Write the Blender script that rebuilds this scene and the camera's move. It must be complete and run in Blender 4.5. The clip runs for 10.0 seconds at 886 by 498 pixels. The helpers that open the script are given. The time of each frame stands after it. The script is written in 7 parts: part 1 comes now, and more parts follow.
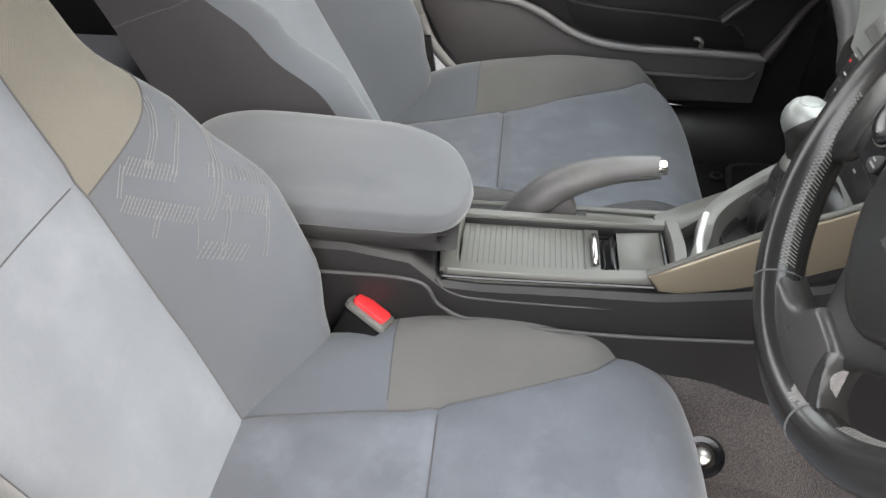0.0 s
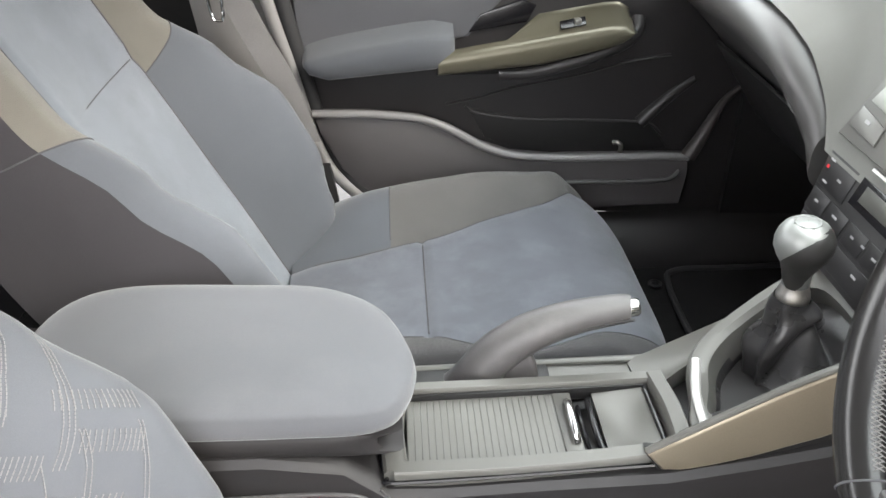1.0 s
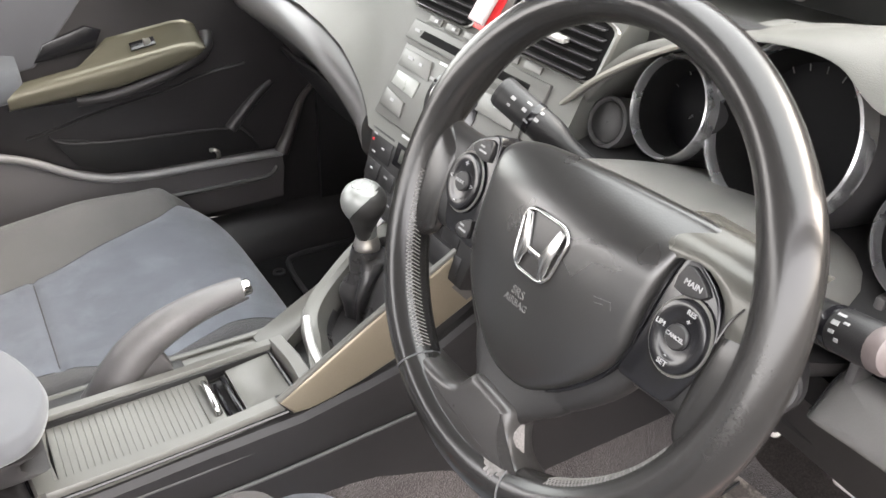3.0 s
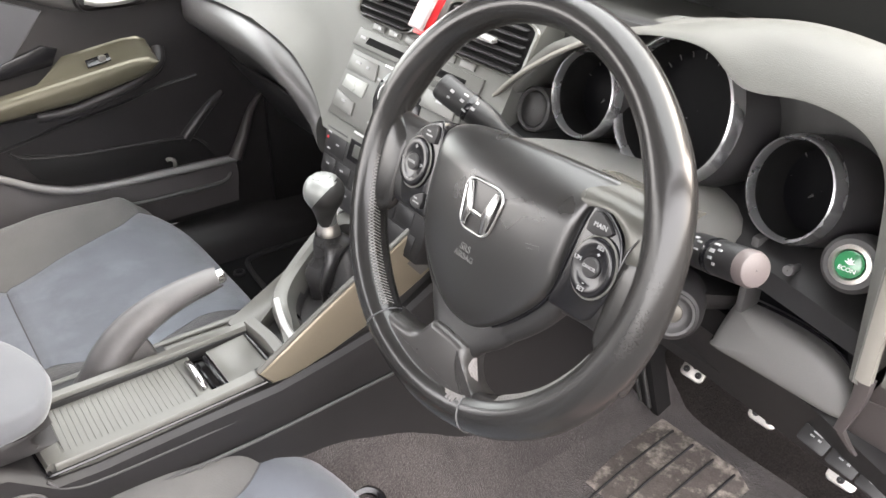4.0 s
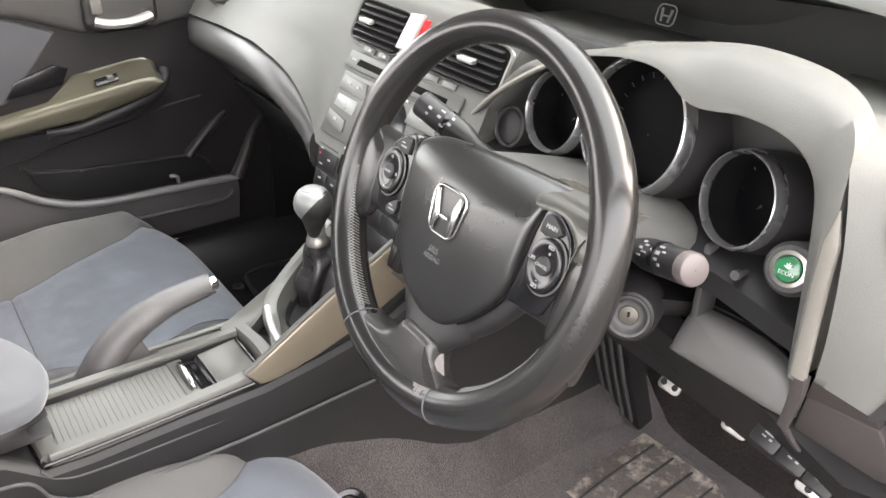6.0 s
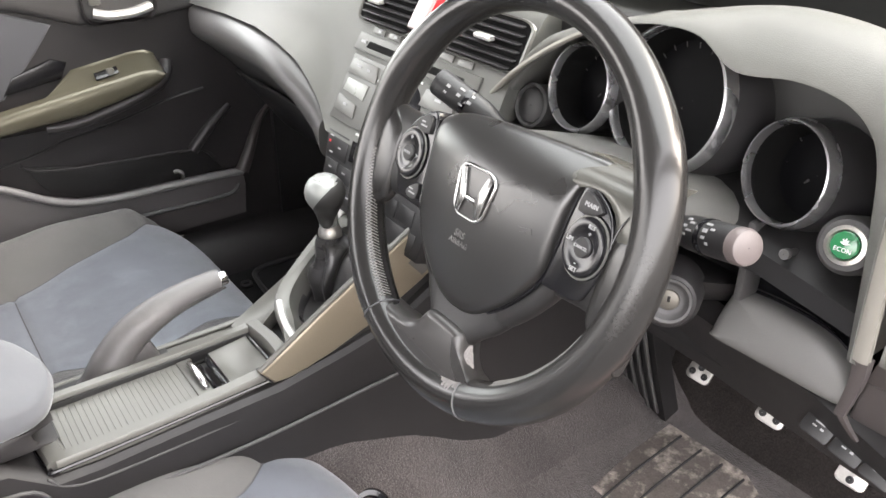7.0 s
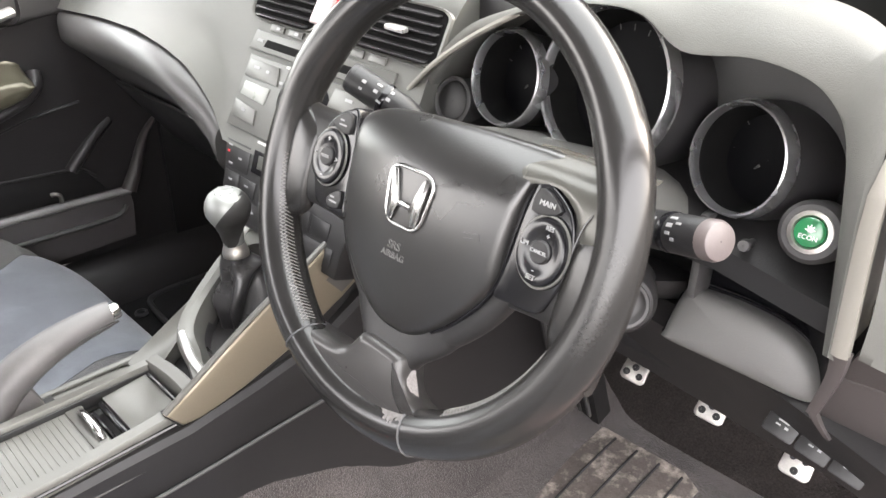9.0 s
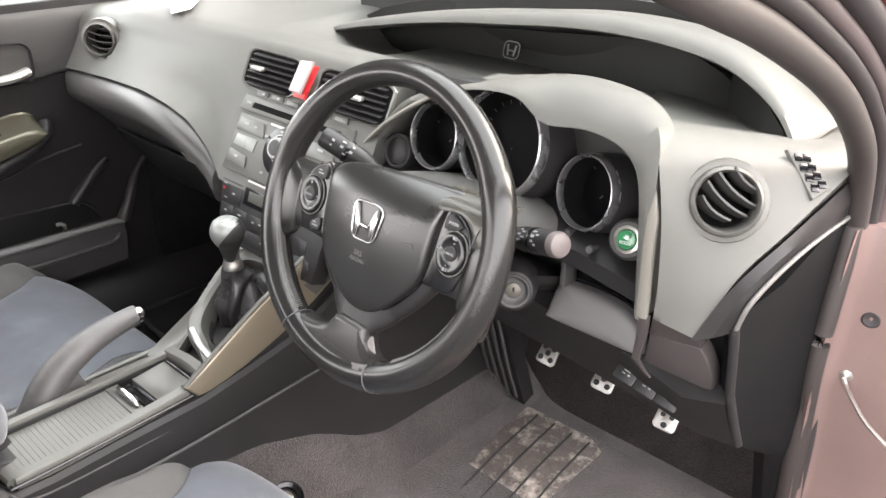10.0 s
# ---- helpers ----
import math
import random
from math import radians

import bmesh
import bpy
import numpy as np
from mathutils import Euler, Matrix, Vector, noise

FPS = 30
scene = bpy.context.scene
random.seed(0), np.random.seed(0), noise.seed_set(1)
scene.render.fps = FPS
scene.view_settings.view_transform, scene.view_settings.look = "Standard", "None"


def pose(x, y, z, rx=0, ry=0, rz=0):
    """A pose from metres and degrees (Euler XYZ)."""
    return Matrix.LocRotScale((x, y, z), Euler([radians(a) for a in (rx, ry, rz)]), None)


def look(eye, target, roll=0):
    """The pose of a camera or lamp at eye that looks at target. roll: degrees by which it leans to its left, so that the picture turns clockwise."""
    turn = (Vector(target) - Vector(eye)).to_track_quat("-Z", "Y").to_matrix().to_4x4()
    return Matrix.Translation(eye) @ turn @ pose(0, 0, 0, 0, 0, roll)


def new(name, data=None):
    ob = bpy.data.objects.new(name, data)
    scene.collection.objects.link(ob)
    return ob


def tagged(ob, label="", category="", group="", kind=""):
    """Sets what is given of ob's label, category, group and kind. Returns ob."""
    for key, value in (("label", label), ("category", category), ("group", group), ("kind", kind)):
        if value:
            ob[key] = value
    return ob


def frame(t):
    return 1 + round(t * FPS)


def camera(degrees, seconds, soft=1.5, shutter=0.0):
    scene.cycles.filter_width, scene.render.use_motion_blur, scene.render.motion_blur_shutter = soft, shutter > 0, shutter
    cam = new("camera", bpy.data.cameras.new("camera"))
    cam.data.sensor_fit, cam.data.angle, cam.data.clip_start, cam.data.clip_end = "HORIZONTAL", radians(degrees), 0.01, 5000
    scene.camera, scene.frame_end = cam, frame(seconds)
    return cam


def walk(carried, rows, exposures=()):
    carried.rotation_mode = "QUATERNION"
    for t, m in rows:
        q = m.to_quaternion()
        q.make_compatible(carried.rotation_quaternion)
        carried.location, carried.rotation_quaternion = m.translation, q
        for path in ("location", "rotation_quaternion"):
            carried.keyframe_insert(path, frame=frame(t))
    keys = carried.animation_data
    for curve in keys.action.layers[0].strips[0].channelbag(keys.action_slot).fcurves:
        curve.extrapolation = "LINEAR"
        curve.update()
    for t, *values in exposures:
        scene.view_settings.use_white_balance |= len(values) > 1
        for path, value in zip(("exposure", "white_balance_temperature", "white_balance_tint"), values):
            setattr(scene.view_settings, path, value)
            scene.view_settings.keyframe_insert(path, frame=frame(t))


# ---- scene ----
EXPOSURES = [(0.0, 2.77, 6800, 12), (0.6, 3.12, 6800, 12), (1.5, 3.17, 6800, 12), (2.5, 3.34, 7000, 15), (4.3, 3.38, 7000, 16), (5.5, 3.29, 7000, 16), (7.0, 3.33, 7000, 16), (8.5, 3.50, 7000, 16), (9.5, 3.38, 7000, 16), (10.0, 3.16, 7000, 16)]
cam = camera(58.89, 10.0)
PATH = [
    (0, (-0.2741, -0.4161, 0.9049), (-0.3541, 0.3499, 0.2670), 0.00),
    (0.5, (-0.3065, -0.2981, 0.8739), (-0.3346, 0.5179, 0.2967), -1.37),
    (1, (-0.3158, -0.2260, 0.8552), (-0.2736, 0.6164, 0.3179), -1.04),
    (1.5, (-0.3356, -0.1807, 0.8624), (-0.2041, 0.6616, 0.3397), 0.12),
    (2, (-0.3356, -0.1914, 0.8733), (-0.0977, 0.6276, 0.3512), 0.87),
    (2.5, (-0.3096, -0.2661, 0.8648), (0.0597, 0.5006, 0.3396), 2.08),
    (3, (-0.3064, -0.3416, 0.8916), (0.1573, 0.3725, 0.3672), 2.02),
    (3.2, (-0.3165, -0.3563, 0.8998), (0.1698, 0.3433, 0.3763), 1.78),
    (4.3, (-0.3940, -0.4620, 0.9227), (0.1300, 0.2188, 0.4110), 1.01),
    (4.5, (-0.4042, -0.4878, 0.9240), (0.1213, 0.1972, 0.4194), 0.92),
    (5, (-0.4050, -0.5236, 0.9431), (0.1240, 0.1682, 0.4516), 1.28),
    (5.5, (-0.3908, -0.5055, 0.9373), (0.1346, 0.1921, 0.4502), 1.54),
    (5.7, (-0.3836, -0.4966, 0.9328), (0.1407, 0.2032, 0.4475), 1.66),
    (6.8, (-0.3702, -0.4573, 0.9062), (0.1451, 0.2454, 0.4155), 0.53),
    (7, (-0.3703, -0.4472, 0.8969), (0.1468, 0.2536, 0.4055), 0.09),
    (7.5, (-0.3467, -0.3854, 0.8341), (0.1909, 0.2997, 0.3426), -0.34),
    (8, (-0.3244, -0.3463, 0.8337), (0.2474, 0.3102, 0.3416), -0.11),
    (8.5, (-0.3123, -0.3518, 0.8450), (0.2849, 0.2857, 0.3582), 0.31),
    (9, (-0.3485, -0.3806, 0.8633), (0.2684, 0.2419, 0.3818), 0.57),
    (9.5, (-0.4071, -0.4480, 0.9126), (0.2284, 0.1664, 0.4450), 0.82),
    (10, (-0.5216, -0.5692, 0.9808), (0.1440, 0.0238, 0.5278), 1.19),
]
walk(cam, [(t, look(eye, target, roll)) for t, eye, target, roll in PATH], EXPOSURES)

# world and light: bright overcast day
world = bpy.data.worlds.new("overcast_sky")
scene.world = world
world.use_nodes = True
wn = world.node_tree.nodes
sky = wn.new("ShaderNodeTexSky")
sky.sky_type = "NISHITA"
sky.sun_disc = False
sky.sun_elevation = radians(34)
sky.sun_rotation = radians(119)
sky.dust_density = 4.0
sky.air_density = 1.6
soft_white = wn.new("ShaderNodeMixRGB")
soft_white.inputs[0].default_value = 0.75
soft_white.inputs[2].default_value = (8.5, 8.7, 9.0, 1)
wl = world.node_tree.links
wl.new(sky.outputs[0], soft_white.inputs[1])
wl.new(soft_white.outputs[0], wn["Background"].inputs[0])
wn["Background"].inputs[1].default_value = 0.15
sun = new("sun", bpy.data.lights.new("sun", "SUN"))
sun.data.energy = 0.5
sun.data.angle = radians(40)
sun.data.color = (1.0, 0.98, 0.95)
sun.matrix_world = look((1.8, -1.0, 1.4), (0, 0, 0))

# ---- helpers for building ----
BASE = {}


def V(*a):
    return Vector(a)


def thing(name, base, label, category, group="", kind="", turn=None):
    """An Empty that carries the parts of one thing; turn: a 4x4 pose in whose axes the parts are given."""
    ob = new(name)
    ob.empty_display_size = 0.03
    if turn is None:
        ob.location = base
        BASE[ob.name] = Vector(base)
    else:
        ob.matrix_world = turn
        BASE[ob.name] = Vector((0, 0, 0))
    return tagged(ob, label, category, group, kind)


def part(name, bm, material, parent=None, label="", sharp=38, fix=True):
    """Links a bmesh as one mesh object under a thing or a part."""
    root = parent
    while root is not None and root.parent is not None:
        root = root.parent
    if root is not None and root.name in BASE:
        bmesh.ops.translate(bm, verts=bm.verts, vec=-BASE[root.name])
    if fix:
        bmesh.ops.recalc_face_normals(bm, faces=bm.faces)
    limit = radians(sharp)
    for e in bm.edges:
        if len(e.link_faces) == 2 and e.calc_face_angle(0.0) > limit:
            e.smooth = False
    for f in bm.faces:
        f.smooth = True
    me = bpy.data.meshes.new(name)
    bm.to_mesh(me)
    bm.free()
    me.materials.append(material)
    ob = new(name, me)
    ob.parent = parent
    if label:
        ob["label"] = label
    return ob


def alone(name, bm, material, label, category, group="", kind="", sharp=38):
    """A thing that is one single mesh."""
    return tagged(part(name, bm, material, None, "", sharp), label, category, group, kind)


def crom(points, n=6, closed=False):
    """A smooth curve through the points, n steps a span."""
    p = [Vector(q) for q in points]
    out = []
    spans = len(p) if closed else len(p) - 1
    for i in range(spans):
        if closed:
            a, b, c, d = p[i - 1], p[i], p[(i + 1) % len(p)], p[(i + 2) % len(p)]
        else:
            b, c = p[i], p[i + 1]
            a = p[i - 1] if i else b * 2 - c
            d = p[i + 2] if i + 2 < len(p) else c * 2 - b
        for k in range(n):
            t = k / n
            out.append(0.5 * (2 * b + (c - a) * t + (2 * a - 5 * b + 4 * c - d) * t * t + (3 * b - a - 3 * c + d) * t ** 3))
    if not closed:
        out.append(p[-1])
    return out


def interp(x, table):
    """Smooth reading of a table of (x, value)."""
    if x <= table[0][0]:
        return table[0][1]
    for (a, va), (b, vb) in zip(table, table[1:]):
        if x <= b:
            t = (x - a) / (b - a)
            t = t * t * (3 - 2 * t)
            return va + (vb - va) * t
    return table[-1][1]


def lerp(x, table):
    if x <= table[0][0]:
        return table[0][1]
    for (a, va), (b, vb) in zip(table, table[1:]):
        if x <= b:
            return va + (vb - va) * (x - a) / (b - a)
    return table[-1][1]


def loft(rings, ring_closed=True, loop=False, caps=True, bm=None):
    """A skin over rings of equally many points."""
    bm = bm or bmesh.new()
    vs = [[bm.verts.new(p) for p in r] for r in rings]
    n, m = len(rings), len(rings[0])
    for i in range(n if loop else n - 1):
        for j in range(m if ring_closed else m - 1):
            a, b, c, d = vs[i][j], vs[i][(j + 1) % m], vs[(i + 1) % n][(j + 1) % m], vs[(i + 1) % n][j]
            try:
                bm.faces.new((a, b, c, d))
            except ValueError:
                pass
    if caps and ring_closed and not loop:
        bm.faces.new(vs[0][::-1])
        bm.faces.new(vs[-1])
    return bm


def solid(rows, back, bm=None):
    """A slab: a grid of points in front, and the same moved by the vector back behind it."""
    rows = [[Vector(p) for p in r] for r in rows]
    back = Vector(back)
    rings = [list(r) + [p + back for p in reversed(r)] for r in rows]
    return loft(rings, True, False, True, bm)


def box(lo, hi, bev=0.003, seg=2, bm=None):
    own = bmesh.new()
    bmesh.ops.create_cube(own, size=1)
    lo, hi = Vector(lo), Vector(hi)
    for v in own.verts:
        v.co = Vector([(lo[k] + hi[k]) / 2 + v.co[k] * (hi[k] - lo[k]) for k in range(3)])
    if bev:
        bmesh.ops.bevel(own, geom=list(own.edges), offset=bev, segments=seg, profile=0.5, affect="EDGES")
    return joined(bm, own)


def joined(bm, own):
    if bm is None:
        return own
    me = bpy.data.meshes.new("tmp")
    own.to_mesh(me)
    own.free()
    bm.from_mesh(me)
    bpy.data.meshes.remove(me)
    return bm


def moved(bm, m):
    bmesh.ops.transform(bm, matrix=m, verts=bm.verts)
    return bm


def prism(outline, depth, bev=0.002, seg=2, bm=None):
    """A plate: an outline of points in space, pushed along depth, with rounded edges."""
    own = bmesh.new()
    a = [own.verts.new(p) for p in outline]
    b = [own.verts.new(Vector(p) + Vector(depth)) for p in outline]
    n = len(a)
    own.faces.new(a)
    own.faces.new(b[::-1])
    for i in range(n):
        own.faces.new((a[i], b[i], b[(i + 1) % n], a[(i + 1) % n]))
    bmesh.ops.recalc_face_normals(own, faces=own.faces)
    if bev:
        rim = [e for e in own.edges if (e.verts[0] in a and e.verts[1] in a) or (e.verts[0] in b and e.verts[1] in b)]
        bmesh.ops.bevel(own, geom=rim, offset=bev, segments=seg, profile=0.5, affect="EDGES", clamp_overlap=True)
    return joined(bm, own)


def tube(path, radius, n=10, closed=False, caps=True, flat=1.0, up=(0, 0, 1), bm=None):
    """A round or flattened bar along a path; radius: one number or one for each point."""
    path = [Vector(p) for p in path]
    rings = []
    count = len(path)
    for i, p in enumerate(path):
        a = path[(i - 1) % count] if closed or i else p
        b = path[(i + 1) % count] if closed or i < count - 1 else p
        t = (b - a).normalized()
        s = t.cross(Vector(up))
        if s.length < 1e-4:
            s = t.cross(Vector((1, 0, 0)))
        s.normalize()
        w = s.cross(t)
        r = radius if isinstance(radius, (int, float)) else radius[i]
        rings.append([p + r * (math.cos(k) * s + flat * math.sin(k) * w) for k in (2 * math.pi * j / n for j in range(n))])
    return loft(rings, True, closed, caps and not closed, bm)


def lathe(profile, origin, axis, n=32, bm=None, close=True):
    """Turns a profile of (radius, height) round an axis."""
    axis = Vector(axis).normalized()
    s = axis.orthogonal().normalized()
    w = axis.cross(s)
    origin = Vector(origin)
    rings = [[origin + axis * h + max(r, 1e-4) * (math.cos(k) * s + math.sin(k) * w) for k in (2 * math.pi * j / n for j in range(n))] for r, h in profile]
    return loft(rings, True, False, close, bm)


def rounded(w, h, r, n=5):
    """A rectangle with round corners, as (u, v) points."""
    out = []
    for cx, cy, a0 in ((w / 2 - r, h / 2 - r, 0), (-w / 2 + r, h / 2 - r, 90), (-w / 2 + r, -h / 2 + r, 180), (w / 2 - r, -h / 2 + r, 270)):
        for k in range(n + 1):
            a = radians(a0 + 90 * k / n)
            out.append((cx + r * math.cos(a), cy + r * math.sin(a)))
    return out


def lettering(text, size, m, material, parent, name="lettering", depth=0.0004):
    """Raised letters in the built-in font at the pose m (x along the line, y up the letters), in the axes of the thing."""
    cu = bpy.data.curves.new(name, "FONT")
    cu.body, cu.size, cu.extrude = text, size, depth
    cu.align_x, cu.align_y = "CENTER", "CENTER"
    cu.resolution_u = 3
    tmp = new("tmp", cu)
    me = bpy.data.meshes.new_from_object(tmp)
    bpy.data.objects.remove(tmp)
    own = bmesh.new()
    own.from_mesh(me)
    bpy.data.meshes.remove(me)
    bmesh.ops.transform(own, matrix=m, verts=own.verts)
    return part(name, own, material, parent, fix=False)


def basis(origin, right, up):
    """The pose whose x is right and whose y is up, at origin."""
    r = Vector(right).normalized()
    u = (Vector(up) - r * Vector(up).dot(r)).normalized()
    f = r.cross(u)
    m = Matrix((r, u, f)).transposed().to_4x4()
    m.translation = Vector(origin)
    return m


def shaped(outline, levels, n=4):
    """A rounded plate over a closed (x, y) outline; levels: (inset in metres, height)."""
    path = crom([(x, y, 0) for x, y in outline], n, True)
    count = len(path)
    normals = []
    area = sum(path[i].x * path[(i + 1) % count].y - path[(i + 1) % count].x * path[i].y for i in range(count))
    for i in range(count):
        t = path[(i + 1) % count] - path[i - 1]
        normals.append((Vector((-t.y, t.x, 0)) * (1 if area > 0 else -1)).normalized())
    return loft([[p + q * inset + Vector((0, 0, z)) for p, q in zip(path, normals)] for inset, z in levels], True, False, True)


def soft_plate(outline, z0, z1, r, n=4):
    """A plate between two heights whose upper edge is rounded by r."""
    steps = [(r * 0.4, z0 - 0.002), (0.0, z0)] + [(r * (1 - math.cos(a)), z1 - r + r * math.sin(a)) for a in [math.pi / 2 * k / 5 for k in range(6)]]
    return shaped(outline, steps, n)


# ---- materials ----
def surface(name, color, rough=0.6, metal=0.0, var=0.12, scale=12.0, grain=0.06, grain_scale=900.0, bump=0.15, bump_scale=900.0, stain=0.0, stain_color=None,
            spec=0.5, coat=0.0, sheen=0.0, weave=0.0, dist=0.0008):
    m = bpy.data.materials.new(name)
    m.use_nodes = True
    nt = m.node_tree
    nodes, links = nt.nodes, nt.links
    b = nodes["Principled BSDF"]
    co = nodes.new("ShaderNodeTexCoord")
    big = nodes.new("ShaderNodeTexNoise")
    big.inputs["Scale"].default_value = scale
    big.inputs["Detail"].default_value = 6
    small = nodes.new("ShaderNodeTexNoise")
    small.inputs["Scale"].default_value = grain_scale
    small.inputs["Detail"].default_value = 3
    for t in (big, small):
        links.new(co.outputs["Object"], t.inputs["Vector"])
    c = Vector(color)
    mix = nodes.new("ShaderNodeMixRGB")
    mix.inputs[1].default_value = (*(c * (1 - var)), 1)
    mix.inputs[2].default_value = (*[min(1, k) for k in c * (1 + var)], 1)
    links.new(big.outputs[0], mix.inputs[0])
    last = mix
    if stain:
        spot = nodes.new("ShaderNodeTexNoise")
        spot.inputs["Scale"].default_value = scale * 0.55
        spot.inputs["Detail"].default_value = 8
        spot.inputs["Roughness"].default_value = 0.65
        links.new(co.outputs["Object"], spot.inputs["Vector"])
        ramp = nodes.new("ShaderNodeValToRGB")
        ramp.color_ramp.elements[0].position = 0.48
        ramp.color_ramp.elements[1].position = 0.72
        links.new(spot.outputs[0], ramp.inputs[0])
        amount = nodes.new("ShaderNodeMath")
        amount.operation = "MULTIPLY"
        amount.inputs[1].default_value = stain
        links.new(ramp.outputs[0], amount.inputs[0])
        over = nodes.new("ShaderNodeMixRGB")
        over.inputs[2].default_value = (*(stain_color or [k * 1.5 for k in color]), 1)
        links.new(amount.outputs[0], over.inputs[0])
        links.new(last.outputs[0], over.inputs[1])
        last = over
    fine = nodes.new("ShaderNodeMixRGB")
    fine.blend_type = "MULTIPLY"
    fine.inputs[0].default_value = 1.0
    gr = nodes.new("ShaderNodeMapRange")
    gr.inputs[3].default_value = 1 - grain * 2
    gr.inputs[4].default_value = 1 + grain * 2
    links.new(small.outputs[0], gr.inputs[0])
    links.new(last.outputs[0], fine.inputs[1])
    links.new(gr.outputs[0], fine.inputs[2])
    links.new(fine.outputs[0], b.inputs["Base Color"])
    rr = nodes.new("ShaderNodeMapRange")
    rr.inputs[3].default_value = max(0.02, rough - 0.08)
    rr.inputs[4].default_value = min(1, rough + 0.08)
    links.new(big.outputs[0], rr.inputs[0])
    links.new(rr.outputs[0], b.inputs["Roughness"])
    b.inputs["Metallic"].default_value = metal
    b.inputs["Specular IOR Level"].default_value = spec
    b.inputs["Coat Weight"].default_value = coat
    b.inputs["Coat Roughness"].default_value = 0.12
    b.inputs["Sheen Weight"].default_value = sheen
    b.inputs["Sheen Roughness"].default_value = 0.45
    if bump:
        bp = nodes.new("ShaderNodeBump")
        bp.inputs["Strength"].default_value = bump
        bp.inputs["Distance"].default_value = dist
        if weave:
            wave = [nodes.new("ShaderNodeTexWave") for _ in range(2)]
            for w, d in zip(wave, ("X", "Y")):
                w.bands_direction = d
                w.inputs["Scale"].default_value = weave
                w.inputs["Distortion"].default_value = 1.2
                links.new(co.outputs["Object"], w.inputs["Vector"])
            add = nodes.new("ShaderNodeMath")
            links.new(wave[0].outputs[1], add.inputs[0])
            links.new(wave[1].outputs[1], add.inputs[1])
            links.new(add.outputs[0], bp.inputs["Height"])
        else:
            bn = nodes.new("ShaderNodeTexNoise")
            bn.inputs["Scale"].default_value = bump_scale
            bn.inputs["Detail"].default_value = 4
            links.new(co.outputs["Object"], bn.inputs["Vector"])
            links.new(bn.outputs[0], bp.inputs["Height"])
        links.new(bp.outputs[0], b.inputs["Normal"])
    return m


def leather(name, color, rough, spec=0.5):
    """Grained hide: small cells in relief, worn to a shine in patches."""
    m = surface(name, color, rough, 0, 0.3, 9, 0.05, 600, 0, 0, 0, None, spec)
    nt = m.node_tree
    b = nt.nodes["Principled BSDF"]
    co = nt.nodes.new("ShaderNodeTexCoord")
    v = nt.nodes.new("ShaderNodeTexVoronoi")
    v.inputs["Scale"].default_value = 650
    nt.links.new(co.outputs["Object"], v.inputs["Vector"])
    bp = nt.nodes.new("ShaderNodeBump")
    bp.inputs["Strength"].default_value = 0.10
    bp.inputs["Distance"].default_value = 0.0003
    nt.links.new(v.outputs[0], bp.inputs["Height"])
    nt.links.new(bp.outputs[0], b.inputs["Normal"])
    return m


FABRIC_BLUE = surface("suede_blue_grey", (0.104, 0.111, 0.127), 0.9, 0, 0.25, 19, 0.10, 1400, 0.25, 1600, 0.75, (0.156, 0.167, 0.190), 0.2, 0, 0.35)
# paler copy of the seat suede: windscreen light on the backrests put into colour
FABRIC_BLUE_LIT = surface("suede_blue_grey_lit", (0.148, 0.163, 0.187), 0.9, 0, 0.2, 15, 0.10, 1400, 0.25, 1600, 0.7, (0.196, 0.213, 0.241), 0.2, 0, 0.35)
FABRIC_GREY = surface("cloth_grey", (0.084, 0.091, 0.103), 0.92, 0, 0.14, 8, 0.10, 1600, 0.25, 1800, 0.35, (0.116, 0.123, 0.137), 0.2, 0, 0.25)
FABRIC_BEIGE = surface("cloth_taupe", (0.134, 0.127, 0.112), 0.92, 0, 0.14, 9, 0.10, 1500, 0.3, 1500, 0.35, (0.178, 0.166, 0.145), 0.2, 0, 0.2, 260)
FABRIC_SIDE = surface("cloth_side_shaded", (0.040, 0.038, 0.042), 0.92, 0, 0.15, 9, 0.1, 1500, 0.25, 1500, 0.3, (0.055, 0.052, 0.055), 0.2, 0, 0.2)
FABRIC_MESH = surface("cloth_mesh_grey", (0.046, 0.045, 0.047), 0.92, 0, 0.15, 9, 0.1, 1500, 0.5, 420, 0.3, (0.066, 0.064, 0.066), 0.2, 0, 0.2, 300)
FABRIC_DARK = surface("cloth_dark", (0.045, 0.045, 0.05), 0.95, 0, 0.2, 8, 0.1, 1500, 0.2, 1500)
THREAD = surface("grey_thread", (0.12, 0.115, 0.11), 0.8, 0, 0.2, 200, 0.1, 2000, 0)
STITCH_WHITE = surface("white_thread", (0.34, 0.34, 0.35), 0.85, 0, 0.1, 200, 0.1, 2000, 0)
PATTERN = surface("pale_woven_thread", (0.165, 0.166, 0.172), 0.9, 0, 0.15, 60, 0.1, 2000, 0)
# seam thread; on the seats its dark tone carries the grooves' shade
SEAM = surface("seam_thread_and_shade", (0.070, 0.070, 0.074), 0.95, 0, 0.1, 100, 0.05, 900, 0)
ARMREST = surface("armrest_cloth", (0.090, 0.094, 0.102), 0.92, 0, 0.12, 7, 0.09, 1700, 0.25, 1700, 0.4, (0.132, 0.134, 0.142), 0.2, 0, 0.25)
DASH = surface("dash_soft_plastic", (0.096, 0.096, 0.0885), 0.5, 0, 0.08, 6, 0.05, 1200, 0.3, 1100, 0.15, (0.124, 0.124, 0.115), 0.28)
DARK = surface("dark_plastic", (0.011, 0.0107, 0.011), 0.42, 0, 0.2, 10, 0.06, 1200, 0.25, 1000, 0.3, (0.020, 0.019, 0.019), 0.4)
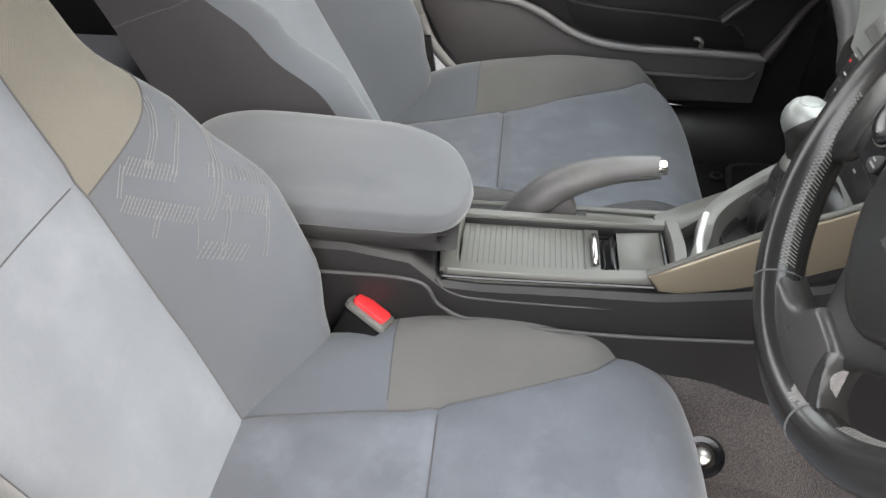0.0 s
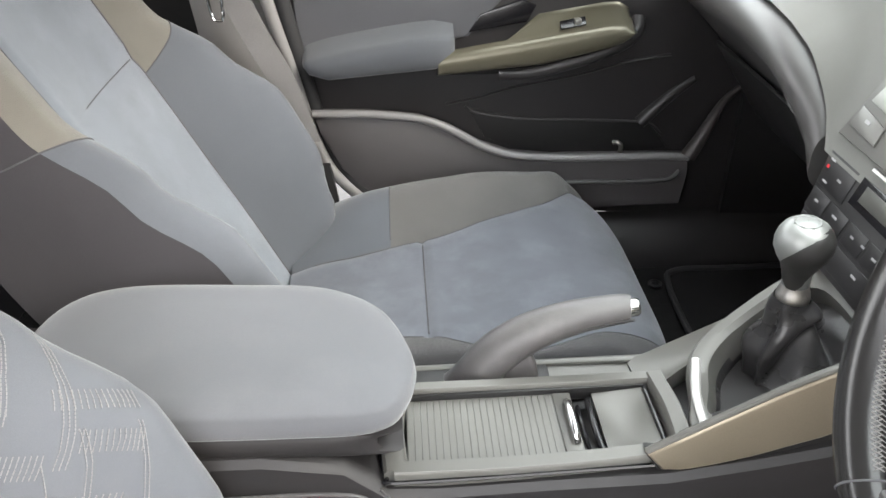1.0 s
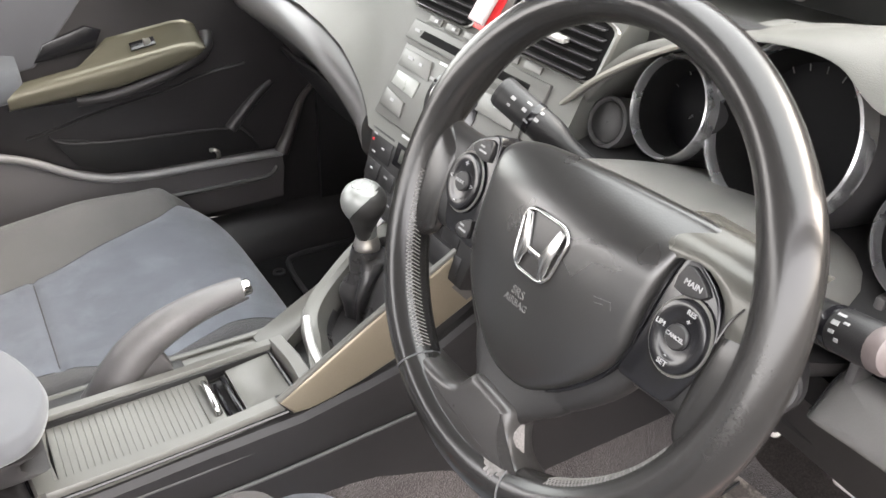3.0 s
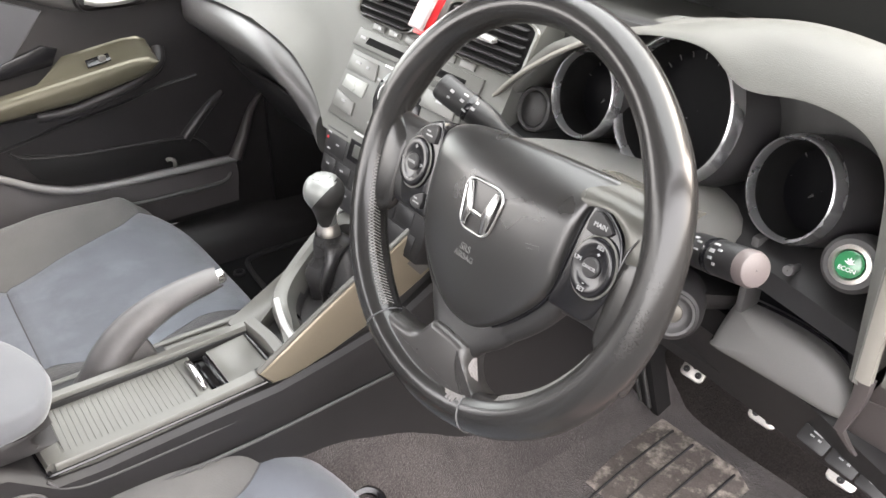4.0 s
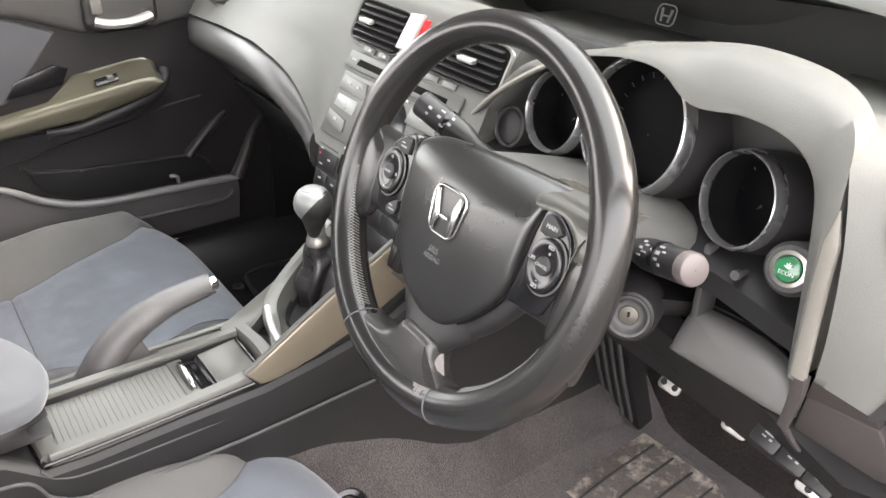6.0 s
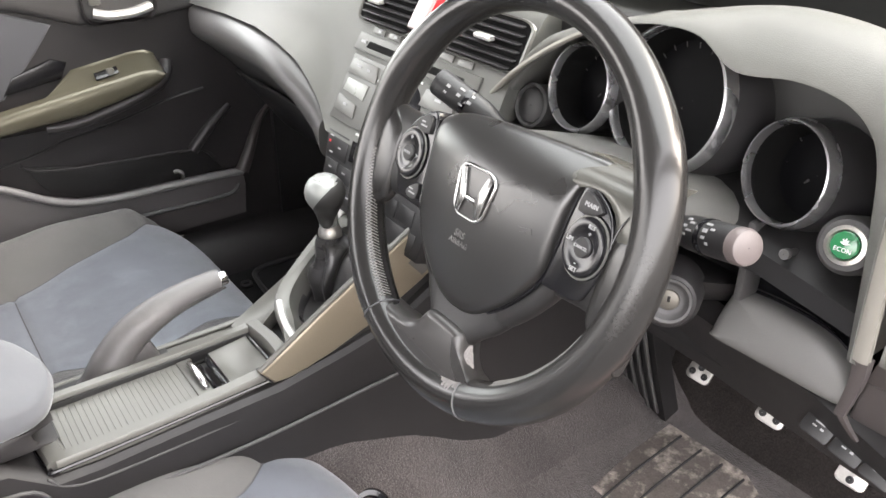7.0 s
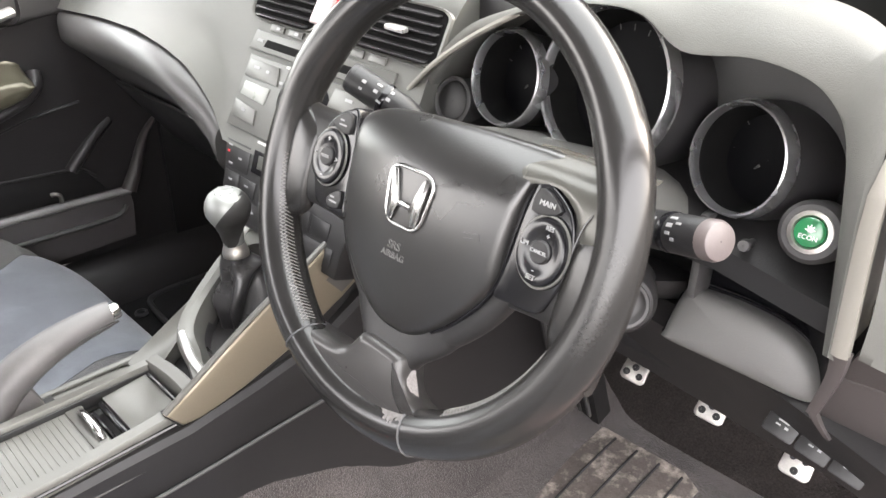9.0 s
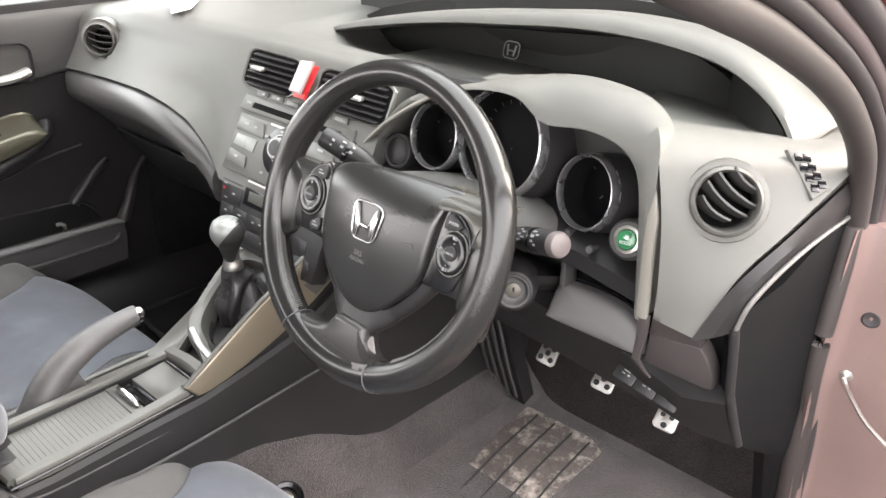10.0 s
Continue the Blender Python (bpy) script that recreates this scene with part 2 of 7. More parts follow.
CONSOLE_DARK = surface("console_plastic", (0.0155, 0.0145, 0.0148), 0.45, 0, 0.15, 8, 0.06, 1200, 0.25, 1000, 0.3, (0.034, 0.031, 0.031), 0.3)
GLOSS = surface("gloss_black_plastic", (0.006, 0.006, 0.007), 0.18, 0, 0.2, 20, 0.03, 600, 0)
MID = surface("mid_grey_plastic", (0.056, 0.0545, 0.0545), 0.45, 0, 0.12, 9, 0.06, 1200, 0.25, 1000, 0.2, (0.068, 0.066, 0.064), 0.35)
SILVER = surface("satin_silver_paint", (0.165, 0.163, 0.150), 0.36, 0.45, 0.08, 14, 0.04, 900, 0.05, 900, 0.25, (0.20, 0.195, 0.18))
KNOB_SILVER = surface("knob_silver", (0.225, 0.232, 0.224), 0.42, 0.6, 0.06, 20, 0.03, 900, 0.04, 900)
BRAKE_GREY = surface("worn_grip_grey", (0.072, 0.0685, 0.0685), 0.46, 0, 0.16, 25, 0.07, 900, 0.25, 900, 0.4, (0.15, 0.145, 0.14))
ROLL = surface("glovebox_plastic", (0.055, 0.0535, 0.052), 0.36, 0, 0.1, 9, 0.06, 1200, 0.25, 1000, 0.2, (0.046, 0.045, 0.044))
DULL_SILVER = surface("dull_silver_plastic", (0.42, 0.415, 0.40), 0.38, 0.5, 0.06, 20, 0.03, 900, 0.03, 900)
PRINT = surface("grey_print", (0.24, 0.24, 0.24), 0.6, 0, 0.04, 50, 0.02, 500, 0)
CUBBY = surface("rose_grey_cubby", (0.060, 0.052, 0.051), 0.6, 0, 0.1, 10, 0.06, 900, 0.2, 900, 0.3, (0.074, 0.065, 0.063), 0.3)
END_BLACK = surface("matt_black_cover", (0.0045, 0.0044, 0.0048), 0.75, 0, 0.2, 10, 0.06, 900, 0.2, 900, 0.3, (0.008, 0.0078, 0.008), 0.12)
HANDLE = surface("dark_champagne_paint", (0.098, 0.091, 0.066), 0.30, 0.4, 0.12, 10, 0.04, 900, 0.05, 900)
CONSOLE_SILVER = surface("champagne_silver_paint", (0.094, 0.092, 0.084), 0.40, 0.2, 0.08, 14, 0.04, 900, 0.05, 900, 0.25, (0.114, 0.111, 0.101))
SILVER_DARK = surface("satin_grey_paint", (0.105, 0.103, 0.095), 0.36, 0.4, 0.1, 14, 0.04, 900, 0.05, 900)
BRONZE = surface("bronze_paint", (0.21, 0.178, 0.130), 0.34, 0.45, 0.1, 12, 0.05, 900, 0.06, 900, 0.2, (0.25, 0.215, 0.16))
CHROME = surface("chrome", (0.66, 0.655, 0.65), 0.14, 1.0, 0.04, 20, 0.02, 600, 0)
LEATHER = leather("black_leather", (0.013, 0.0126, 0.0122), 0.23)
# worn rim leather in a lighter tone, with reflected sky painted in
LEATHER_RUBBED_LIT = leather("rubbed_leather_lit", (0.030, 0.0285, 0.0275), 0.30)
LEATHER_GAITER = surface("soft_black_leather", (0.021, 0.0203, 0.0207), 0.28, 0, 0.2, 20, 0.05, 900, 0.3, 260)
LEATHER_KNOB = surface("matt_black_leather", (0.018, 0.0175, 0.017), 0.5, 0, 0.2, 20, 0.05, 900, 0.2, 700, 0, None, 0.35)
LEATHER_WORN = surface("worn_leather", (0.10, 0.092, 0.088), 0.30, 0, 0.5, 90, 0.3, 700, 0.5, 400, 0.7, (0.24, 0.22, 0.205))
EMBLEM_METAL = surface("chrome_emblem_metal", (0.40, 0.40, 0.395), 0.2, 1.0, 0.05, 20, 0.02, 600, 0)
FABRIC_SMOKE = surface("cloth_smoke_brown", (0.094, 0.0915, 0.089), 0.92, 0, 0.14, 9, 0.10, 1500, 0.3, 1500, 0.35, (0.135, 0.130, 0.125), 0.2, 0, 0.2, 260)
HUB = leather("airbag_cover_plastic", (0.0115, 0.0113, 0.0110), 0.29, 0.75)
RUBBER = surface("rubber", (0.016, 0.016, 0.017), 0.7, 0, 0.2, 20, 0.06, 800, 0.2, 800)
CARPET = surface("carpet_grey", (0.046, 0.040, 0.039), 0.97, 0, 0.45, 11, 0.6, 480, 0.9, 480, 0.6, (0.092, 0.082, 0.079), 0.1, 0, 0.3, 0, 0.003)
CARPET_DARK = surface("carpet_black", (0.014, 0.0135, 0.014), 0.97, 0, 0.25, 12, 0.3, 500, 0.8, 400, 0.3, (0.022, 0.021, 0.021), 0.1, 0, 0.0, 0, 0.002)
HEEL_PAD = surface("dusty_rubber_plate", (0.085, 0.073, 0.066), 0.75, 0, 0.6, 60, 0.25, 400, 0.5, 250, 1.0, (0.42, 0.37, 0.33))
# floor carpet in a darker tone, painting in the shade under the dash
BULKHEAD = surface("shaded_carpet", (0.022, 0.019, 0.018), 0.97, 0, 0.3, 14, 0.4, 330, 1.0, 300, 0.4, (0.06, 0.052, 0.05), 0.1, 0, 0.0, 0, 0.003)
DOOR_PLASTIC = surface("door_plastic", (0.023, 0.0215, 0.0222), 0.38, 0, 0.18, 8, 0.06, 1200, 0.25, 1000, 0.3, (0.030, 0.0275, 0.0283), 0.42)
RING = surface("bright_silver_ring", (0.60, 0.60, 0.61), 0.27, 0.95, 0.02, 20, 0.0, 900, 0)
VENT_BLACK = surface("vent_black", (0.004, 0.004, 0.004), 0.9, 0, 0.2, 20, 0.05, 900, 0, 0, 0, None, 0.1)
STEEL = surface("brushed_steel", (0.55, 0.53, 0.50), 0.34, 1.0, 0.15, 40, 0.1, 500, 0.1, 300)
PAINT = surface("red_body_paint", (0.36, 0.06, 0.06), 0.35, 0.1, 0.06, 8, 0.03, 500, 0, 0, 0.3, (0.40, 0.20, 0.18), 0.5, 0.3)
PAINT_JAMB = surface("pinkish_jamb_paint", (0.150, 0.100, 0.090), 0.5, 0.0, 0.1, 10, 0.04, 500, 0, 0, 0.4, (0.19, 0.13, 0.117))
SEAL = surface("door_seal_rubber", (0.024, 0.020, 0.021), 0.6, 0, 0.15, 10, 0.05, 900, 0.1, 800)
RED = surface("red_plastic", (0.62, 0.03, 0.035), 0.35, 0, 0.05, 20, 0.02, 500, 0)
WHITE = surface("white_print", (0.72, 0.72, 0.72), 0.6, 0, 0.04, 50, 0.02, 500, 0)
GREEN = surface("green_button", (0.014, 0.145, 0.055), 0.25, 0, 0.1, 60, 0.03, 500, 0, 0, 0, None, 0.5, 0.6)
SCREEN = surface("black_glass_screen", (0.003, 0.003, 0.0036), 0.45, 0, 0.2, 10, 0.02, 300, 0, 0, 0, None, 0.06)
SCREEN_SMOKE = surface("smoked_display", (0.011, 0.0115, 0.0105), 0.45, 0, 0.2, 6, 0.03, 300, 0, 0, 0, None, 0.22)
LCD = surface("grey_lcd", (0.055, 0.056, 0.05), 0.3, 0, 0.05, 20, 0.02, 300, 0)
BEZEL_GREY = surface("warm_grey_strip", (0.165, 0.156, 0.136), 0.42, 0.15, 0.06, 14, 0.03, 900, 0.05, 900)
GREASE = surface("rose_grey_cap", (0.088, 0.073, 0.071), 0.4, 0, 0.1, 30, 0.04, 700, 0.1, 700)
BELT = surface("seat_belt_webbing", (0.125, 0.121, 0.120), 0.8, 0, 0.12, 30, 0.1, 900, 0.3, 400)
HEADLINER = surface("headliner_cloth", (0.45, 0.44, 0.42), 0.95, 0, 0.06, 6, 0.06, 1000, 0.1, 1000)
ASPHALT = surface("asphalt", (0.055, 0.055, 0.055), 0.9, 0, 0.3, 1.5, 0.3, 90, 0.6, 120, 0.4, (0.08, 0.08, 0.08), 0.3, 0, 0, 0, 0.01)


def glass(name, tint):
    m = bpy.data.materials.new(name)
    m.use_nodes = True
    nt = m.node_tree
    nt.nodes.remove(nt.nodes["Principled BSDF"])
    tr = nt.nodes.new("ShaderNodeBsdfTransparent")
    tr.inputs[0].default_value = (*tint, 1)
    gl = nt.nodes.new("ShaderNodeBsdfGlossy")
    gl.inputs["Roughness"].default_value = 0.03
    fr = nt.nodes.new("ShaderNodeFresnel")
    fr.inputs[0].default_value = 1.45
    mx = nt.nodes.new("ShaderNodeMixShader")
    nt.links.new(fr.outputs[0], mx.inputs[0])
    nt.links.new(tr.outputs[0], mx.inputs[1])
    nt.links.new(gl.outputs[0], mx.inputs[2])
    nt.links.new(mx.outputs[0], nt.nodes["Material Output"].inputs[0])
    return m


GLASS = glass("window_glass", (0.92, 0.95, 0.94))


# ---- dashboard ----
dash = thing("dashboard", (0.3, 0.36, 0.45), "grey soft plastic dashboard with dark lower half, with instrument hood", "dashboard")


def stack_x(z):
    """The forward place of the centre stack's sloping face at height z."""
    return 0.187 + 0.5 * (z - 0.685)


def punch(bm, origin, axis, r):
    """Cuts a round opening through a skin."""
    o, a = Vector(origin), Vector(axis).normalized()
    gone = []
    for f in bm.faces:
        d = f.calc_center_median() - o
        if abs(d.dot(a)) < 0.06 and (d - a * d.dot(a)).length < r:
            gone.append(f)
    bmesh.ops.delete(bm, geom=gone, context="FACES")


# upper skin: from the windscreen base over the top and down the face to the crease
CREASE = [(0.16, 0.103, 0.512), (0.462, 0.103, 0.512), (0.478, 0.106, 0.527), (0.492, 0.109, 0.545), (0.515, 0.108, 0.567), (0.545, 0.107, 0.588), (0.60, 0.107, 0.601), (0.68, 0.11, 0.608), (0.82, 0.12, 0.600), (0.96, 0.135, 0.584), (1.09, 0.155, 0.566)]
rows = []
ys = [0.16, 0.22, 0.30, 0.38, 0.43] + [0.45 + 0.0125 * k for k in range(13)] + [0.63, 0.68, 0.75, 0.82, 0.86] + [0.87 + 0.0075 * k for k in range(17)] + [1.03, 1.095]
for y in ys:
    cx = lerp(y, [(a, b) for a, b, c in CREASE])
    cz = lerp(y, [(a, c) for a, b, c in CREASE])
    wide = interp(y, [(0.42, 0.0), (0.75, 1.0)])
    top = 0.712 + 0.008 * (1 - wide) - interp(y, [(0.85, 0), (1.09, 0.03)])
    sunk = 0.06 * (1 - interp(y, [(0.40, 0.0), (0.52, 1.0)]))
    prof = [(0.86, 0.70 - sunk), (0.62, top + 0.004 - sunk), (0.42, top + 0.002 - sunk), (0.27, top - 0.1 * sunk), (0.225, top - 0.008), (0.203, top - 0.026)]
    for k in range(1, 5):
        z = (top - 0.026) + (cz - (top - 0.026)) * k / 4
        flat = stack_x(z)
        round_x = 0.203 + (cx - 0.203) * (k / 4) ** 1.25
        prof.append((flat + (round_x - flat) * wide if k < 4 else cx + (0 if y > 0.47 else stack_x(cz) - cx), z))
    rows.append(crom([(x, y, z) for x, z in prof], 7))
upper = solid(rows, (0.03, 0, -0.012))
punch(upper, (0.176, 0.930, 0.646), (-0.78, -0.60, 0.16), 0.036)
part("upper_panel", upper, DASH, dash, "light grey grained upper dash panel")

# lower roll and glovebox under the crease
rows = []
for y in [0.478, 0.50, 0.53, 0.56, 0.60, 0.65, 0.72, 0.8, 0.88, 0.96, 1.03, 1.085]:
    cx = lerp(y, [(a, b) for a, b, c in CREASE])
    cz = lerp(y, [(a, c) for a, b, c in CREASE])
    bulge = interp(y, [(0.478, 0.35), (0.56, 1.0), (0.9, 0.9), (1.08, 0.3)])
    prof = [(cx + 0.035, cz - 0.001), (cx + 0.004, cz - 0.005), (cx - 0.016 * bulge, cz - 0.016), (cx - 0.022 * bulge, cz - 0.035), (cx - 0.008 * bulge, cz - 0.058), (cx + 0.035, cz - 0.092), (cx + 0.09, cz - 0.15), (cx + 0.17, cz - 0.26), (cx + 0.2, cz - 0.30)]
    rows.append(crom([(x, y, z) for x, z in prof], 4))
part("lower_roll", solid(rows, (0.03, 0, -0.012)), ROLL, dash, "dark rolled glovebox top")
glove = part("glovebox_door", prism([(0.20, 0.53, 0.452), (0.20, 1.0, 0.452), (0.295, 1.0, 0.32), (0.295, 0.53, 0.32)], (-0.006, 0, -0.004), 0.004), DARK, dash, "dark glovebox door")
part("glovebox_handle", tube(crom([(0.136, 0.622, 0.507), (0.13, 0.59, 0.502), (0.133, 0.556, 0.497)], 4), 0.005, 8, flat=0.6), MID, glove, "small grey latch")

# cluster back wall and centre lower wall
part("cluster_wall", box((0.235, -0.262, 0.40), (0.26, 0.20, 0.72), 0.003), DARK, dash)

# passenger side air vent on a raised round housing


def round_vent(origin, axis, r, blades, parent, deep=0.03, lean=0.0, grow=1.35, face=0.0045):
    o = Vector(origin)
    axis = Vector(axis).normalized()
    ring = part("vent_ring", lathe([(r * grow, -0.022), (r * grow * 0.97, -0.006), (r * grow * 0.94, -0.001), (r * 1.24, 0.000), (r * 1.18, 0.006), (r * 1.08, 0.008), (r * 1.02, 0.006), (r, 0.0), (r * 0.97, -deep)], o, axis, 48, None, False), SILVER_DARK, parent, "round grey vent surround")
    part("vent_core", lathe([(r, -deep), (r * 0.5, -deep), (0.0005, -deep)], o, axis, 32, None, False), VENT_BLACK, ring)
    m = basis(o, Vector((0, 0, 1)).cross(axis), (0, 0, 1)) @ pose(0, 0, 0, 0, 0, lean)
    for k in range(blades):
        v = (k - (blades - 1) / 2) * 2 * r / (blades + 0.15)
        half = math.sqrt(max(r * r - v * v, 0)) * 0.97
        pts = [Vector((u * half, v - 0.004 * (1 - u * u), -0.012)) for u in (-1, -0.6, -0.2, 0.2, 0.6, 1)]
        own = solid([[p + Vector((0, -0.004, -0.010)), p, p + Vector((0, face, 0.009))] for p in pts], (0, 0.0020, -0.0008))
        part("vent_blade", moved(own, m), ROLL, ring)
    return ring


left_vent = thing("air_vent", (0.2, 1.0, 0.64), "round dash air vent with dark blades beside the passenger door", "air vent", "round dash vents")
round_vent((0.164, 0.927, 0.647), (-0.78, -0.60, 0.16), 0.0265, 4, left_vent, lean=-8, grow=1.55)

# centre vents
def flat_vent(y0, y1, z0, z1, blades, parent, tab):
    """A wide vent with slats in the face of the stack, between two places across and two heights."""
    frame_pts = []
    for u, v in rounded(1, 1, 0.16, 4):
        y = (y0 + y1) / 2 - u * (y1 - y0)
        z = (z0 + z1) / 2 + v * (z1 - z0)
        frame_pts.append(Vector((stack_x(z) - 0.002, y, z)))
    n = Vector((-0.894, 0, 0.447))
    mid = sum(frame_pts, Vector()) / len(frame_pts)
    inner = [mid + (p - mid) * 0.93 for p in frame_pts]
    rings = [[p + n * 0.0 for p in frame_pts], [p + n * 0.003 for p in [mid + (q - mid) * 0.985 for q in frame_pts]], [p + n * 0.002 for p in inner], [p - n * 0.004 for p in inner]]
    fr = part("vent_frame", loft(rings, True, False, False), SILVER_DARK, parent)
    part("vent_back", prism([p - n * 0.0005 for p in inner], n * 0.001, 0), VENT_BLACK, fr)
    for k in range(blades):
        z = z0 + (z1 - z0) * (k + 0.75) / (blades + 0.6)
        x = stack_x(z) - 0.0045
        inset = 0.012 if 0 < k < blades - 1 else 0.016
        own = box((x - 0.004, min(y0, y1) + inset, z - 0.0011), (x + 0.008, max(y0, y1) - inset, z + 0.0011), 0.0008, 1)
        part("slat", own, CONSOLE_DARK, fr)
    z = (z0 + z1) / 2 + 0.003
    part("vent_tab", box((stack_x(z) - 0.016, tab - 0.014, z - 0.003), (stack_x(z) - 0.006, tab + 0.014, z + 0.003), 0.002), DULL_SILVER, fr, "silver vent slider")


centre_vent = thing("centre_air_vent", (0.18, 0.32, 0.68), "pair of slatted centre air vents in the dash face", "air vent")
flat_vent(0.345, 0.475, 0.650, 0.703, 6, centre_vent, 0.435)
flat_vent(0.150, 0.305, 0.650, 0.703, 6, centre_vent, 0.215)

HAZARD_PINK = surface("rosy_white_plastic", (0.40, 0.325, 0.325), 0.4, 0, 0.05, 30, 0.03, 600, 0)
hazard = thing("hazard_button", (0.17, 0.325, 0.67), "white hazard button with red edge between the vents", "button")
mid_h = Vector((0.174, 0.326, 0.681))
hb = [(0.0, 0.338, 0.705), (0.0, 0.304, 0.708), (0.0, 0.314, 0.652), (0.0, 0.347, 0.653)]
hb = [Vector((stack_x(z) - 0.006, y, z)) for _, y, z in hb]
part("button_face", prism([mid_h + (p - mid_h) * 0.80 + Vector((-0.004, 0, 0.006)) for p in hb], (-0.006, 0, 0.003), 0.003, 3), HAZARD_PINK, hazard)
part("red_edge", prism([mid_h + (p - mid_h) * 0.83 + Vector((0.002, 0, -0.002)) for p in hb], (-0.004, 0, 0.002), 0.002), RED, hazard, "red plastic edge")

# audio unit
AUDIO_GREY = surface("audio_grey_paint", (0.082, 0.081, 0.075), 0.42, 0.1, 0.08, 14, 0.04, 900, 0.08, 900, 0.2, (0.095, 0.094, 0.088), 0.4)
AUDIO_KEY = surface("audio_key_grey", (0.094, 0.0925, 0.086), 0.36, 0.15, 0.08, 14, 0.04, 900, 0.05, 900)
audio = thing("car_stereo", (0.14, 0.36, 0.6), "grey car stereo with rotary dial and disc slot", "car stereo")
NS = Vector((-0.894, 0, 0.447))


def on_stack(y, z, off=0.0):
    return Vector((stack_x(z), y, z)) + NS * off


def plate(points, off, thick, material, parent, name, bev=0.002, label=""):
    return part(name, prism([on_stack(y, z, off) for y, z in points], NS * thick, bev, 2), material, parent, label)


LCD_PALE = surface("pale_lcd", (0.20, 0.205, 0.19), 0.3, 0, 0.05, 20, 0.02, 300, 0)
plate([(0.452, 0.638), (0.20, 0.638), (0.20, 0.617), (0.458, 0.617)], 0.0005, 0.004, AUDIO_GREY, audio, "slot_panel")
plate([(0.425, 0.631), (0.225, 0.631), (0.225, 0.622), (0.43, 0.622)], 0.0015, 0.0036, VENT_BLACK, audio, "disc_slot")
for k in range(6):
    y = 0.428 - k * 0.036
    plate([(y, 0.648), (y - 0.026, 0.648), (y - 0.026, 0.641), (y + 0.001, 0.641)], 0.0005, 0.0025, AUDIO_KEY, audio, "button", 0.001)
plate([(0.45, 0.612), (0.215, 0.612), (0.205, 0.532), (0.458, 0.532)], 0.0005, 0.004, AUDIO_GREY, audio, "fascia")
plate([(0.443, 0.607), (0.385, 0.607), (0.379, 0.588), (0.447, 0.588)], 0.004, 0.003, AUDIO_KEY, audio, "button", 0.003)
plate([(0.28, 0.607), (0.225, 0.607), (0.221, 0.588), (0.285, 0.588)], 0.004, 0.003, AUDIO_KEY, audio, "button", 0.003)
plate([(0.449, 0.562), (0.405, 0.557), (0.402, 0.541), (0.450, 0.543)], 0.004, 0.003, AUDIO_KEY, audio, "button", 0.003)
plate([(0.268, 0.556), (0.222, 0.562), (0.218, 0.543), (0.27, 0.541)], 0.004, 0.003, AUDIO_KEY, audio, "button", 0.003)
dial_out = [(0.333 + 0.040 * math.cos(a) * (1.0 if math.cos(a) > 0 else 1.35), 0.579 + 0.033 * math.sin(a)) for a in [2 * math.pi * k / 28 for k in range(28)]]
plate(dial_out, 0.0042, 0.0016, GLOSS, audio, "dial_panel", 0.0008)
plate([(0.442, 0.583), (0.392, 0.583), (0.395, 0.565), (0.446, 0.568)], 0.004, 0.002, LCD_PALE, audio, "display", 0.002, "pale grey display")
dial_o = on_stack(0.335, 0.583, 0.005)
dial = part("dial", lathe([(0.0215, 0), (0.0215, 0.003), (0.0200, 0.0050), (0.0160, 0.0050), (0.0155, 0.012), (0.0145, 0.0135), (0.0132, 0.0130), (0.0005, 0.0125)], dial_o, NS, 36, None, False), DULL_SILVER, audio, "silver rotary dial")
part("dial_cap", lathe([(0.0122, 0.0128), (0.0112, 0.0142), (0.0005, 0.0145)], dial_o, NS, 28, None, False), DARK, dial, "dark dial cap")
part("dial_groove", lathe([(0.0196, 0.0046), (0.0190, 0.0054), (0.0168, 0.0054), (0.0162, 0.0046)], dial_o, NS, 32, None, False), DARK, dial)
for y, z, w in ((0.425, 0.600, 0.012), (0.402, 0.599, 0.006), (0.428, 0.553, 0.008), (0.252, 0.6, 0.012), (0.335, 0.605, 0.016), (0.302, 0.566, 0.012), (0.36, 0.545, 0.006), (0.372, 0.593, 0.008)):
    plate([(y + w / 2, z + 0.0015), (y - w / 2, z + 0.0015), (y - w / 2, z - 0.0015), (y + w / 2, z - 0.0015)], 0.0068, 0.0008, PRINT, audio, "print_bar", 0)
for y, z, w in ((0.437, 0.628, 0.012), (0.41, 0.6445, 0.006), (0.374, 0.6445, 0.006), (0.30, 0.6445, 0.006)):
    plate([(y + w / 2, z + 0.0015), (y - w / 2, z + 0.0015), (y - w / 2, z - 0.0015), (y + w / 2, z - 0.0015)], 0.0048, 0.0006, PRINT, audio, "print_bar", 0)
plate([(0.385, 0.529), (0.29, 0.529), (0.29, 0.5265), (0.385, 0.5265)], 0.003, 0.002, DULL_SILVER, audio, "bright_line", 0)
plate([(0.372, 0.6115), (0.292, 0.6115), (0.292, 0.6090), (0.372, 0.6090)], 0.0045, 0.0012, DULL_SILVER, audio, "bright_line", 0)

# climate panel below, upright and dark
clim = thing("climate_panel", (0.1, 0.37, 0.48), "black climate control panel with small display", "control panel")
NC = Vector((-0.94, 0, 0.342)).normalized()


def on_clim(y, z, off=0.0):
    return Vector((0.106 + 0.36 * (z - 0.52), y, z)) + NC * off


def cplate(points, off, thick, material, name, bev=0.0015, parent=None):
    return part(name, prism([on_clim(y, z, off) for y, z in points], NC * thick, bev, 2), material, parent or clim)


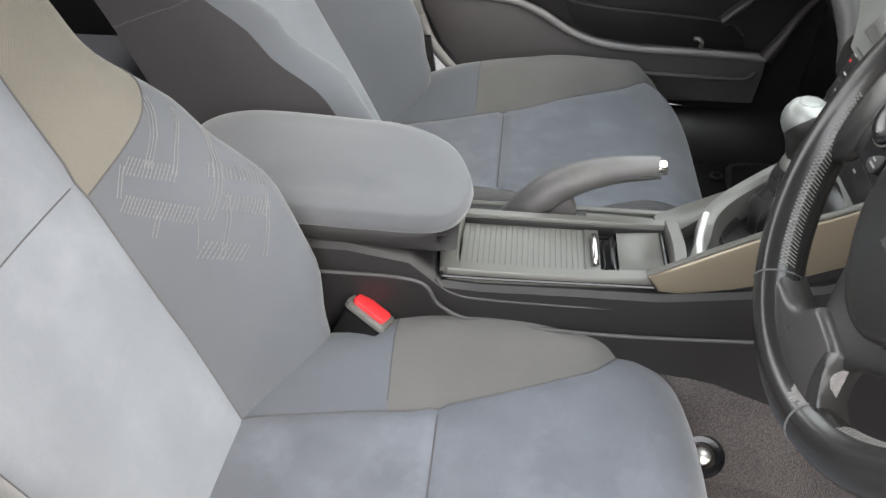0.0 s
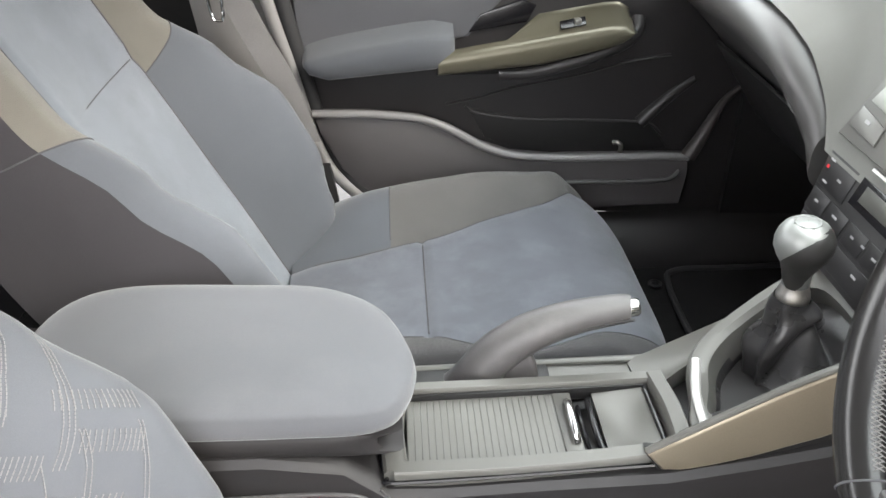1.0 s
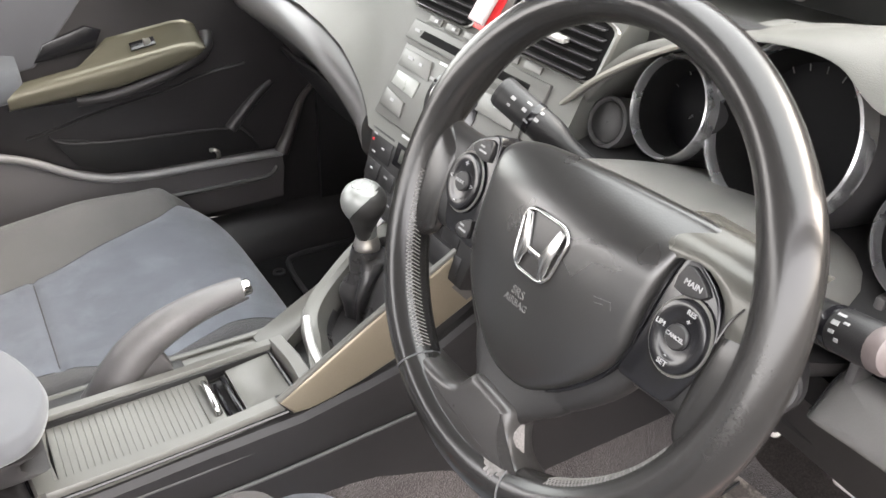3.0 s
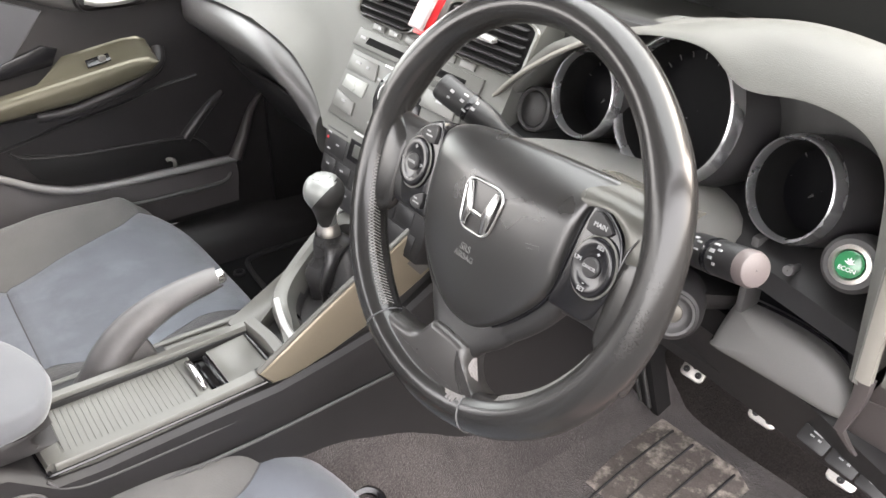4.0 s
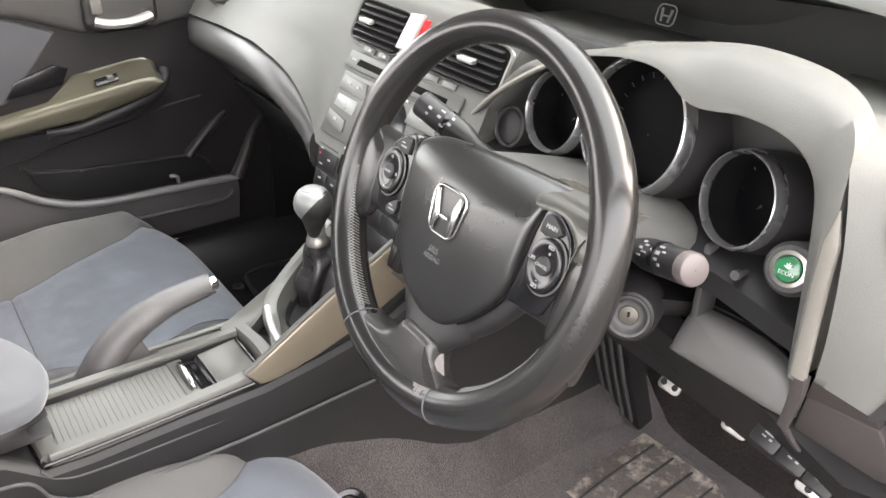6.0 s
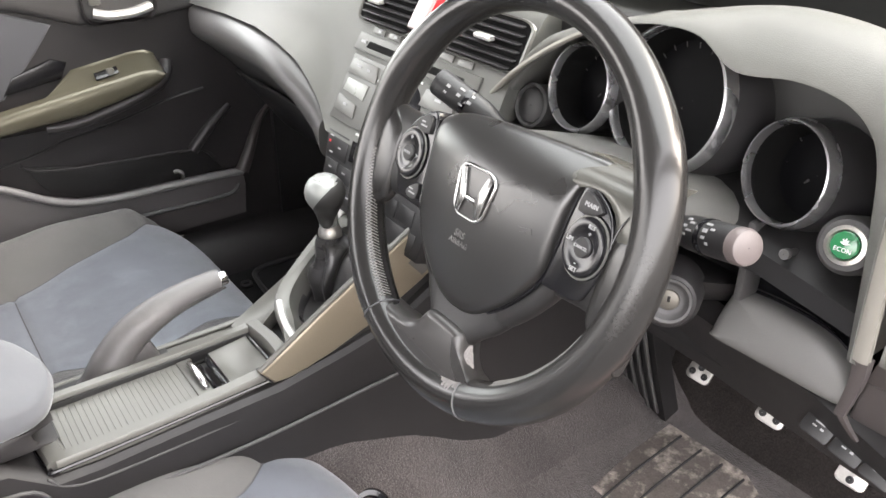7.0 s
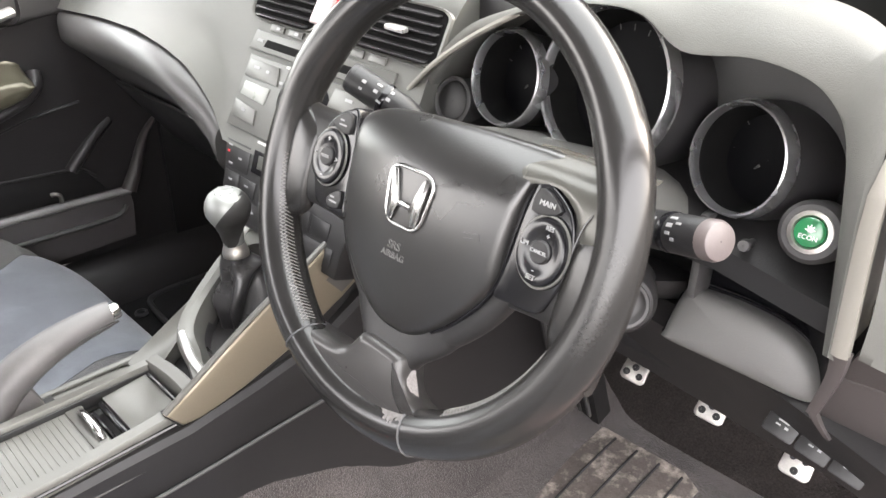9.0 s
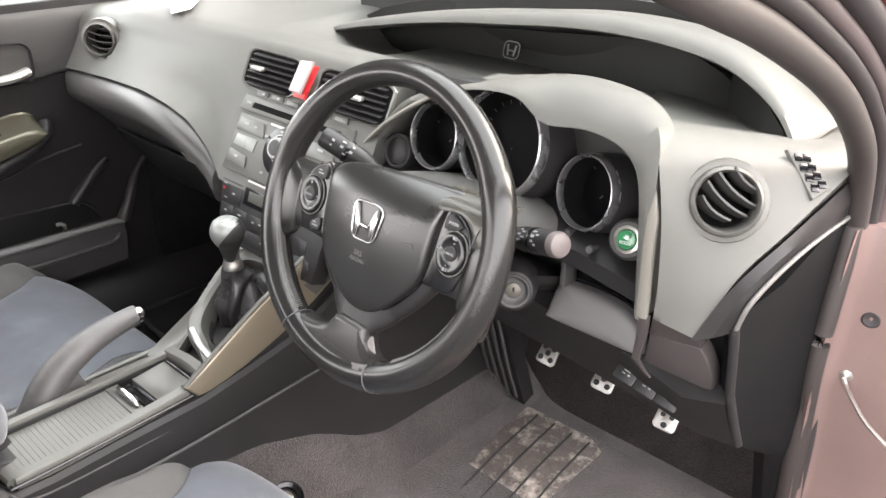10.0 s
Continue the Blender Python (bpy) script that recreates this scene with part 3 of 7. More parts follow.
CLIM_KEY = surface("climate_key_black", (0.012, 0.0118, 0.0122), 0.36, 0, 0.1, 20, 0.04, 900, 0.05, 900, 0, None, 0.35)
cplate([(0.459, 0.523), (0.20, 0.523), (0.21, 0.43), (0.438, 0.43)], -0.03, 0.031, DARK, "panel", 0.003)
cplate([(0.452, 0.517), (0.40, 0.517), (0.398, 0.486), (0.447, 0.486)], 0.001, 0.0010, CLIM_KEY, "button", 0.0004)
cplate([(0.392, 0.518), (0.29, 0.518), (0.29, 0.492), (0.392, 0.492)], 0.001, 0.0015, GLOSS, "display_frame")
cplate([(0.380, 0.514), (0.298, 0.514), (0.298, 0.499), (0.380, 0.499)], 0.0026, 0.001, LCD, "display", 0.0005)
for k in range(6):
    y = 0.445 - k * 0.036
    cplate([(y, 0.482), (y - 0.032, 0.482), (y - 0.032, 0.462), (y - 0.001, 0.462)], 0.001, 0.0010, CLIM_KEY, "button", 0.0004)
cplate([(0.44, 0.458), (0.22, 0.458), (0.222, 0.436), (0.435, 0.436)], 0.001, 0.0010, CLIM_KEY, "wide_button", 0.0004)
for y, z, w in ((0.442, 0.511, 0.012), (0.436, 0.491, 0.012), (0.418, 0.500, 0.010), (0.43, 0.473, 0.01), (0.395, 0.474, 0.012), (0.36, 0.473, 0.008), (0.342, 0.474, 0.008), (0.322, 0.473, 0.01), (0.375, 0.449, 0.014), (0.33, 0.45, 0.012), (0.30, 0.449, 0.01), (0.405, 0.458, 0.012)):
    cplate([(y + w * 0.34, z + 0.0010), (y - w * 0.34, z + 0.0010), (y - w * 0.34, z - 0.0010), (y + w * 0.34, z - 0.0010)], 0.0021, 0.0004, PRINT, "print_bar", 0)
cplate([(0.446, 0.505), (0.442, 0.505), (0.442, 0.502), (0.446, 0.502)], 0.0021, 0.0004, RED, "red_mark", 0)

# cluster hood: an arch over the gauges
HOOD_OUT = [(0.175, 0.205, 0.585), (0.172, 0.165, 0.645), (0.175, 0.118, 0.695), (0.185, 0.065, 0.719), (0.195, 0.028, 0.730), (0.20, -0.02, 0.745), (0.20, -0.07, 0.757), (0.20, -0.114, 0.7625), (0.198, -0.16, 0.761), (0.19, -0.197, 0.756), (0.172, -0.227, 0.747), (0.145, -0.249, 0.735), (0.128, -0.259, 0.70), (0.122, -0.263, 0.64), (0.117, -0.268, 0.56)]
HOOD_IN = [(0.172, 0.196, 0.583), (0.168, 0.156, 0.640), (0.165, 0.108, 0.690), (0.160, 0.052, 0.720), (0.152, 0.0, 0.737), (0.150, -0.04, 0.744), (0.150, -0.075, 0.742), (0.150, -0.11, 0.723), (0.150, -0.16, 0.728), (0.150, -0.197, 0.723), (0.148, -0.219, 0.710), (0.142, -0.233, 0.690), (0.135, -0.243, 0.65), (0.130, -0.250, 0.61), (0.125, -0.258, 0.556)]
outer = crom(HOOD_OUT, 6)
inner = crom(HOOD_IN, 6)
rings = []
for i, (a, b) in enumerate(zip(outer, inner)):
    s = i / (len(outer) - 1)
    deep = interp(s, [(0.2, 0.12), (0.30, 0.20), (0.40, 0.20), (0.56, 0.035), (0.72, 0.02), (1.0, 0.06)])
    drop = interp(s, [(0.2, 0.0), (0.30, 0.055), (0.40, 0.055), (0.56, 0.008), (0.72, 0.003), (0.85, 0.0)])
    out = Vector((-0.006, 0, 0.004))
    rings.append([b + Vector((0.10, 0, 0)), b + Vector((0.006, 0, -0.001)), b + Vector((0.001, 0, 0.0)), b.lerp(a, 0.06) + out * 0.2, b.lerp(a, 0.3) + out * 0.7, b.lerp(a, 0.65) + out, a, a + Vector((0.03, 0, -0.002)), a + Vector((deep, 0, -drop)), Vector((a.x + deep, b.y, b.z - drop))])
part("cluster_hood", loft(rings, True, False, True), DASH, dash, "light grey arched instrument hood", 50)

# bright strip that runs down beside the cluster, and the slanting one on the stack side
strip_r = crom([(0.1250, -0.2615, 0.697), (0.1225, -0.2628, 0.680), (0.1210, -0.2638, 0.664), (0.119, -0.265, 0.64), (0.115, -0.2705, 0.566)], 6)
rings = [[p + Vector(o) * (0.06 + 0.88 * min(1, i / 9)) for o in ((0.004, -0.006, 0), (-0.001, -0.0055, 0), (-0.0025, 0, 0), (-0.001, 0.0055, 0), (0.004, 0.006, 0))] for i, p in enumerate(strip_r)]
part("trim_strip", loft(rings, True), BEZEL_GREY, dash, "warm grey trim strip")
strip_l = crom([(0.160, 0.198, 0.610), (0.159, 0.182, 0.627), (0.159, 0.146, 0.660), (0.160, 0.109, 0.687), (0.161, 0.078, 0.706), (0.163, 0.048, 0.722)], 6)
rings = [[p + Vector(o) for o in ((0.006, 0.002, 0.002), (-0.001, 0.002, 0.002), (-0.002, 0, 0), (-0.001, -0.0015, -0.0015), (0.006, -0.0015, -0.0015))] for p in strip_l]
part("trim_strip", loft(rings, True), BEZEL_GREY, dash, "warm grey trim strip")

# instrument gauges in tubes
TUBE = surface("gauge_tube_plastic", (0.030, 0.029, 0.030), 0.40, 0, 0.12, 9, 0.06, 1200, 0.2, 1000, 0.2, (0.036, 0.035, 0.036), 0.4)
def gauge(name, origin, r, label, long, aim=0.0):
    g = thing(name, origin, label, "gauge", "instrument gauges")
    ax = Vector((-0.97, aim, 0.24)).normalized()
    o = Vector(origin)
    part("gauge_tube", lathe([(r * 1.02, -0.09), (r * 1.03, -0.03), (r * 1.08, -0.010), (r * 1.082, -0.003)] if r < 0.0398 + 0.001 and origin[1] > 0 else [(r * 1.16, -0.09), (r * 1.15, -0.03), (r * 1.125, -0.010), (r * 1.12, -0.006)], o, ax, 48, None, False), TUBE, g, "dark grey gauge tube")
    part("chrome_ring", lathe([(r * 1.125, -0.0075), (r * 1.115, -0.0030), (r * 1.065, 0.0038), (r * 1.03, 0.0045), (r * 1.005, 0.002), (r * 0.995, -0.006)], o, ax, 48, None, False), RING, g, "satin silver ring")
    part("gauge_well", lathe([(r * 0.992, -0.005), (r * 0.90, -0.03), (r * 0.88, -0.034)], o, ax, 48, None, False), VENT_BLACK, g)
    part("gauge_face", lathe([(r * 0.90, -0.0335), (r * 0.5, -0.036), (0.0005, -0.036)], o, ax, 48, None, False), SCREEN, g, "black gauge face")
    m = basis(o - ax * 0.0345, Vector((0, 0, 1)).cross(ax), (0, 0, 1))
    for k in range(long):
        a = radians(225 - 270 * k / max(1, long - 1))
        d = Vector((math.cos(a), math.sin(a), 0))
        own = tube([d * r * 0.78, d * r * 0.86], 0.0005, 5)
        part("gauge_mark", moved(own, m), MID, g)
    a = radians(228)
    d = Vector((math.cos(a), math.sin(a), 0))
    part("gauge_needle", moved(tube([d * r * 0.2, d * r * 0.75], [0.0012, 0.0005], 6), m), MID, g)
    return g


gauge("small_gauge", (0.178, 0.072, 0.659), 0.040, "small round gauge with silver ring beside the stack", 9, 0.10)
gauge("rev_counter", (0.182, -0.028, 0.674), 0.061, "large central rev counter with silver ring", 17, 0.08)
gauge("fuel_gauge", (0.183, -0.151, 0.646), 0.0395, "round fuel gauge with silver ring in grey tube", 7, 0.24)
part("cluster_shelf", solid([[(0.16, 0.19, 0.597), (0.15, 0.0, 0.592), (0.16, -0.16, 0.585), (0.165, -0.255, 0.565)], [(0.25, 0.2, 0.62), (0.25, 0.0, 0.62), (0.25, -0.16, 0.62), (0.25, -0.26, 0.61)]], (0, 0, -0.02)), DARK, dash)

blank = thing("round_blank_button", (0.178, 0.138, 0.622), "round black push button beside the gauges", "button")
axb = Vector((-0.95, 0, 0.3)).normalized()
part("collar", lathe([(0.024, -0.02), (0.0235, 0.002), (0.021, 0.004), (0.0195, 0.002), (0.019, -0.004)], (0.178, 0.138, 0.622), axb, 32, None, False), MID, blank)
part("cap", lathe([(0.0188, -0.004), (0.0182, 0.001), (0.016, 0.002), (0.0005, 0.0015)], (0.178, 0.138, 0.622), axb, 32, None, False), DARK, blank)

econ = thing("economy_button", (0.178, -0.205, 0.604), "round green lit button in grey collar", "button")
axe = Vector((-0.92, -0.12, 0.36)).normalized()
eo = Vector((0.168, -0.219, 0.6165))
part("collar", lathe([(0.023, -0.03), (0.0225, 0.0), (0.019, 0.006), (0.0150, 0.007)], eo, axe, 36, None, False), MID, econ)
part("bright_ring", lathe([(0.0152, 0.004), (0.0148, 0.009), (0.0118, 0.0098), (0.0106, 0.008)], eo, axe, 36, None, False), STEEL, econ, "silver ring")
cap = part("green_cap", lathe([(0.0106, 0.006), (0.0102, 0.009), (0.008, 0.0102), (0.0005, 0.0106)], eo, axe, 36, None, False), GREEN, econ, "green button cap")
me_ = basis(eo + axe * 0.0109, (0.12, -0.98, 0), (0.36, 0, 0.92))
lettering("ECON", 0.0046, me_ @ Matrix.Translation((0, -0.0038, 0)), WHITE, cap)
own = bmesh.new()
for k in range(5):
    a = radians(90 + (k - 2) * 40)
    tube([Vector((0, 0.001, 0)), Vector((0.0036 * math.cos(a), 0.001 + 0.0044 * math.sin(a), 0))], [0.0012, 0.0003], 6, bm=own)
bmesh.ops.transform(own, matrix=Matrix.Translation(eo + axe * 0.0107) @ me_.to_3x3().to_4x4(), verts=own.verts)
part("leaf_mark", own, WHITE, cap)

# trip reset stalk left of the button
part("reset_knob", lathe([(0.003, -0.03), (0.003, 0.0), (0.0045, 0.002), (0.0045, 0.008), (0.004, 0.0095), (0.0005, 0.0095)], (0.165, -0.178, 0.592), (-0.9, -0.1, 0.25), 16, None, False), MID, dash, "small grey reset knob")

# driver side outer panel with its vent
def quad(bl, br, tl, tr, n=8, m=8, push=(0, 0, 0)):
    out = []
    bl, br, tl, tr, push = Vector(bl), Vector(br), Vector(tl), Vector(tr), Vector(push)
    for i in range(n + 1):
        s = i / n
        out.append([(bl * (1 - u) + br * u) * (1 - s) + (tl * (1 - u) + tr * u) * s + push * (16 * s * (1 - s) * u * (1 - u)) for u in (j / m for j in range(m + 1))])
    return out


PANEL_ROWS = [((0.122, -0.280, 0.565), (0.133, -0.325, 0.554)), ((0.120, -0.280, 0.608), (0.155, -0.341, 0.618)), ((0.122, -0.273, 0.668), (0.206, -0.364, 0.662)), ((0.131, -0.2590, 0.714), (0.285, -0.383, 0.702)),
              ((0.151, -0.2420, 0.734), (0.322, -0.385, 0.708)), ((0.178, -0.223, 0.7415), (0.36, -0.386, 0.706)), ((0.218, -0.198, 0.7345), (0.395, -0.387, 0.702)), ((0.28, -0.160, 0.7145), (0.43, -0.388, 0.697)), ((0.35, -0.125, 0.708), (0.49, -0.389, 0.690)), ((0.45, -0.085, 0.698), (0.56, -0.39, 0.680))]
left_edge = crom([a for a, b in PANEL_ROWS], 6)
right_edge = crom([b for a, b in PANEL_ROWS], 6)
panel_grid = []
for i, (a, b) in enumerate(zip(left_edge, right_edge)):
    s = i / (len(left_edge) - 1)
    swell = 0.006 * math.sin(math.pi * min(1, s * 1.5)) * (1 if s < 0.667 else 0)
    row = []
    for j in range(41):
        u = j / 40
        p = a.lerp(b, u) + Vector((-0.6, -0.45, 0.35)) * swell * math.sin(math.pi * u)
        sag = 0.006 * max(0.0, s - 0.62) / 0.38 * math.exp(-((u - 0.32) / 0.25) ** 2)
        row.append(p - Vector((0, 0, sag)))
    panel_grid.append(row)
skin = solid(panel_grid, (0.02, 0.004, -0.012))
punch(skin, (0.176, -0.3075, 0.686), (-0.82, -0.45, 0.35), 0.033)


part("driver_end_panel", skin, DASH, dash, "light grey outer dash panel", 60)
part("top_middle_panel", solid(quad((0.30, 0.34, 0.690), (0.28, -0.30, 0.692), (0.86, 0.34, 0.66), (0.86, -0.30, 0.665), 6, 8), (0, 0, -0.02)), DASH, dash)
right_vent = thing("air_vent", (0.2, -0.295, 0.66), "round dash air vent with curved blades on the driver side", "air vent", "round dash vents")
vent_way = Vector((-0.82, -0.45, 0.35)).normalized()
vent_foot = Vector((0.176, -0.3075, 0.686))
near_vent = [(q - vent_foot) for r in panel_grid for q in r if 0.026 < ((q - vent_foot) - vent_way * (q - vent_foot).dot(vent_way)).length < 0.047]
round_vent(vent_foot + vent_way * (sorted(d.dot(vent_way) for d in near_vent)[int(len(near_vent) * 0.75)] + 0.003), vent_way, 0.0275, 4, right_vent, 0.030, -38, 1.50, 0.0075)
demist = thing("side_demister", (0.29, -0.345, 0.68), "small slotted side window demister vent", "vent")
d_tl, d_tr, d_br, d_bl = V(0.247, -0.334, 0.7225), V(0.263, -0.347, 0.7195), V(0.256, -0.374, 0.6945), V(0.238, -0.367, 0.6885)
d_out = (d_tr - d_tl).cross(d_tl - d_bl).normalized()


def on_demister(u, v, up):
    return d_tl.lerp(d_tr, u).lerp(d_bl.lerp(d_br, u), v) + d_out * up


part("demister_frame", prism([on_demister(u, v, -0.002) for u, v in ((-0.1, -0.06), (1.1, -0.06), (1.1, 1.06), (-0.1, 1.06))], d_out * 0.0055, 0.0016), DASH, demist)
for k in range(4):
    for u in (0.27, 0.73):
        c = on_demister(u, (k + 0.5) / 4, 0.0040)
        part("slot", moved(box((-0.0042, -0.0040, -0.001), (0.0042, 0.0040, 0.0008), 0.0006), basis(c, d_tr - d_tl, d_tl - d_bl)), GLOSS, demist)

# end face of the dashboard, seen in the open doorway
DULL_GREY = surface("pale_grey_edge", (0.10, 0.095, 0.09), 0.4, 0, 0.1, 20, 0.05, 900, 0.1, 900)
A_EDGE = crom([(0.128, -0.319, 0.553), (0.150, -0.342, 0.614), (0.206, -0.366, 0.657), (0.300, -0.386, 0.696)], 6)
B_EDGE = crom([(0.145, -0.352, 0.570), (0.155, -0.360, 0.606), (0.220, -0.374, 0.637), (0.330, -0.389, 0.652)], 6)
part("end_band", solid([[a, a.lerp(b, 0.5) + Vector((-0.004, -0.003, 0.002)), b] for a, b in zip(A_EDGE, B_EDGE)], (0.02, 0.006, -0.006)), CONSOLE_DARK, dash, "dark grey band round the dash end")
part("end_trim", tube([p + Vector((-0.001, -0.002, 0.001)) for p in B_EDGE], 0.0026, 10), DULL_GREY, dash, "pale grey edge line")
part("dash_end", solid([[(0.148, -0.353, 0.585), (0.20, -0.372, 0.610), (0.26, -0.382, 0.640), (0.345, -0.392, 0.652)], [(0.152, -0.357, 0.540), (0.21, -0.374, 0.545), (0.27, -0.384, 0.560), (0.350, -0.394, 0.580)], [(0.158, -0.361, 0.480), (0.22, -0.377, 0.480), (0.28, -0.387, 0.480), (0.345, -0.395, 0.480)], [(0.185, -0.368, 0.415), (0.235, -0.379, 0.405), (0.28, -0.387, 0.395), (0.340, -0.395, 0.385)], [(0.30, -0.37, 0.33), (0.32, -0.380, 0.32), (0.345, -0.387, 0.30), (0.38, -0.395, 0.28)], [(0.40, -0.365, 0.12), (0.40, -0.375, 0.10), (0.40, -0.385, 0.08), (0.42, -0.395, 0.06)]], (0.02, 0.02, 0)), END_BLACK, dash, "dark dash end cover")
part("end_rim", tube(crom([(0.146, -0.353, 0.575), (0.149, -0.356, 0.545), (0.156, -0.359, 0.495), (0.158, -0.361, 0.485), (0.170, -0.366, 0.450), (0.184, -0.370, 0.418)], 5), [0.005] * 26, 10), CONSOLE_DARK, dash)

# faceted flap below the outer panel, with the strip's lower end bent round it
TL, TR = V(0.1515, -0.2657, 0.5271), V(0.1453, -0.3243, 0.5382)
flap = [TL] + [TR] + crom([TR, V(0.1490, -0.3295, 0.5290), V(0.1523, -0.3325, 0.5205), V(0.1618, -0.3370, 0.4984), V(0.1749, -0.3362, 0.4673)], 3)[1:] + [V(0.1846, -0.2675, 0.4485), V(0.1800, -0.2560, 0.4600), V(0.1747, -0.2530, 0.4730)]
part("flap", prism(flap, (0.02, 0, 0.004), 0.0025, 3), CUBBY, dash, "rose-grey flap under the outer panel", 40)
part("flap_shoulder", solid([[V(0.125, -0.2785, 0.566), V(0.128, -0.303, 0.561), V(0.134, -0.325, 0.554)], [TL + V(-0.0005, 0, 0.001), TL.lerp(TR, 0.5) + V(-0.0005, 0, 0.001), TR + V(-0.0005, 0, 0.001)]], (0.012, 0, 0.004)), CUBBY, dash, "", 20)
part("flap_backing", box((0.198, -0.358, 0.43), (0.206, -0.245, 0.565), 0.002), DARK, dash)
# strip's downturned end takes the darker flap colour to paint in its shade
for path in ([V(0.1155, -0.2705, 0.567), V(0.125, -0.268, 0.540), V(0.142, -0.2575, 0.495)], [V(0.141, -0.2580, 0.497), V(0.150, -0.2625, 0.482), V(0.160, -0.2680, 0.467)]):
    fine = crom(path, 4)
    wide = 1.0 if path[0].z > 0.53 else 0.6
    rings = [[p + Vector(o) * wide * (1.0 - 0.35 * i / len(fine)) for o in ((0.008, -0.006, 0), (0.0, -0.0055, 0), (-0.0015, 0, 0), (0.0, 0.0055, 0), (0.008, 0.006, 0))] for i, p in enumerate(fine)]
    part("strip_foot", loft(rings, True, False, True), CUBBY, dash, "lower end of the strip, darkened for shade", 40)

# knee panels and pull-out drawer under the column
rows = []
for k in range(13):
    u = k / 12
    y = -0.128 - 0.129 * u
    x = 0.196 - 0.046 * u ** 5
    top = 0.588 - 0.018 * u ** 2
    rows.append(crom([(x + 0.05, y, top + 0.006), (x + 0.012, y, top + 0.004), (x + 0.003, y, top), (x + 0.001, y, top - 0.008), (x + 0.012, y, top - 0.045), (x + 0.020, y, 0.500), (x + 0.024, y, 0.462)], 4))
part("knee_panel", solid(rows, (0.02, 0, -0.004)), GLOSS, dash, "glossy dark knee panel")
part("lower_panel", solid([[(0.235, 0.21, 0.472), (0.215, -0.03, 0.472), (0.195, -0.09, 0.474), (0.186, -0.15, 0.474), (0.178, -0.215, 0.473), (0.172, -0.262, 0.466), (0.160, -0.31, 0.462), (0.155, -0.357, 0.480)], [(0.25, 0.21, 0.42), (0.235, -0.03, 0.42), (0.228, -0.09, 0.42), (0.222, -0.15, 0.42), (0.205, -0.218, 0.418), (0.195, -0.265, 0.418), (0.185, -0.315, 0.420), (0.172, -0.362, 0.440)], [(0.262, 0.21, 0.378), (0.252, -0.03, 0.376), (0.250, -0.09, 0.374), (0.244, -0.16, 0.373), (0.228, -0.215, 0.381), (0.214, -0.268, 0.391), (0.204, -0.316, 0.390), (0.190, -0.366, 0.408)], [(0.31, 0.21, 0.382), (0.30, -0.03, 0.380), (0.30, -0.09, 0.378), (0.30, -0.16, 0.378), (0.29, -0.215, 0.384), (0.27, -0.268, 0.388), (0.25, -0.32, 0.385), (0.24, -0.37, 0.39)]], (0.02, 0, 0.012)), CONSOLE_DARK, dash, "dark lower knee panel")
DRAWER_GREY = surface("drawer_grey_plastic", (0.108, 0.106, 0.102), 0.45, 0, 0.1, 9, 0.06, 1200, 0.25, 1000)
drawer = thing("coin_drawer", (0.19, -0.16, 0.47), "mid grey pull-out drawer under the steering column", "drawer")


drawer_out = crom([(u, v, 0) for u, v in ((-0.019, 0.0515), (0.020, 0.0535), (0.058, 0.0500), (0.082, 0.0400), (0.095, 0.0260), (0.1010, 0.0110), (0.0985, 0.0010), (0.085, -0.0015), (0.050, -0.0010), (0.000, -0.0005), (-0.032, 0.0), (-0.033, 0.006), (-0.029, 0.030), (-0.024, 0.048))], 4, True)
drawer_mid = Vector((0.032, 0.024, 0))
drawer_pose = basis((0.170, -0.150, 0.476), (0.03, -1, 0), (0.22, 0, 0.975))
rings = [[drawer_mid + (p - drawer_mid) * f + Vector((0, 0, z)) for p in drawer_out] for f, z in ((0.97, -0.06), (1.0, -0.022), (0.992, -0.014), (0.965, -0.0080), (0.915, -0.0036), (0.84, -0.0008), (0.74, 0.0010), (0.5, 0.003), (0.25, 0.0038), (0.02, 0.004))]
part("drawer_front", moved(loft(rings, True, False, True), drawer_pose), DRAWER_GREY, drawer, "mid grey rounded drawer front", 60)
part("drawer_shadow_gap", moved(tube([drawer_mid + (p - drawer_mid) * 1.012 + Vector((0, 0, -0.020)) for p in drawer_out], 0.0020, 6, True), drawer_pose), GLOSS, drawer, "dark gap round the drawer")
part("column_bracket", box((0.172, -0.1425, 0.524), (0.20, -0.1345, 0.600), 0.003), MID, dash)

# rocker switches
switches = thing("switch_panel", (0.2, -0.255, 0.43), "row of three dark rocker switches with white symbols", "switch panel")
for k, (y, z, x) in enumerate(((-0.228, 0.437, 0.196), (-0.256, 0.433, 0.195), (-0.284, 0.430, 0.194))):
    o = Vector((x, y, z))
    m = basis(o, (0.02, -0.99, -0.18), (0.62, -0.1, 0.78))
    sw = part("rocker", moved(prism([(u, v, 0) for u, v in rounded(0.027, 0.030, 0.003, 2)], (0, 0, 0.005), 0.0015), m), DARK, switches)
    own = bmesh.new()
    for u, v, a, b in ((-0.004, 0.002, 0.005, 0.0016), (0.003, 0.003, 0.004, 0.0016), (0.0, -0.001, 0.009, 0.0014), (-0.003, -0.005, 0.004, 0.0014), (0.004, -0.005, 0.003, 0.002)):
        box((u - a / 2, v - b / 2, 0.005), (u + a / 2, v + b / 2, 0.0056), 0, 1, own)
    part("symbol_bars", moved(own, m), PRINT, sw)

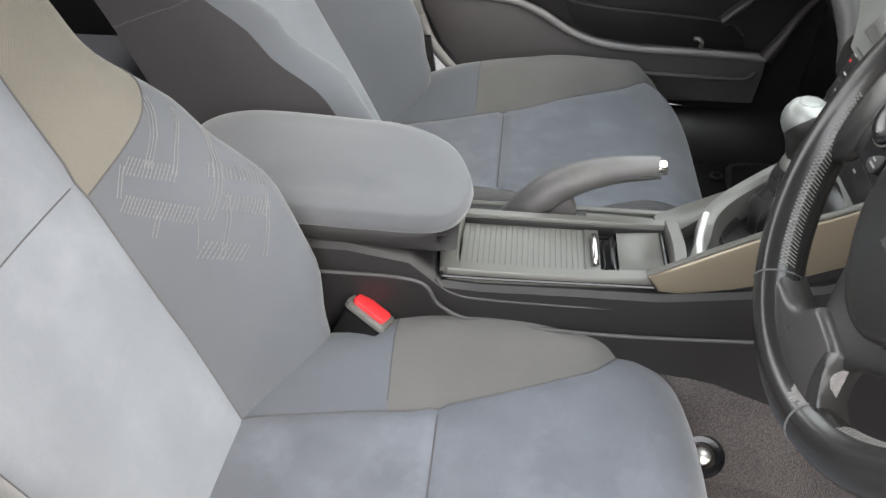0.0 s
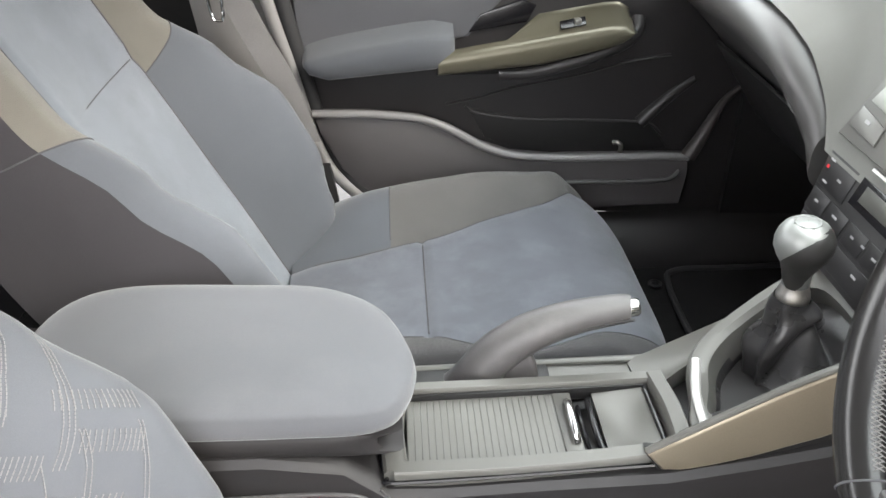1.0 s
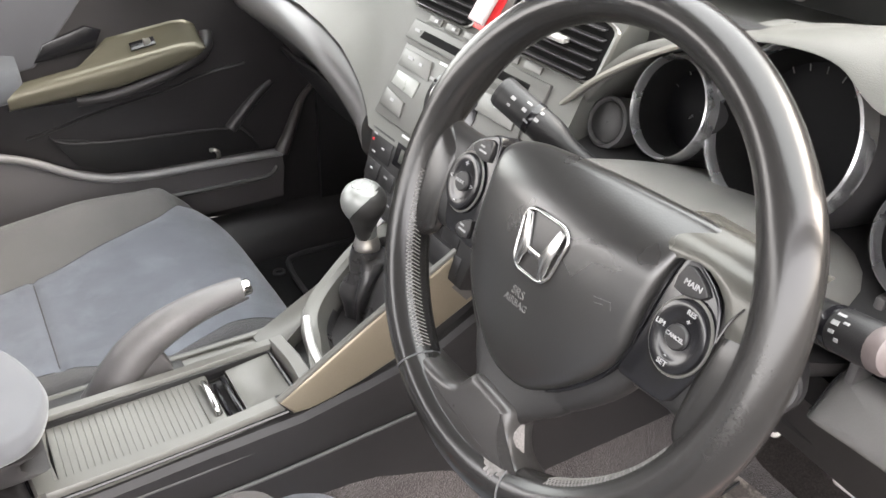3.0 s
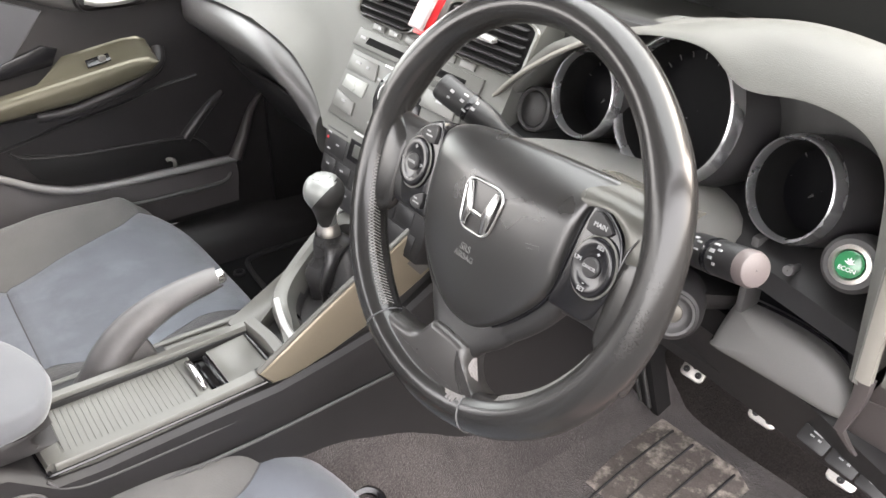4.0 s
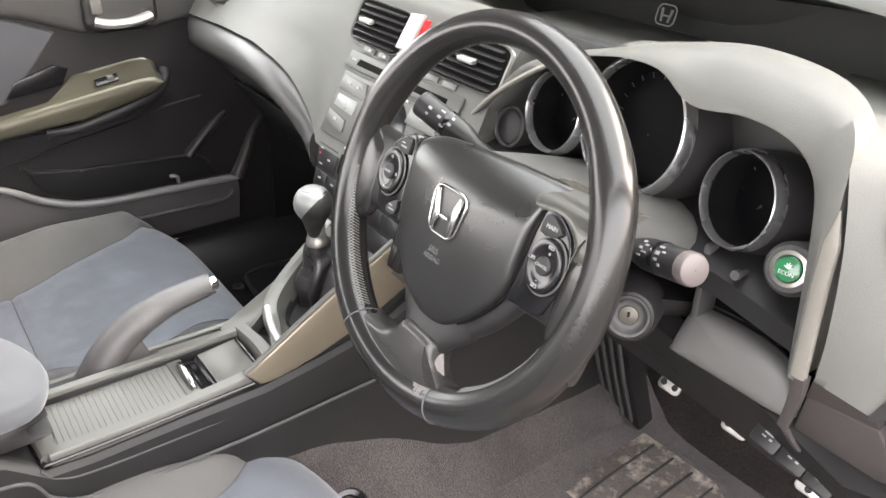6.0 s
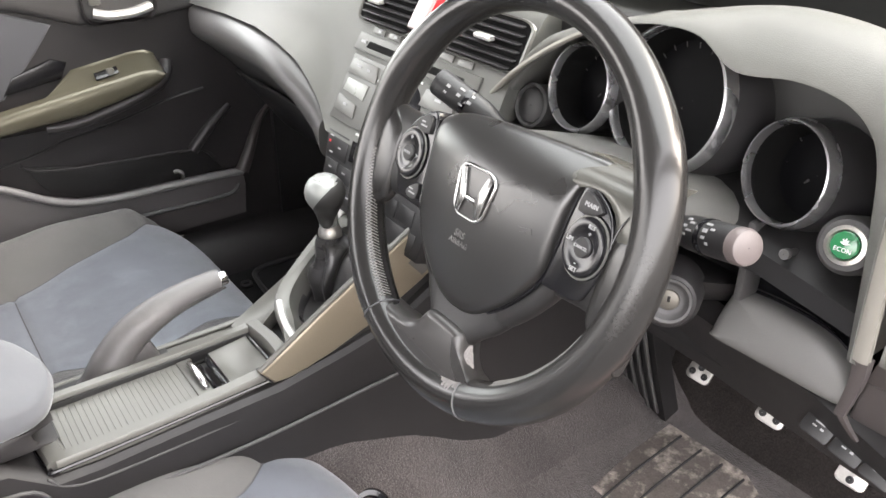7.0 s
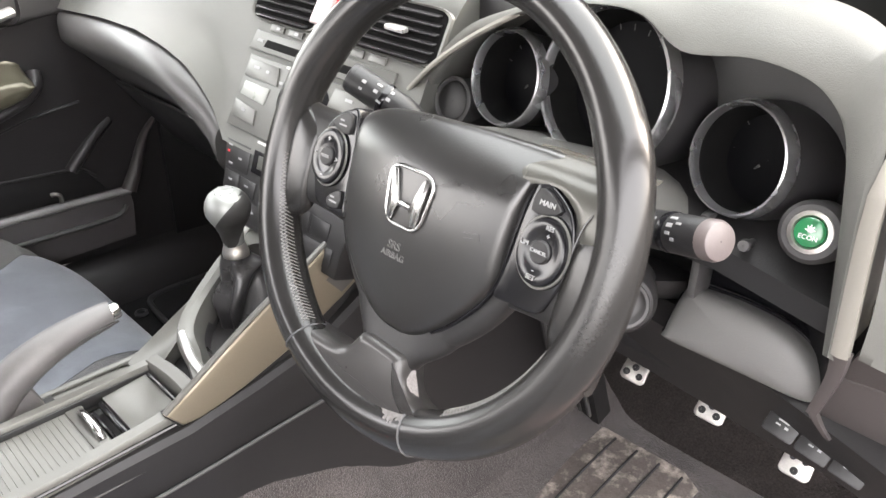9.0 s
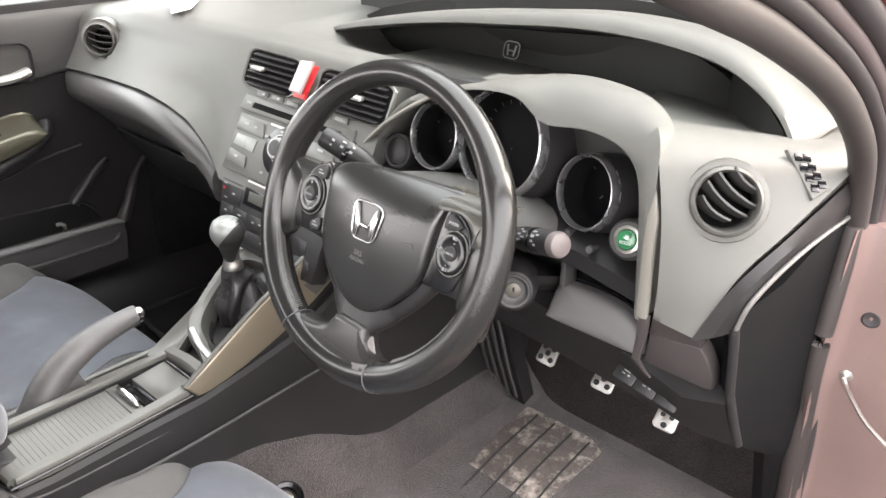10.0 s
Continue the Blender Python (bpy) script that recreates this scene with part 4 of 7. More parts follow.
# upper display under its brow
LIP = [(0.36, 0.522, 0.685), (0.36, 0.461, 0.709), (0.368, 0.336, 0.735), (0.37, 0.217, 0.754), (0.37, 0.111, 0.766), (0.37, 0.018, 0.776), (0.37, -0.067, 0.779), (0.368, -0.145, 0.775), (0.36, -0.208, 0.766), (0.345, -0.257, 0.749), (0.325, -0.294, 0.730), (0.298, -0.323, 0.708)]
lip = crom(LIP, 5)
rings = []
for i, p in enumerate(lip):
    s = i / (len(lip) - 1)
    rise = math.sin(math.pi * s) ** 0.7
    rings.append([p + Vector((0.14, 0, -0.03 * rise - 0.004)), p + Vector((0.02, 0, -0.005)), p + Vector((0.002, 0, -0.002)), p, p + Vector((0.004, 0, 0.006)), p + Vector((0.016, 0, 0.011 * rise + 0.004)), p + Vector((0.04, 0, 0.014 * rise + 0.003)), p + Vector((0.10, 0, 0.010 * rise)), p + Vector((0.16, 0, -0.012 * rise - 0.006))])
part("display_brow", loft(rings, True, False, True), DASH, dash, "light grey brow over the upper display", 60)
screen = thing("upper_display", (0.5, 0.12, 0.72), "dark unlit upper display strip under the dash brow", "display")
rows = []
for k in range(15):
    u = k / 14
    y = 0.52 - 0.735 * u
    x = 0.50 - 0.06 * abs(2 * u - 1) ** 2.5
    top = 0.700 + 0.075 * math.sin(math.pi * u) ** 0.6
    rows.append([Vector((x - 0.02, y, 0.655)), Vector((x, y, 0.70)), Vector((x + 0.012, y, max(top, 0.705)))])
part("glass", solid(rows, (0.01, 0, 0)), SCREEN_SMOKE, screen)
part("back_wall", box((0.50, -0.34, 0.64), (0.515, 0.56, 0.80), 0.002), SCREEN_SMOKE, screen)
part("side_cheek", solid([[(0.297, -0.322, 0.700), (0.300, -0.322, 0.709)], [(0.35, -0.262, 0.668), (0.365, -0.256, 0.742)], [(0.41, -0.210, 0.650), (0.425, -0.213, 0.755)], [(0.46, -0.175, 0.650), (0.47, -0.180, 0.770)]], (0.01, -0.008, 0)), SCREEN_SMOKE, screen, "dark cheek beside the display")
mark = thing("display_emblem", (0.47, 0.2, 0.71), "small silver outline emblem on the dark display", "emblem")
md = basis((0.476, 0.184, 0.702), (0.0, -1, 0.0), (0.28, 0, 0.96))
own = tube([md @ Vector((u, v, 0)) for u, v in rounded(0.030, 0.026, 0.008, 4)], 0.0010, 6, True)
for sx in (-1, 1):
    tube([md @ Vector((sx * 0.008, 0.008, 0)), md @ Vector((sx * 0.0055, -0.009, 0))], [0.0018, 0.0014], 6, bm=own)
tube([md @ Vector((-0.006, -0.001, 0)), md @ Vector((0.006, -0.001, 0))], 0.0012, 6, bm=own)
part("emblem_lines", own, PRINT, mark)


# ---- centre console ----
console = thing("centre_console", (-0.2, 0.35, 0.0), "dark plastic centre console with satin silver top", "console")

# side body, flared towards the floor
rows = []
for x in [-0.85, -0.7, -0.55, -0.45, -0.38, -0.345, -0.30, -0.2, -0.1, -0.02, 0.06, 0.14, 0.22, 0.3, 0.45, 0.62]:
    top = interp(x, [(-0.40, 0.356), (-0.345, 0.285), (-0.12, 0.285), (0.02, 0.335), (0.14, 0.40)])
    side = interp(x, [(-0.40, 0.356), (-0.335, 0.312), (-0.12, 0.318), (0.02, 0.335), (0.14, 0.40)])
    far = interp(x, [(-0.40, 0.44), (-0.33, 0.414), (-0.12, 0.408), (0.0, 0.385), (0.3, 0.39)])
    near = interp(x, [(-0.5, 0.238), (-0.3, 0.232), (-0.05, 0.228), (0.2, 0.215)])
    rows.append([Vector(p) for p in ((x, near + 0.02, side), (x, near + 0.006, side), (x, near, side - 0.006), (x, near - 0.004, side - 0.04), (x, near - 0.002, side - 0.048), (x, near - 0.008, 0.16), (x, near - 0.02, 0.05), (x, near - 0.03, -0.02), (x, far + 0.03, -0.02), (x, far + 0.02, 0.15), (x, far + 0.007, top - 0.03), (x, far, top))])
part("body", loft(rows, True, False, True), CONSOLE_DARK, console, "dark grey console body")
# raised line along the driver side
line = crom([(-0.50, 0.231, 0.322), (-0.375, 0.231, 0.318), (-0.345, 0.228, 0.285), (-0.30, 0.225, 0.268), (-0.15, 0.223, 0.262), (0.02, 0.219, 0.272), (0.12, 0.214, 0.28)], 6)
part("side_line", tube(line, 0.0022, 8), MID, console)
line = crom([(-0.35, 0.236, 0.318), (-0.335, 0.233, 0.303), (-0.29, 0.231, 0.296), (-0.12, 0.229, 0.298), (0.0, 0.226, 0.306), (0.1, 0.222, 0.318)], 6)
part("side_line", tube(line, 0.0016, 8), MID, console)

# silver top: frame round the tray, in four bars and a deck on the far side
Z = 0.326
def bar(points, w, h, name="top_bar", material=None):
    rings = []
    path = crom(points, 5)
    for i, p in enumerate(path):
        a, b = path[max(i - 1, 0)], path[min(i + 1, len(path) - 1)]
        t = (b - a).normalized()
        s = Vector((0, 0, 1)).cross(t).normalized() * w / 2
        up = Vector((0, 0, h))
        rings.append([p - s - up, p - s, p - s * 0.75 + up * 0.22, p + s * 0.75 + up * 0.22, p + s, p + s - up])
    return part(name, loft(rings, True, False, True), material or CONSOLE_SILVER, console, "satin silver console top")


bar([(-0.338, 0.250, Z), (-0.22, 0.249, Z), (-0.11, 0.252, Z + 0.004), (-0.075, 0.257, Z + 0.016)], 0.017, 0.014)
bar([(-0.340, 0.352, Z), (-0.20, 0.351, Z), (-0.08, 0.349, Z + 0.002)], 0.013, 0.014)
bar([(-0.336, 0.246, Z), (-0.340, 0.30, Z), (-0.336, 0.356, Z)], 0.022, 0.014)
bar([(-0.082, 0.252, Z + 0.012), (-0.078, 0.30, Z + 0.008), (-0.080, 0.352, Z + 0.003)], 0.018, 0.016)
part("edge_line", tube(crom([(-0.349, 0.345, Z - 0.001), (-0.352, 0.29, Z - 0.003), (-0.345, 0.247, Z - 0.005), (-0.325, 0.240, Z - 0.006), (-0.11, 0.241, Z - 0.003)], 6), 0.002, 6), GLOSS, console)
deck = quad((-0.345, 0.354, 0.298), (-0.345, 0.414, 0.294), (-0.08, 0.354, 0.302), (-0.08, 0.408, 0.298), 4, 4)
part("deck", solid(deck, (0, 0, -0.02)), CONSOLE_SILVER, console, "satin grey deck beside the handbrake")
part("far_edge", tube(crom([(-0.34, 0.414, 0.295), (-0.2, 0.413, 0.297), (-0.10, 0.409, 0.300), (-0.065, 0.404, 0.304)], 5), 0.005, 10, flat=0.7), CONSOLE_SILVER, console)
part("well", box((-0.345, 0.255, 0.20), (-0.07, 0.352, 0.215), 0.003), GLOSS, console)
part("tray_rail", box((-0.328, 0.2565, 0.310), (-0.088, 0.2600, 0.3245), 0.001), DARK, console)
part("tray_rail", box((-0.328, 0.3415, 0.310), (-0.088, 0.3450, 0.3245), 0.001), DARK, console)

# ribbed roller shutter
shutter = thing("roller_shutter", (-0.25, 0.3, 0.318), "ribbed satin silver roller shutter half over the cup holder", "roller shutter")
part("backing", box((-0.326, 0.2597, 0.3125), (-0.170, 0.3413, 0.3184), 0.0), CONSOLE_SILVER, shutter)
slat = box((-0.3256, 0.2599, 0.3148), (-0.31935, 0.3411, 0.3188), 0.0005, 1)
first = part("slat", slat, CONSOLE_SILVER, shutter)
for k in range(1, 22):
    o = new("slat", first.data)
    o.parent = shutter
    o.location = (0.0064 * k, 0, 0)
lead = part("lead_slat", box((-0.1835, 0.2597, 0.312), (-0.1655, 0.3413, 0.3205), 0.0018), CONSOLE_SILVER, shutter)
part("pull_tab", tube(crom([(-0.1715, 0.275, 0.320), (-0.1725, 0.281, 0.3275), (-0.1725, 0.30, 0.330), (-0.1725, 0.319, 0.3275), (-0.1715, 0.325, 0.320)], 5), 0.0042, 10), CHROME, lead, "bright pull tab")

# small tray in front of the cup well
tray = thing("front_tray", (-0.11, 0.3, 0.315), "shallow satin silver coin tray ahead of the cup holder", "tray")
part("tray_floor", solid(quad((-0.144, 0.2605, 0.317), (-0.144, 0.341, 0.317), (-0.092, 0.2605, 0.322), (-0.092, 0.341, 0.322), 6, 6, (0, 0, -0.007)), (0, 0, -0.006)), CONSOLE_SILVER, tray)
part("tray_lip", tube(crom([(-0.146, 0.264, 0.312), (-0.150, 0.275, 0.318), (-0.151, 0.30, 0.320), (-0.150, 0.328, 0.318), (-0.146, 0.338, 0.312)], 5), 0.0034, 10), GLOSS, tray, "glossy dark tray lip")
part("cup_rim", tube(crom([(-0.1575, 0.266, 0.306), (-0.1600, 0.278, 0.3135), (-0.1605, 0.30, 0.3155), (-0.1600, 0.325, 0.3135), (-0.1575, 0.336, 0.306)], 5), 0.0022, 8), GLOSS, tray)
part("front_slot", box((-0.0945, 0.263, 0.318), (-0.0905, 0.340, 0.3255), 0.001), GLOSS, tray)

# bronze blade on the driver side of the gear surround
up_edge = [(-0.120, 0.340), (-0.085, 0.362), (-0.05, 0.384), (0.0, 0.414), (0.05, 0.439), (0.113, 0.475), (0.17, 0.505)]
low_edge = [(0.17, 0.43), (0.10, 0.387), (0.03, 0.352), (-0.03, 0.331), (-0.08, 0.318), (-0.105, 0.320)]
blade = [Vector((x, 0.236 - 0.02 * (x + 0.1), z)) for x, z in up_edge + low_edge]
part("bronze_blade", prism(blade, (0, 0.012, 0.0), 0.004, 3), BRONZE, console, "bronze painted side blade")
under = [Vector((x, 0.2385 - 0.02 * (x + 0.1), z)) for x, z in [(-0.118, 0.335), (-0.08, 0.330), (-0.03, 0.345), (0.03, 0.365), (0.10, 0.40), (0.17, 0.445), (0.17, 0.33), (0.05, 0.312), (-0.05, 0.302), (-0.1, 0.306)]]
part("under_blade", prism(under, (0, 0.02, 0.0), 0.003, 2), DARK, console)
part("blade_edge", tube(crom([Vector((x, 0.240 - 0.02 * (x + 0.1), z + 0.002)) for x, z in up_edge], 4), 0.0032, 8), CONSOLE_SILVER, console)

# gear surround: a sloping plate with a boot
def on_gear(x, y, off=0.0):
    return Vector((x, y, 0.374 + 0.56 * x)) + Vector((-0.489, 0, 0.872)) * off


gear_out = [(-0.070, 0.252), (-0.063, 0.30), (-0.052, 0.342), (-0.030, 0.368), (0.02, 0.388), (0.06, 0.397), (0.11, 0.402), (0.155, 0.398), (0.158, 0.30), (0.14, 0.235), (0.0, 0.240)]
gear_in = [(-0.050, 0.274), (-0.044, 0.305), (-0.033, 0.336), (-0.012, 0.355), (0.022, 0.369), (0.050, 0.375), (0.068, 0.370), (0.077, 0.350), (0.077, 0.300), (0.064, 0.266), (0.0, 0.262)]
go = crom([on_gear(x, y) for x, y in gear_out], 5, True)
gi = crom([on_gear(x, y) for x, y in gear_in], 5, True)
ng = Vector((-0.489, 0, 0.872))
rings = [[p - ng * 0.03 for p in go], go, [a * 0.75 + b * 0.25 + ng * 0.006 for a, b in zip(go, gi)], [a * 0.25 + b * 0.75 + ng * 0.005 for a, b in zip(go, gi)], gi, [p - ng * 0.03 for p in gi]]
part("gear_surround", loft(rings, True, False, False), CONSOLE_SILVER, console, "satin grey gear lever surround")
part("bright_edge", tube(crom([on_gear(-0.059, 0.260, 0.006), on_gear(-0.054, 0.30, 0.006), on_gear(-0.042, 0.340, 0.006)], 6), 0.0045, 10, flat=0.5), DULL_SILVER, console, "bright metal edge")
part("bright_edge", tube(crom([on_gear(0.060, 0.393, 0.004), on_gear(0.085, 0.386, 0.006), on_gear(0.095, 0.355, 0.007), on_gear(0.095, 0.31, 0.007), on_gear(0.092, 0.27, 0.006)], 6), 0.0080, 12, flat=0.55), DULL_SILVER, console, "bright metal edge")
STACK_FOOT = surface("dark_taupe_plastic", (0.075, 0.068, 0.058), 0.4, 0.1, 0.1, 10, 0.05, 900, 0.1, 900)
rows = quad((0.115, 0.235, 0.43), (0.115, 0.41, 0.43), (0.16, 0.235, 0.45), (0.16, 0.43, 0.45), 3, 3)
part("stack_foot", solid(rows, (0.0, 0, -0.15)), STACK_FOOT, console, "taupe foot of the centre stack")
rows = quad((-0.09, 0.34, 0.312), (-0.09, 0.406, 0.300), (-0.02, 0.362, 0.352), (0.02, 0.392, 0.372), 6, 6, (0.01, 0, -0.006))
part("far_shoulder", solid(rows, (0.0, 0, -0.04)), CONSOLE_SILVER, console)

near_side = [on_gear(x, y, 0.0062) for x, y in [(-0.050, 0.2700), (-0.02, 0.2640), (0.03, 0.2640), (0.066, 0.2680), (0.085, 0.2620), (0.135, 0.2400), (0.0, 0.2440), (-0.055, 0.2540)]]
part("near_inlay", prism(near_side, ng * 0.0025, 0.001), CONSOLE_DARK, console, "dark inlay along the gear boot")
boot = thing("gear_lever", (0.02, 0.335, 0.38), "gear lever with black leather boot and silver and black knob", "gear lever")
base_ring = [gi[k] - ng * 0.022 for k in range(0, len(gi))]
top_c = Vector((0.032, 0.337, 0.428))
rings = []
for k in range(25):
    s = k / 24
    ring = []
    for j, p in enumerate(base_ring):
        a = 2 * math.pi * j / len(base_ring)
        d = (p - top_c)
        flat = Vector((d.x, d.y, 0)).normalized()
        rise = max(0.0, (s - 0.4) / 0.6)
        end = top_c + flat * (0.0250 - 0.0085 * rise ** 1.5)
        f = min(1.0, s / 0.4) ** 0.6
        q = p * (1 - f) + end * f
        q.z = p.z + (end.z - p.z) * (0.14 * min(1.0, s / 0.4) ** 1.5 + 0.86 * rise) - 0.026 * math.sin(math.pi * min(1, s / 0.4))
        fold = 0.0050 * math.sin(4 * a + 2.6 * s) * math.sin(math.pi * s) + 0.0045 * math.sin(math.pi * 4 * s + 1.6 * math.sin(a)) * math.sin(math.pi * s) ** 0.7
        ring.append(q + flat * fold)
    rings.append(ring)
part("boot", loft(rings, True, False, False), LEATHER_GAITER, boot, "creased black leather boot", 80)
own = bmesh.new()
for k in range(9):
    s = k / 9
    p = rings[2 + int(s * 20)][int(len(base_ring) * 0.56)] + Vector((-0.001, 0, 0.0015))
    q = rings[2 + int(s * 20)][int(len(base_ring) * 0.56) + 1] + Vector((-0.001, 0, 0.0015))
    tube([p, p + (q - p).normalized() * 0.004], 0.0006, 5, bm=own)
part("stitching", own, STITCH_WHITE, boot, "pale stitching")
own = bmesh.new()
for k in range(22):
    j = int(len(base_ring) * 0.02) + k
    p = rings[4][j % len(base_ring)] + Vector((-0.001, -0.001, 0.0012))
    q = rings[4][(j + 1) % len(base_ring)] + Vector((-0.001, -0.001, 0.0012))
    tube([p, p + (q - p) * 0.6], 0.0006, 5, bm=own)
part("stitching", own, STITCH_WHITE, boot, "pale stitching")
ka = Vector((-0.06, -0.01, 1.0)).normalized()
part("collar", lathe([(0.0150, -0.003), (0.0152, 0.002), (0.0142, 0.007), (0.0124, 0.011), (0.0120, 0.015)], top_c, ka, 28, None, False), STEEL, boot, "silver collar")
knob_prof = [(0.0140, 0.016), (0.0142, 0.024), (0.0150, 0.034), (0.0180, 0.044), (0.0220, 0.053), (0.0245, 0.062), (0.0248, 0.070), (0.0230, 0.078), (0.0190, 0.0855), (0.0135, 0.090), (0.007, 0.0918), (0.0005, 0.092)]
knob_prof = [(r * (0.98 + 0.17 * min(1.0, max(0.0, (h - 0.03) / 0.03))), 0.016 + (h - 0.016) * 1.0) for r, h in knob_prof]
own = lathe([(r * 0.87, 0.013 + (h - 0.016) * 0.89) for r, h in knob_prof], top_c, ka, 40, None, False)
knob = part("knob", own, KNOB_SILVER, boot, "satin silver knob with black leather side")
part("knob_crown", tube([top_c + ka * 0.0793 + 0.0108 * (math.cos(k) * Vector((1, 0, 0.06)) + math.sin(k) * Vector((0, 1, 0.01))) for k in (2 * math.pi * j / 24 for j in range(24))], [0.0007 + 0.0008 * (j % 3 == 0) for j in range(24)], 6, True), KNOB_SILVER, knob, "worn silver crown ring")
# black leather inlay on the driver side and rear of the knob
own = bmesh.new()
rings = []
s_ax = ka.orthogonal().normalized()
w_ax = ka.cross(s_ax)
for h in [0.018 + 0.0058 * k for k in range(13)]:
    r = lerp(h, [(b, a) for a, b in knob_prof]) + 0.0009
    az = radians(lerp(h, [(0.018, -133), (0.03, -143), (0.045, -116), (0.06, -84), (0.075, -66), (0.088, -45)]))
    lean = Vector((math.cos(az), math.sin(az), 0))
    mid_a = math.atan2(lean.dot(w_ax), lean.dot(s_ax))
    half = radians(lerp(h, [(0.018, 18), (0.024, 45), (0.03, 58), (0.045, 62), (0.06, 66), (0.075, 58), (0.084, 40), (0.088, 12)]))
    rings.append([top_c + ka * (0.013 + (h - 0.016) * 0.89) + r * 0.88 * (math.cos(mid_a + half * u) * s_ax + math.sin(mid_a + half * u) * w_ax) for u in [j / 7 - 1 for j in range(15)]])
part("leather_inlay", loft(rings, False, False, False), LEATHER_KNOB, knob, "black leather inlay")

# handbrake
brake = thing("handbrake_lever", (-0.25, 0.392, 0.3), "grey handbrake lever with bright release button", "handbrake")
path = crom([(-0.272, 0.388, 0.288), (-0.250, 0.390, 0.312), (-0.225, 0.392, 0.338), (-0.192, 0.394, 0.358), (-0.15, 0.396, 0.371), (-0.105, 0.398, 0.3765), (-0.098, 0.398, 0.377)], 5)
rad = [lerp(k / (len(path) - 1), [(0, 0.020), (0.2, 0.0240), (0.45, 0.0215), (0.8, 0.0160), (0.95, 0.0142), (1, 0.0120)]) for k in range(len(path))]
part("grip", tube(path, rad, 16, flat=0.95), BRAKE_GREY, brake, "worn grey grip")
part("lever_root", prism([(-0.305, 0.378, 0.282), (-0.275, 0.378, 0.312), (-0.235, 0.378, 0.344), (-0.20, 0.378, 0.343), (-0.190, 0.378, 0.315), (-0.185, 0.378, 0.284)], (0, 0.024, 0), 0.006, 3), BRAKE_GREY, brake)
part("grip_seam", tube([p + Vector((0.004, -0.0155, -0.004)) for p in path[6:-3]], 0.0014, 6), DARK, brake)
part("release_button", lathe([(0.0095, 0), (0.0095, 0.009), (0.008, 0.0115), (0.0005, 0.012)], (-0.099, 0.398, 0.3768), (0.98, 0.0, 0.1), 20, None, False), CHROME, brake, "bright release button")
part("root_slot", box((-0.325, 0.368, 0.292), (-0.175, 0.408, 0.3005), 0.003), DARK, brake)

# armrest
arm = thing("armrest", (-0.5, 0.34, 0.33), "grey cloth padded centre armrest on the console", "armrest")
def pad(outline, zb, zt, crown, roll, material, parent, name, label="", squeeze=1.0, tilt=0.0):
    """A soft cushion over a plan outline."""
    c = sum((Vector((p[0], p[1], 0)) for p in outline), Vector()) / len(outline)
    rings = []
    h = zt - zb
    steps = [(0.97, 0.0), (1.0, 0.12), (1.012, 0.4), (1.0, 0.68)]
    for f, e in steps:
        rings.append([Vector((c.x + (p[0] - c.x) * f, c.y + (p[1] - c.y) * f, zb + h * e + tilt * (p[0] - c.x))) for p in outline])
    for k in range(1, 9):
        a = math.pi / 2 * k / 8
        f = 1 - roll * (1 - math.cos(a))
        rings.append([Vector((c.x + (p[0] - c.x) * f, c.y + (p[1] - c.y) * f, zb + h * (0.68 + 0.32 * math.sin(a)) + tilt * (p[0] - c.x))) for p in outline])
    for f in (0.75, 0.5, 0.25, 0.02):
        g = (1 - roll) * f
        rings.append([Vector((c.x + (p[0] - c.x) * g, c.y + (p[1] - c.y) * g, zt + crown * (1 - f * f) + tilt * (p[0] - c.x) * g)) for p in outline])
    return part(name, loft(rings, True, False, True), material, parent, label, 60)


arm_out = [(p.x, p.y) for p in crom([(-0.318, 0.315, 0), (-0.325, 0.262, 0), (-0.35, 0.234, 0), (-0.42, 0.232, 0), (-0.55, 0.238, 0), (-0.63, 0.25, 0), (-0.67, 0.30, 0), (-0.675, 0.36, 0), (-0.655, 0.42, 0), (-0.60, 0.444, 0), (-0.48, 0.437, 0), (-0.40, 0.425, 0), (-0.345, 0.385, 0)], 5, True)]
arm_out = [(x, y + 0.012 * max(0.0, (0.34 - y) / 0.1)) for x, y in arm_out]
pad(arm_out, 0.372, 0.408, 0.006, 0.28, ARMREST, arm, "pad", "grey cloth armrest pad")
part("lid_base", loft([[Vector((min(x, -0.347 + 0.02 * abs(y - 0.33)) * f - 0.5 * (f - 1), y * f - 0.34 * (f - 1), z)) for x, y in arm_out] for f, z in ((0.98, 0.350), (1.0, 0.354), (1.006, 0.360), (1.006, 0.368), (0.98, 0.373))], True, False, True), CONSOLE_DARK, arm, "dark lid rim")


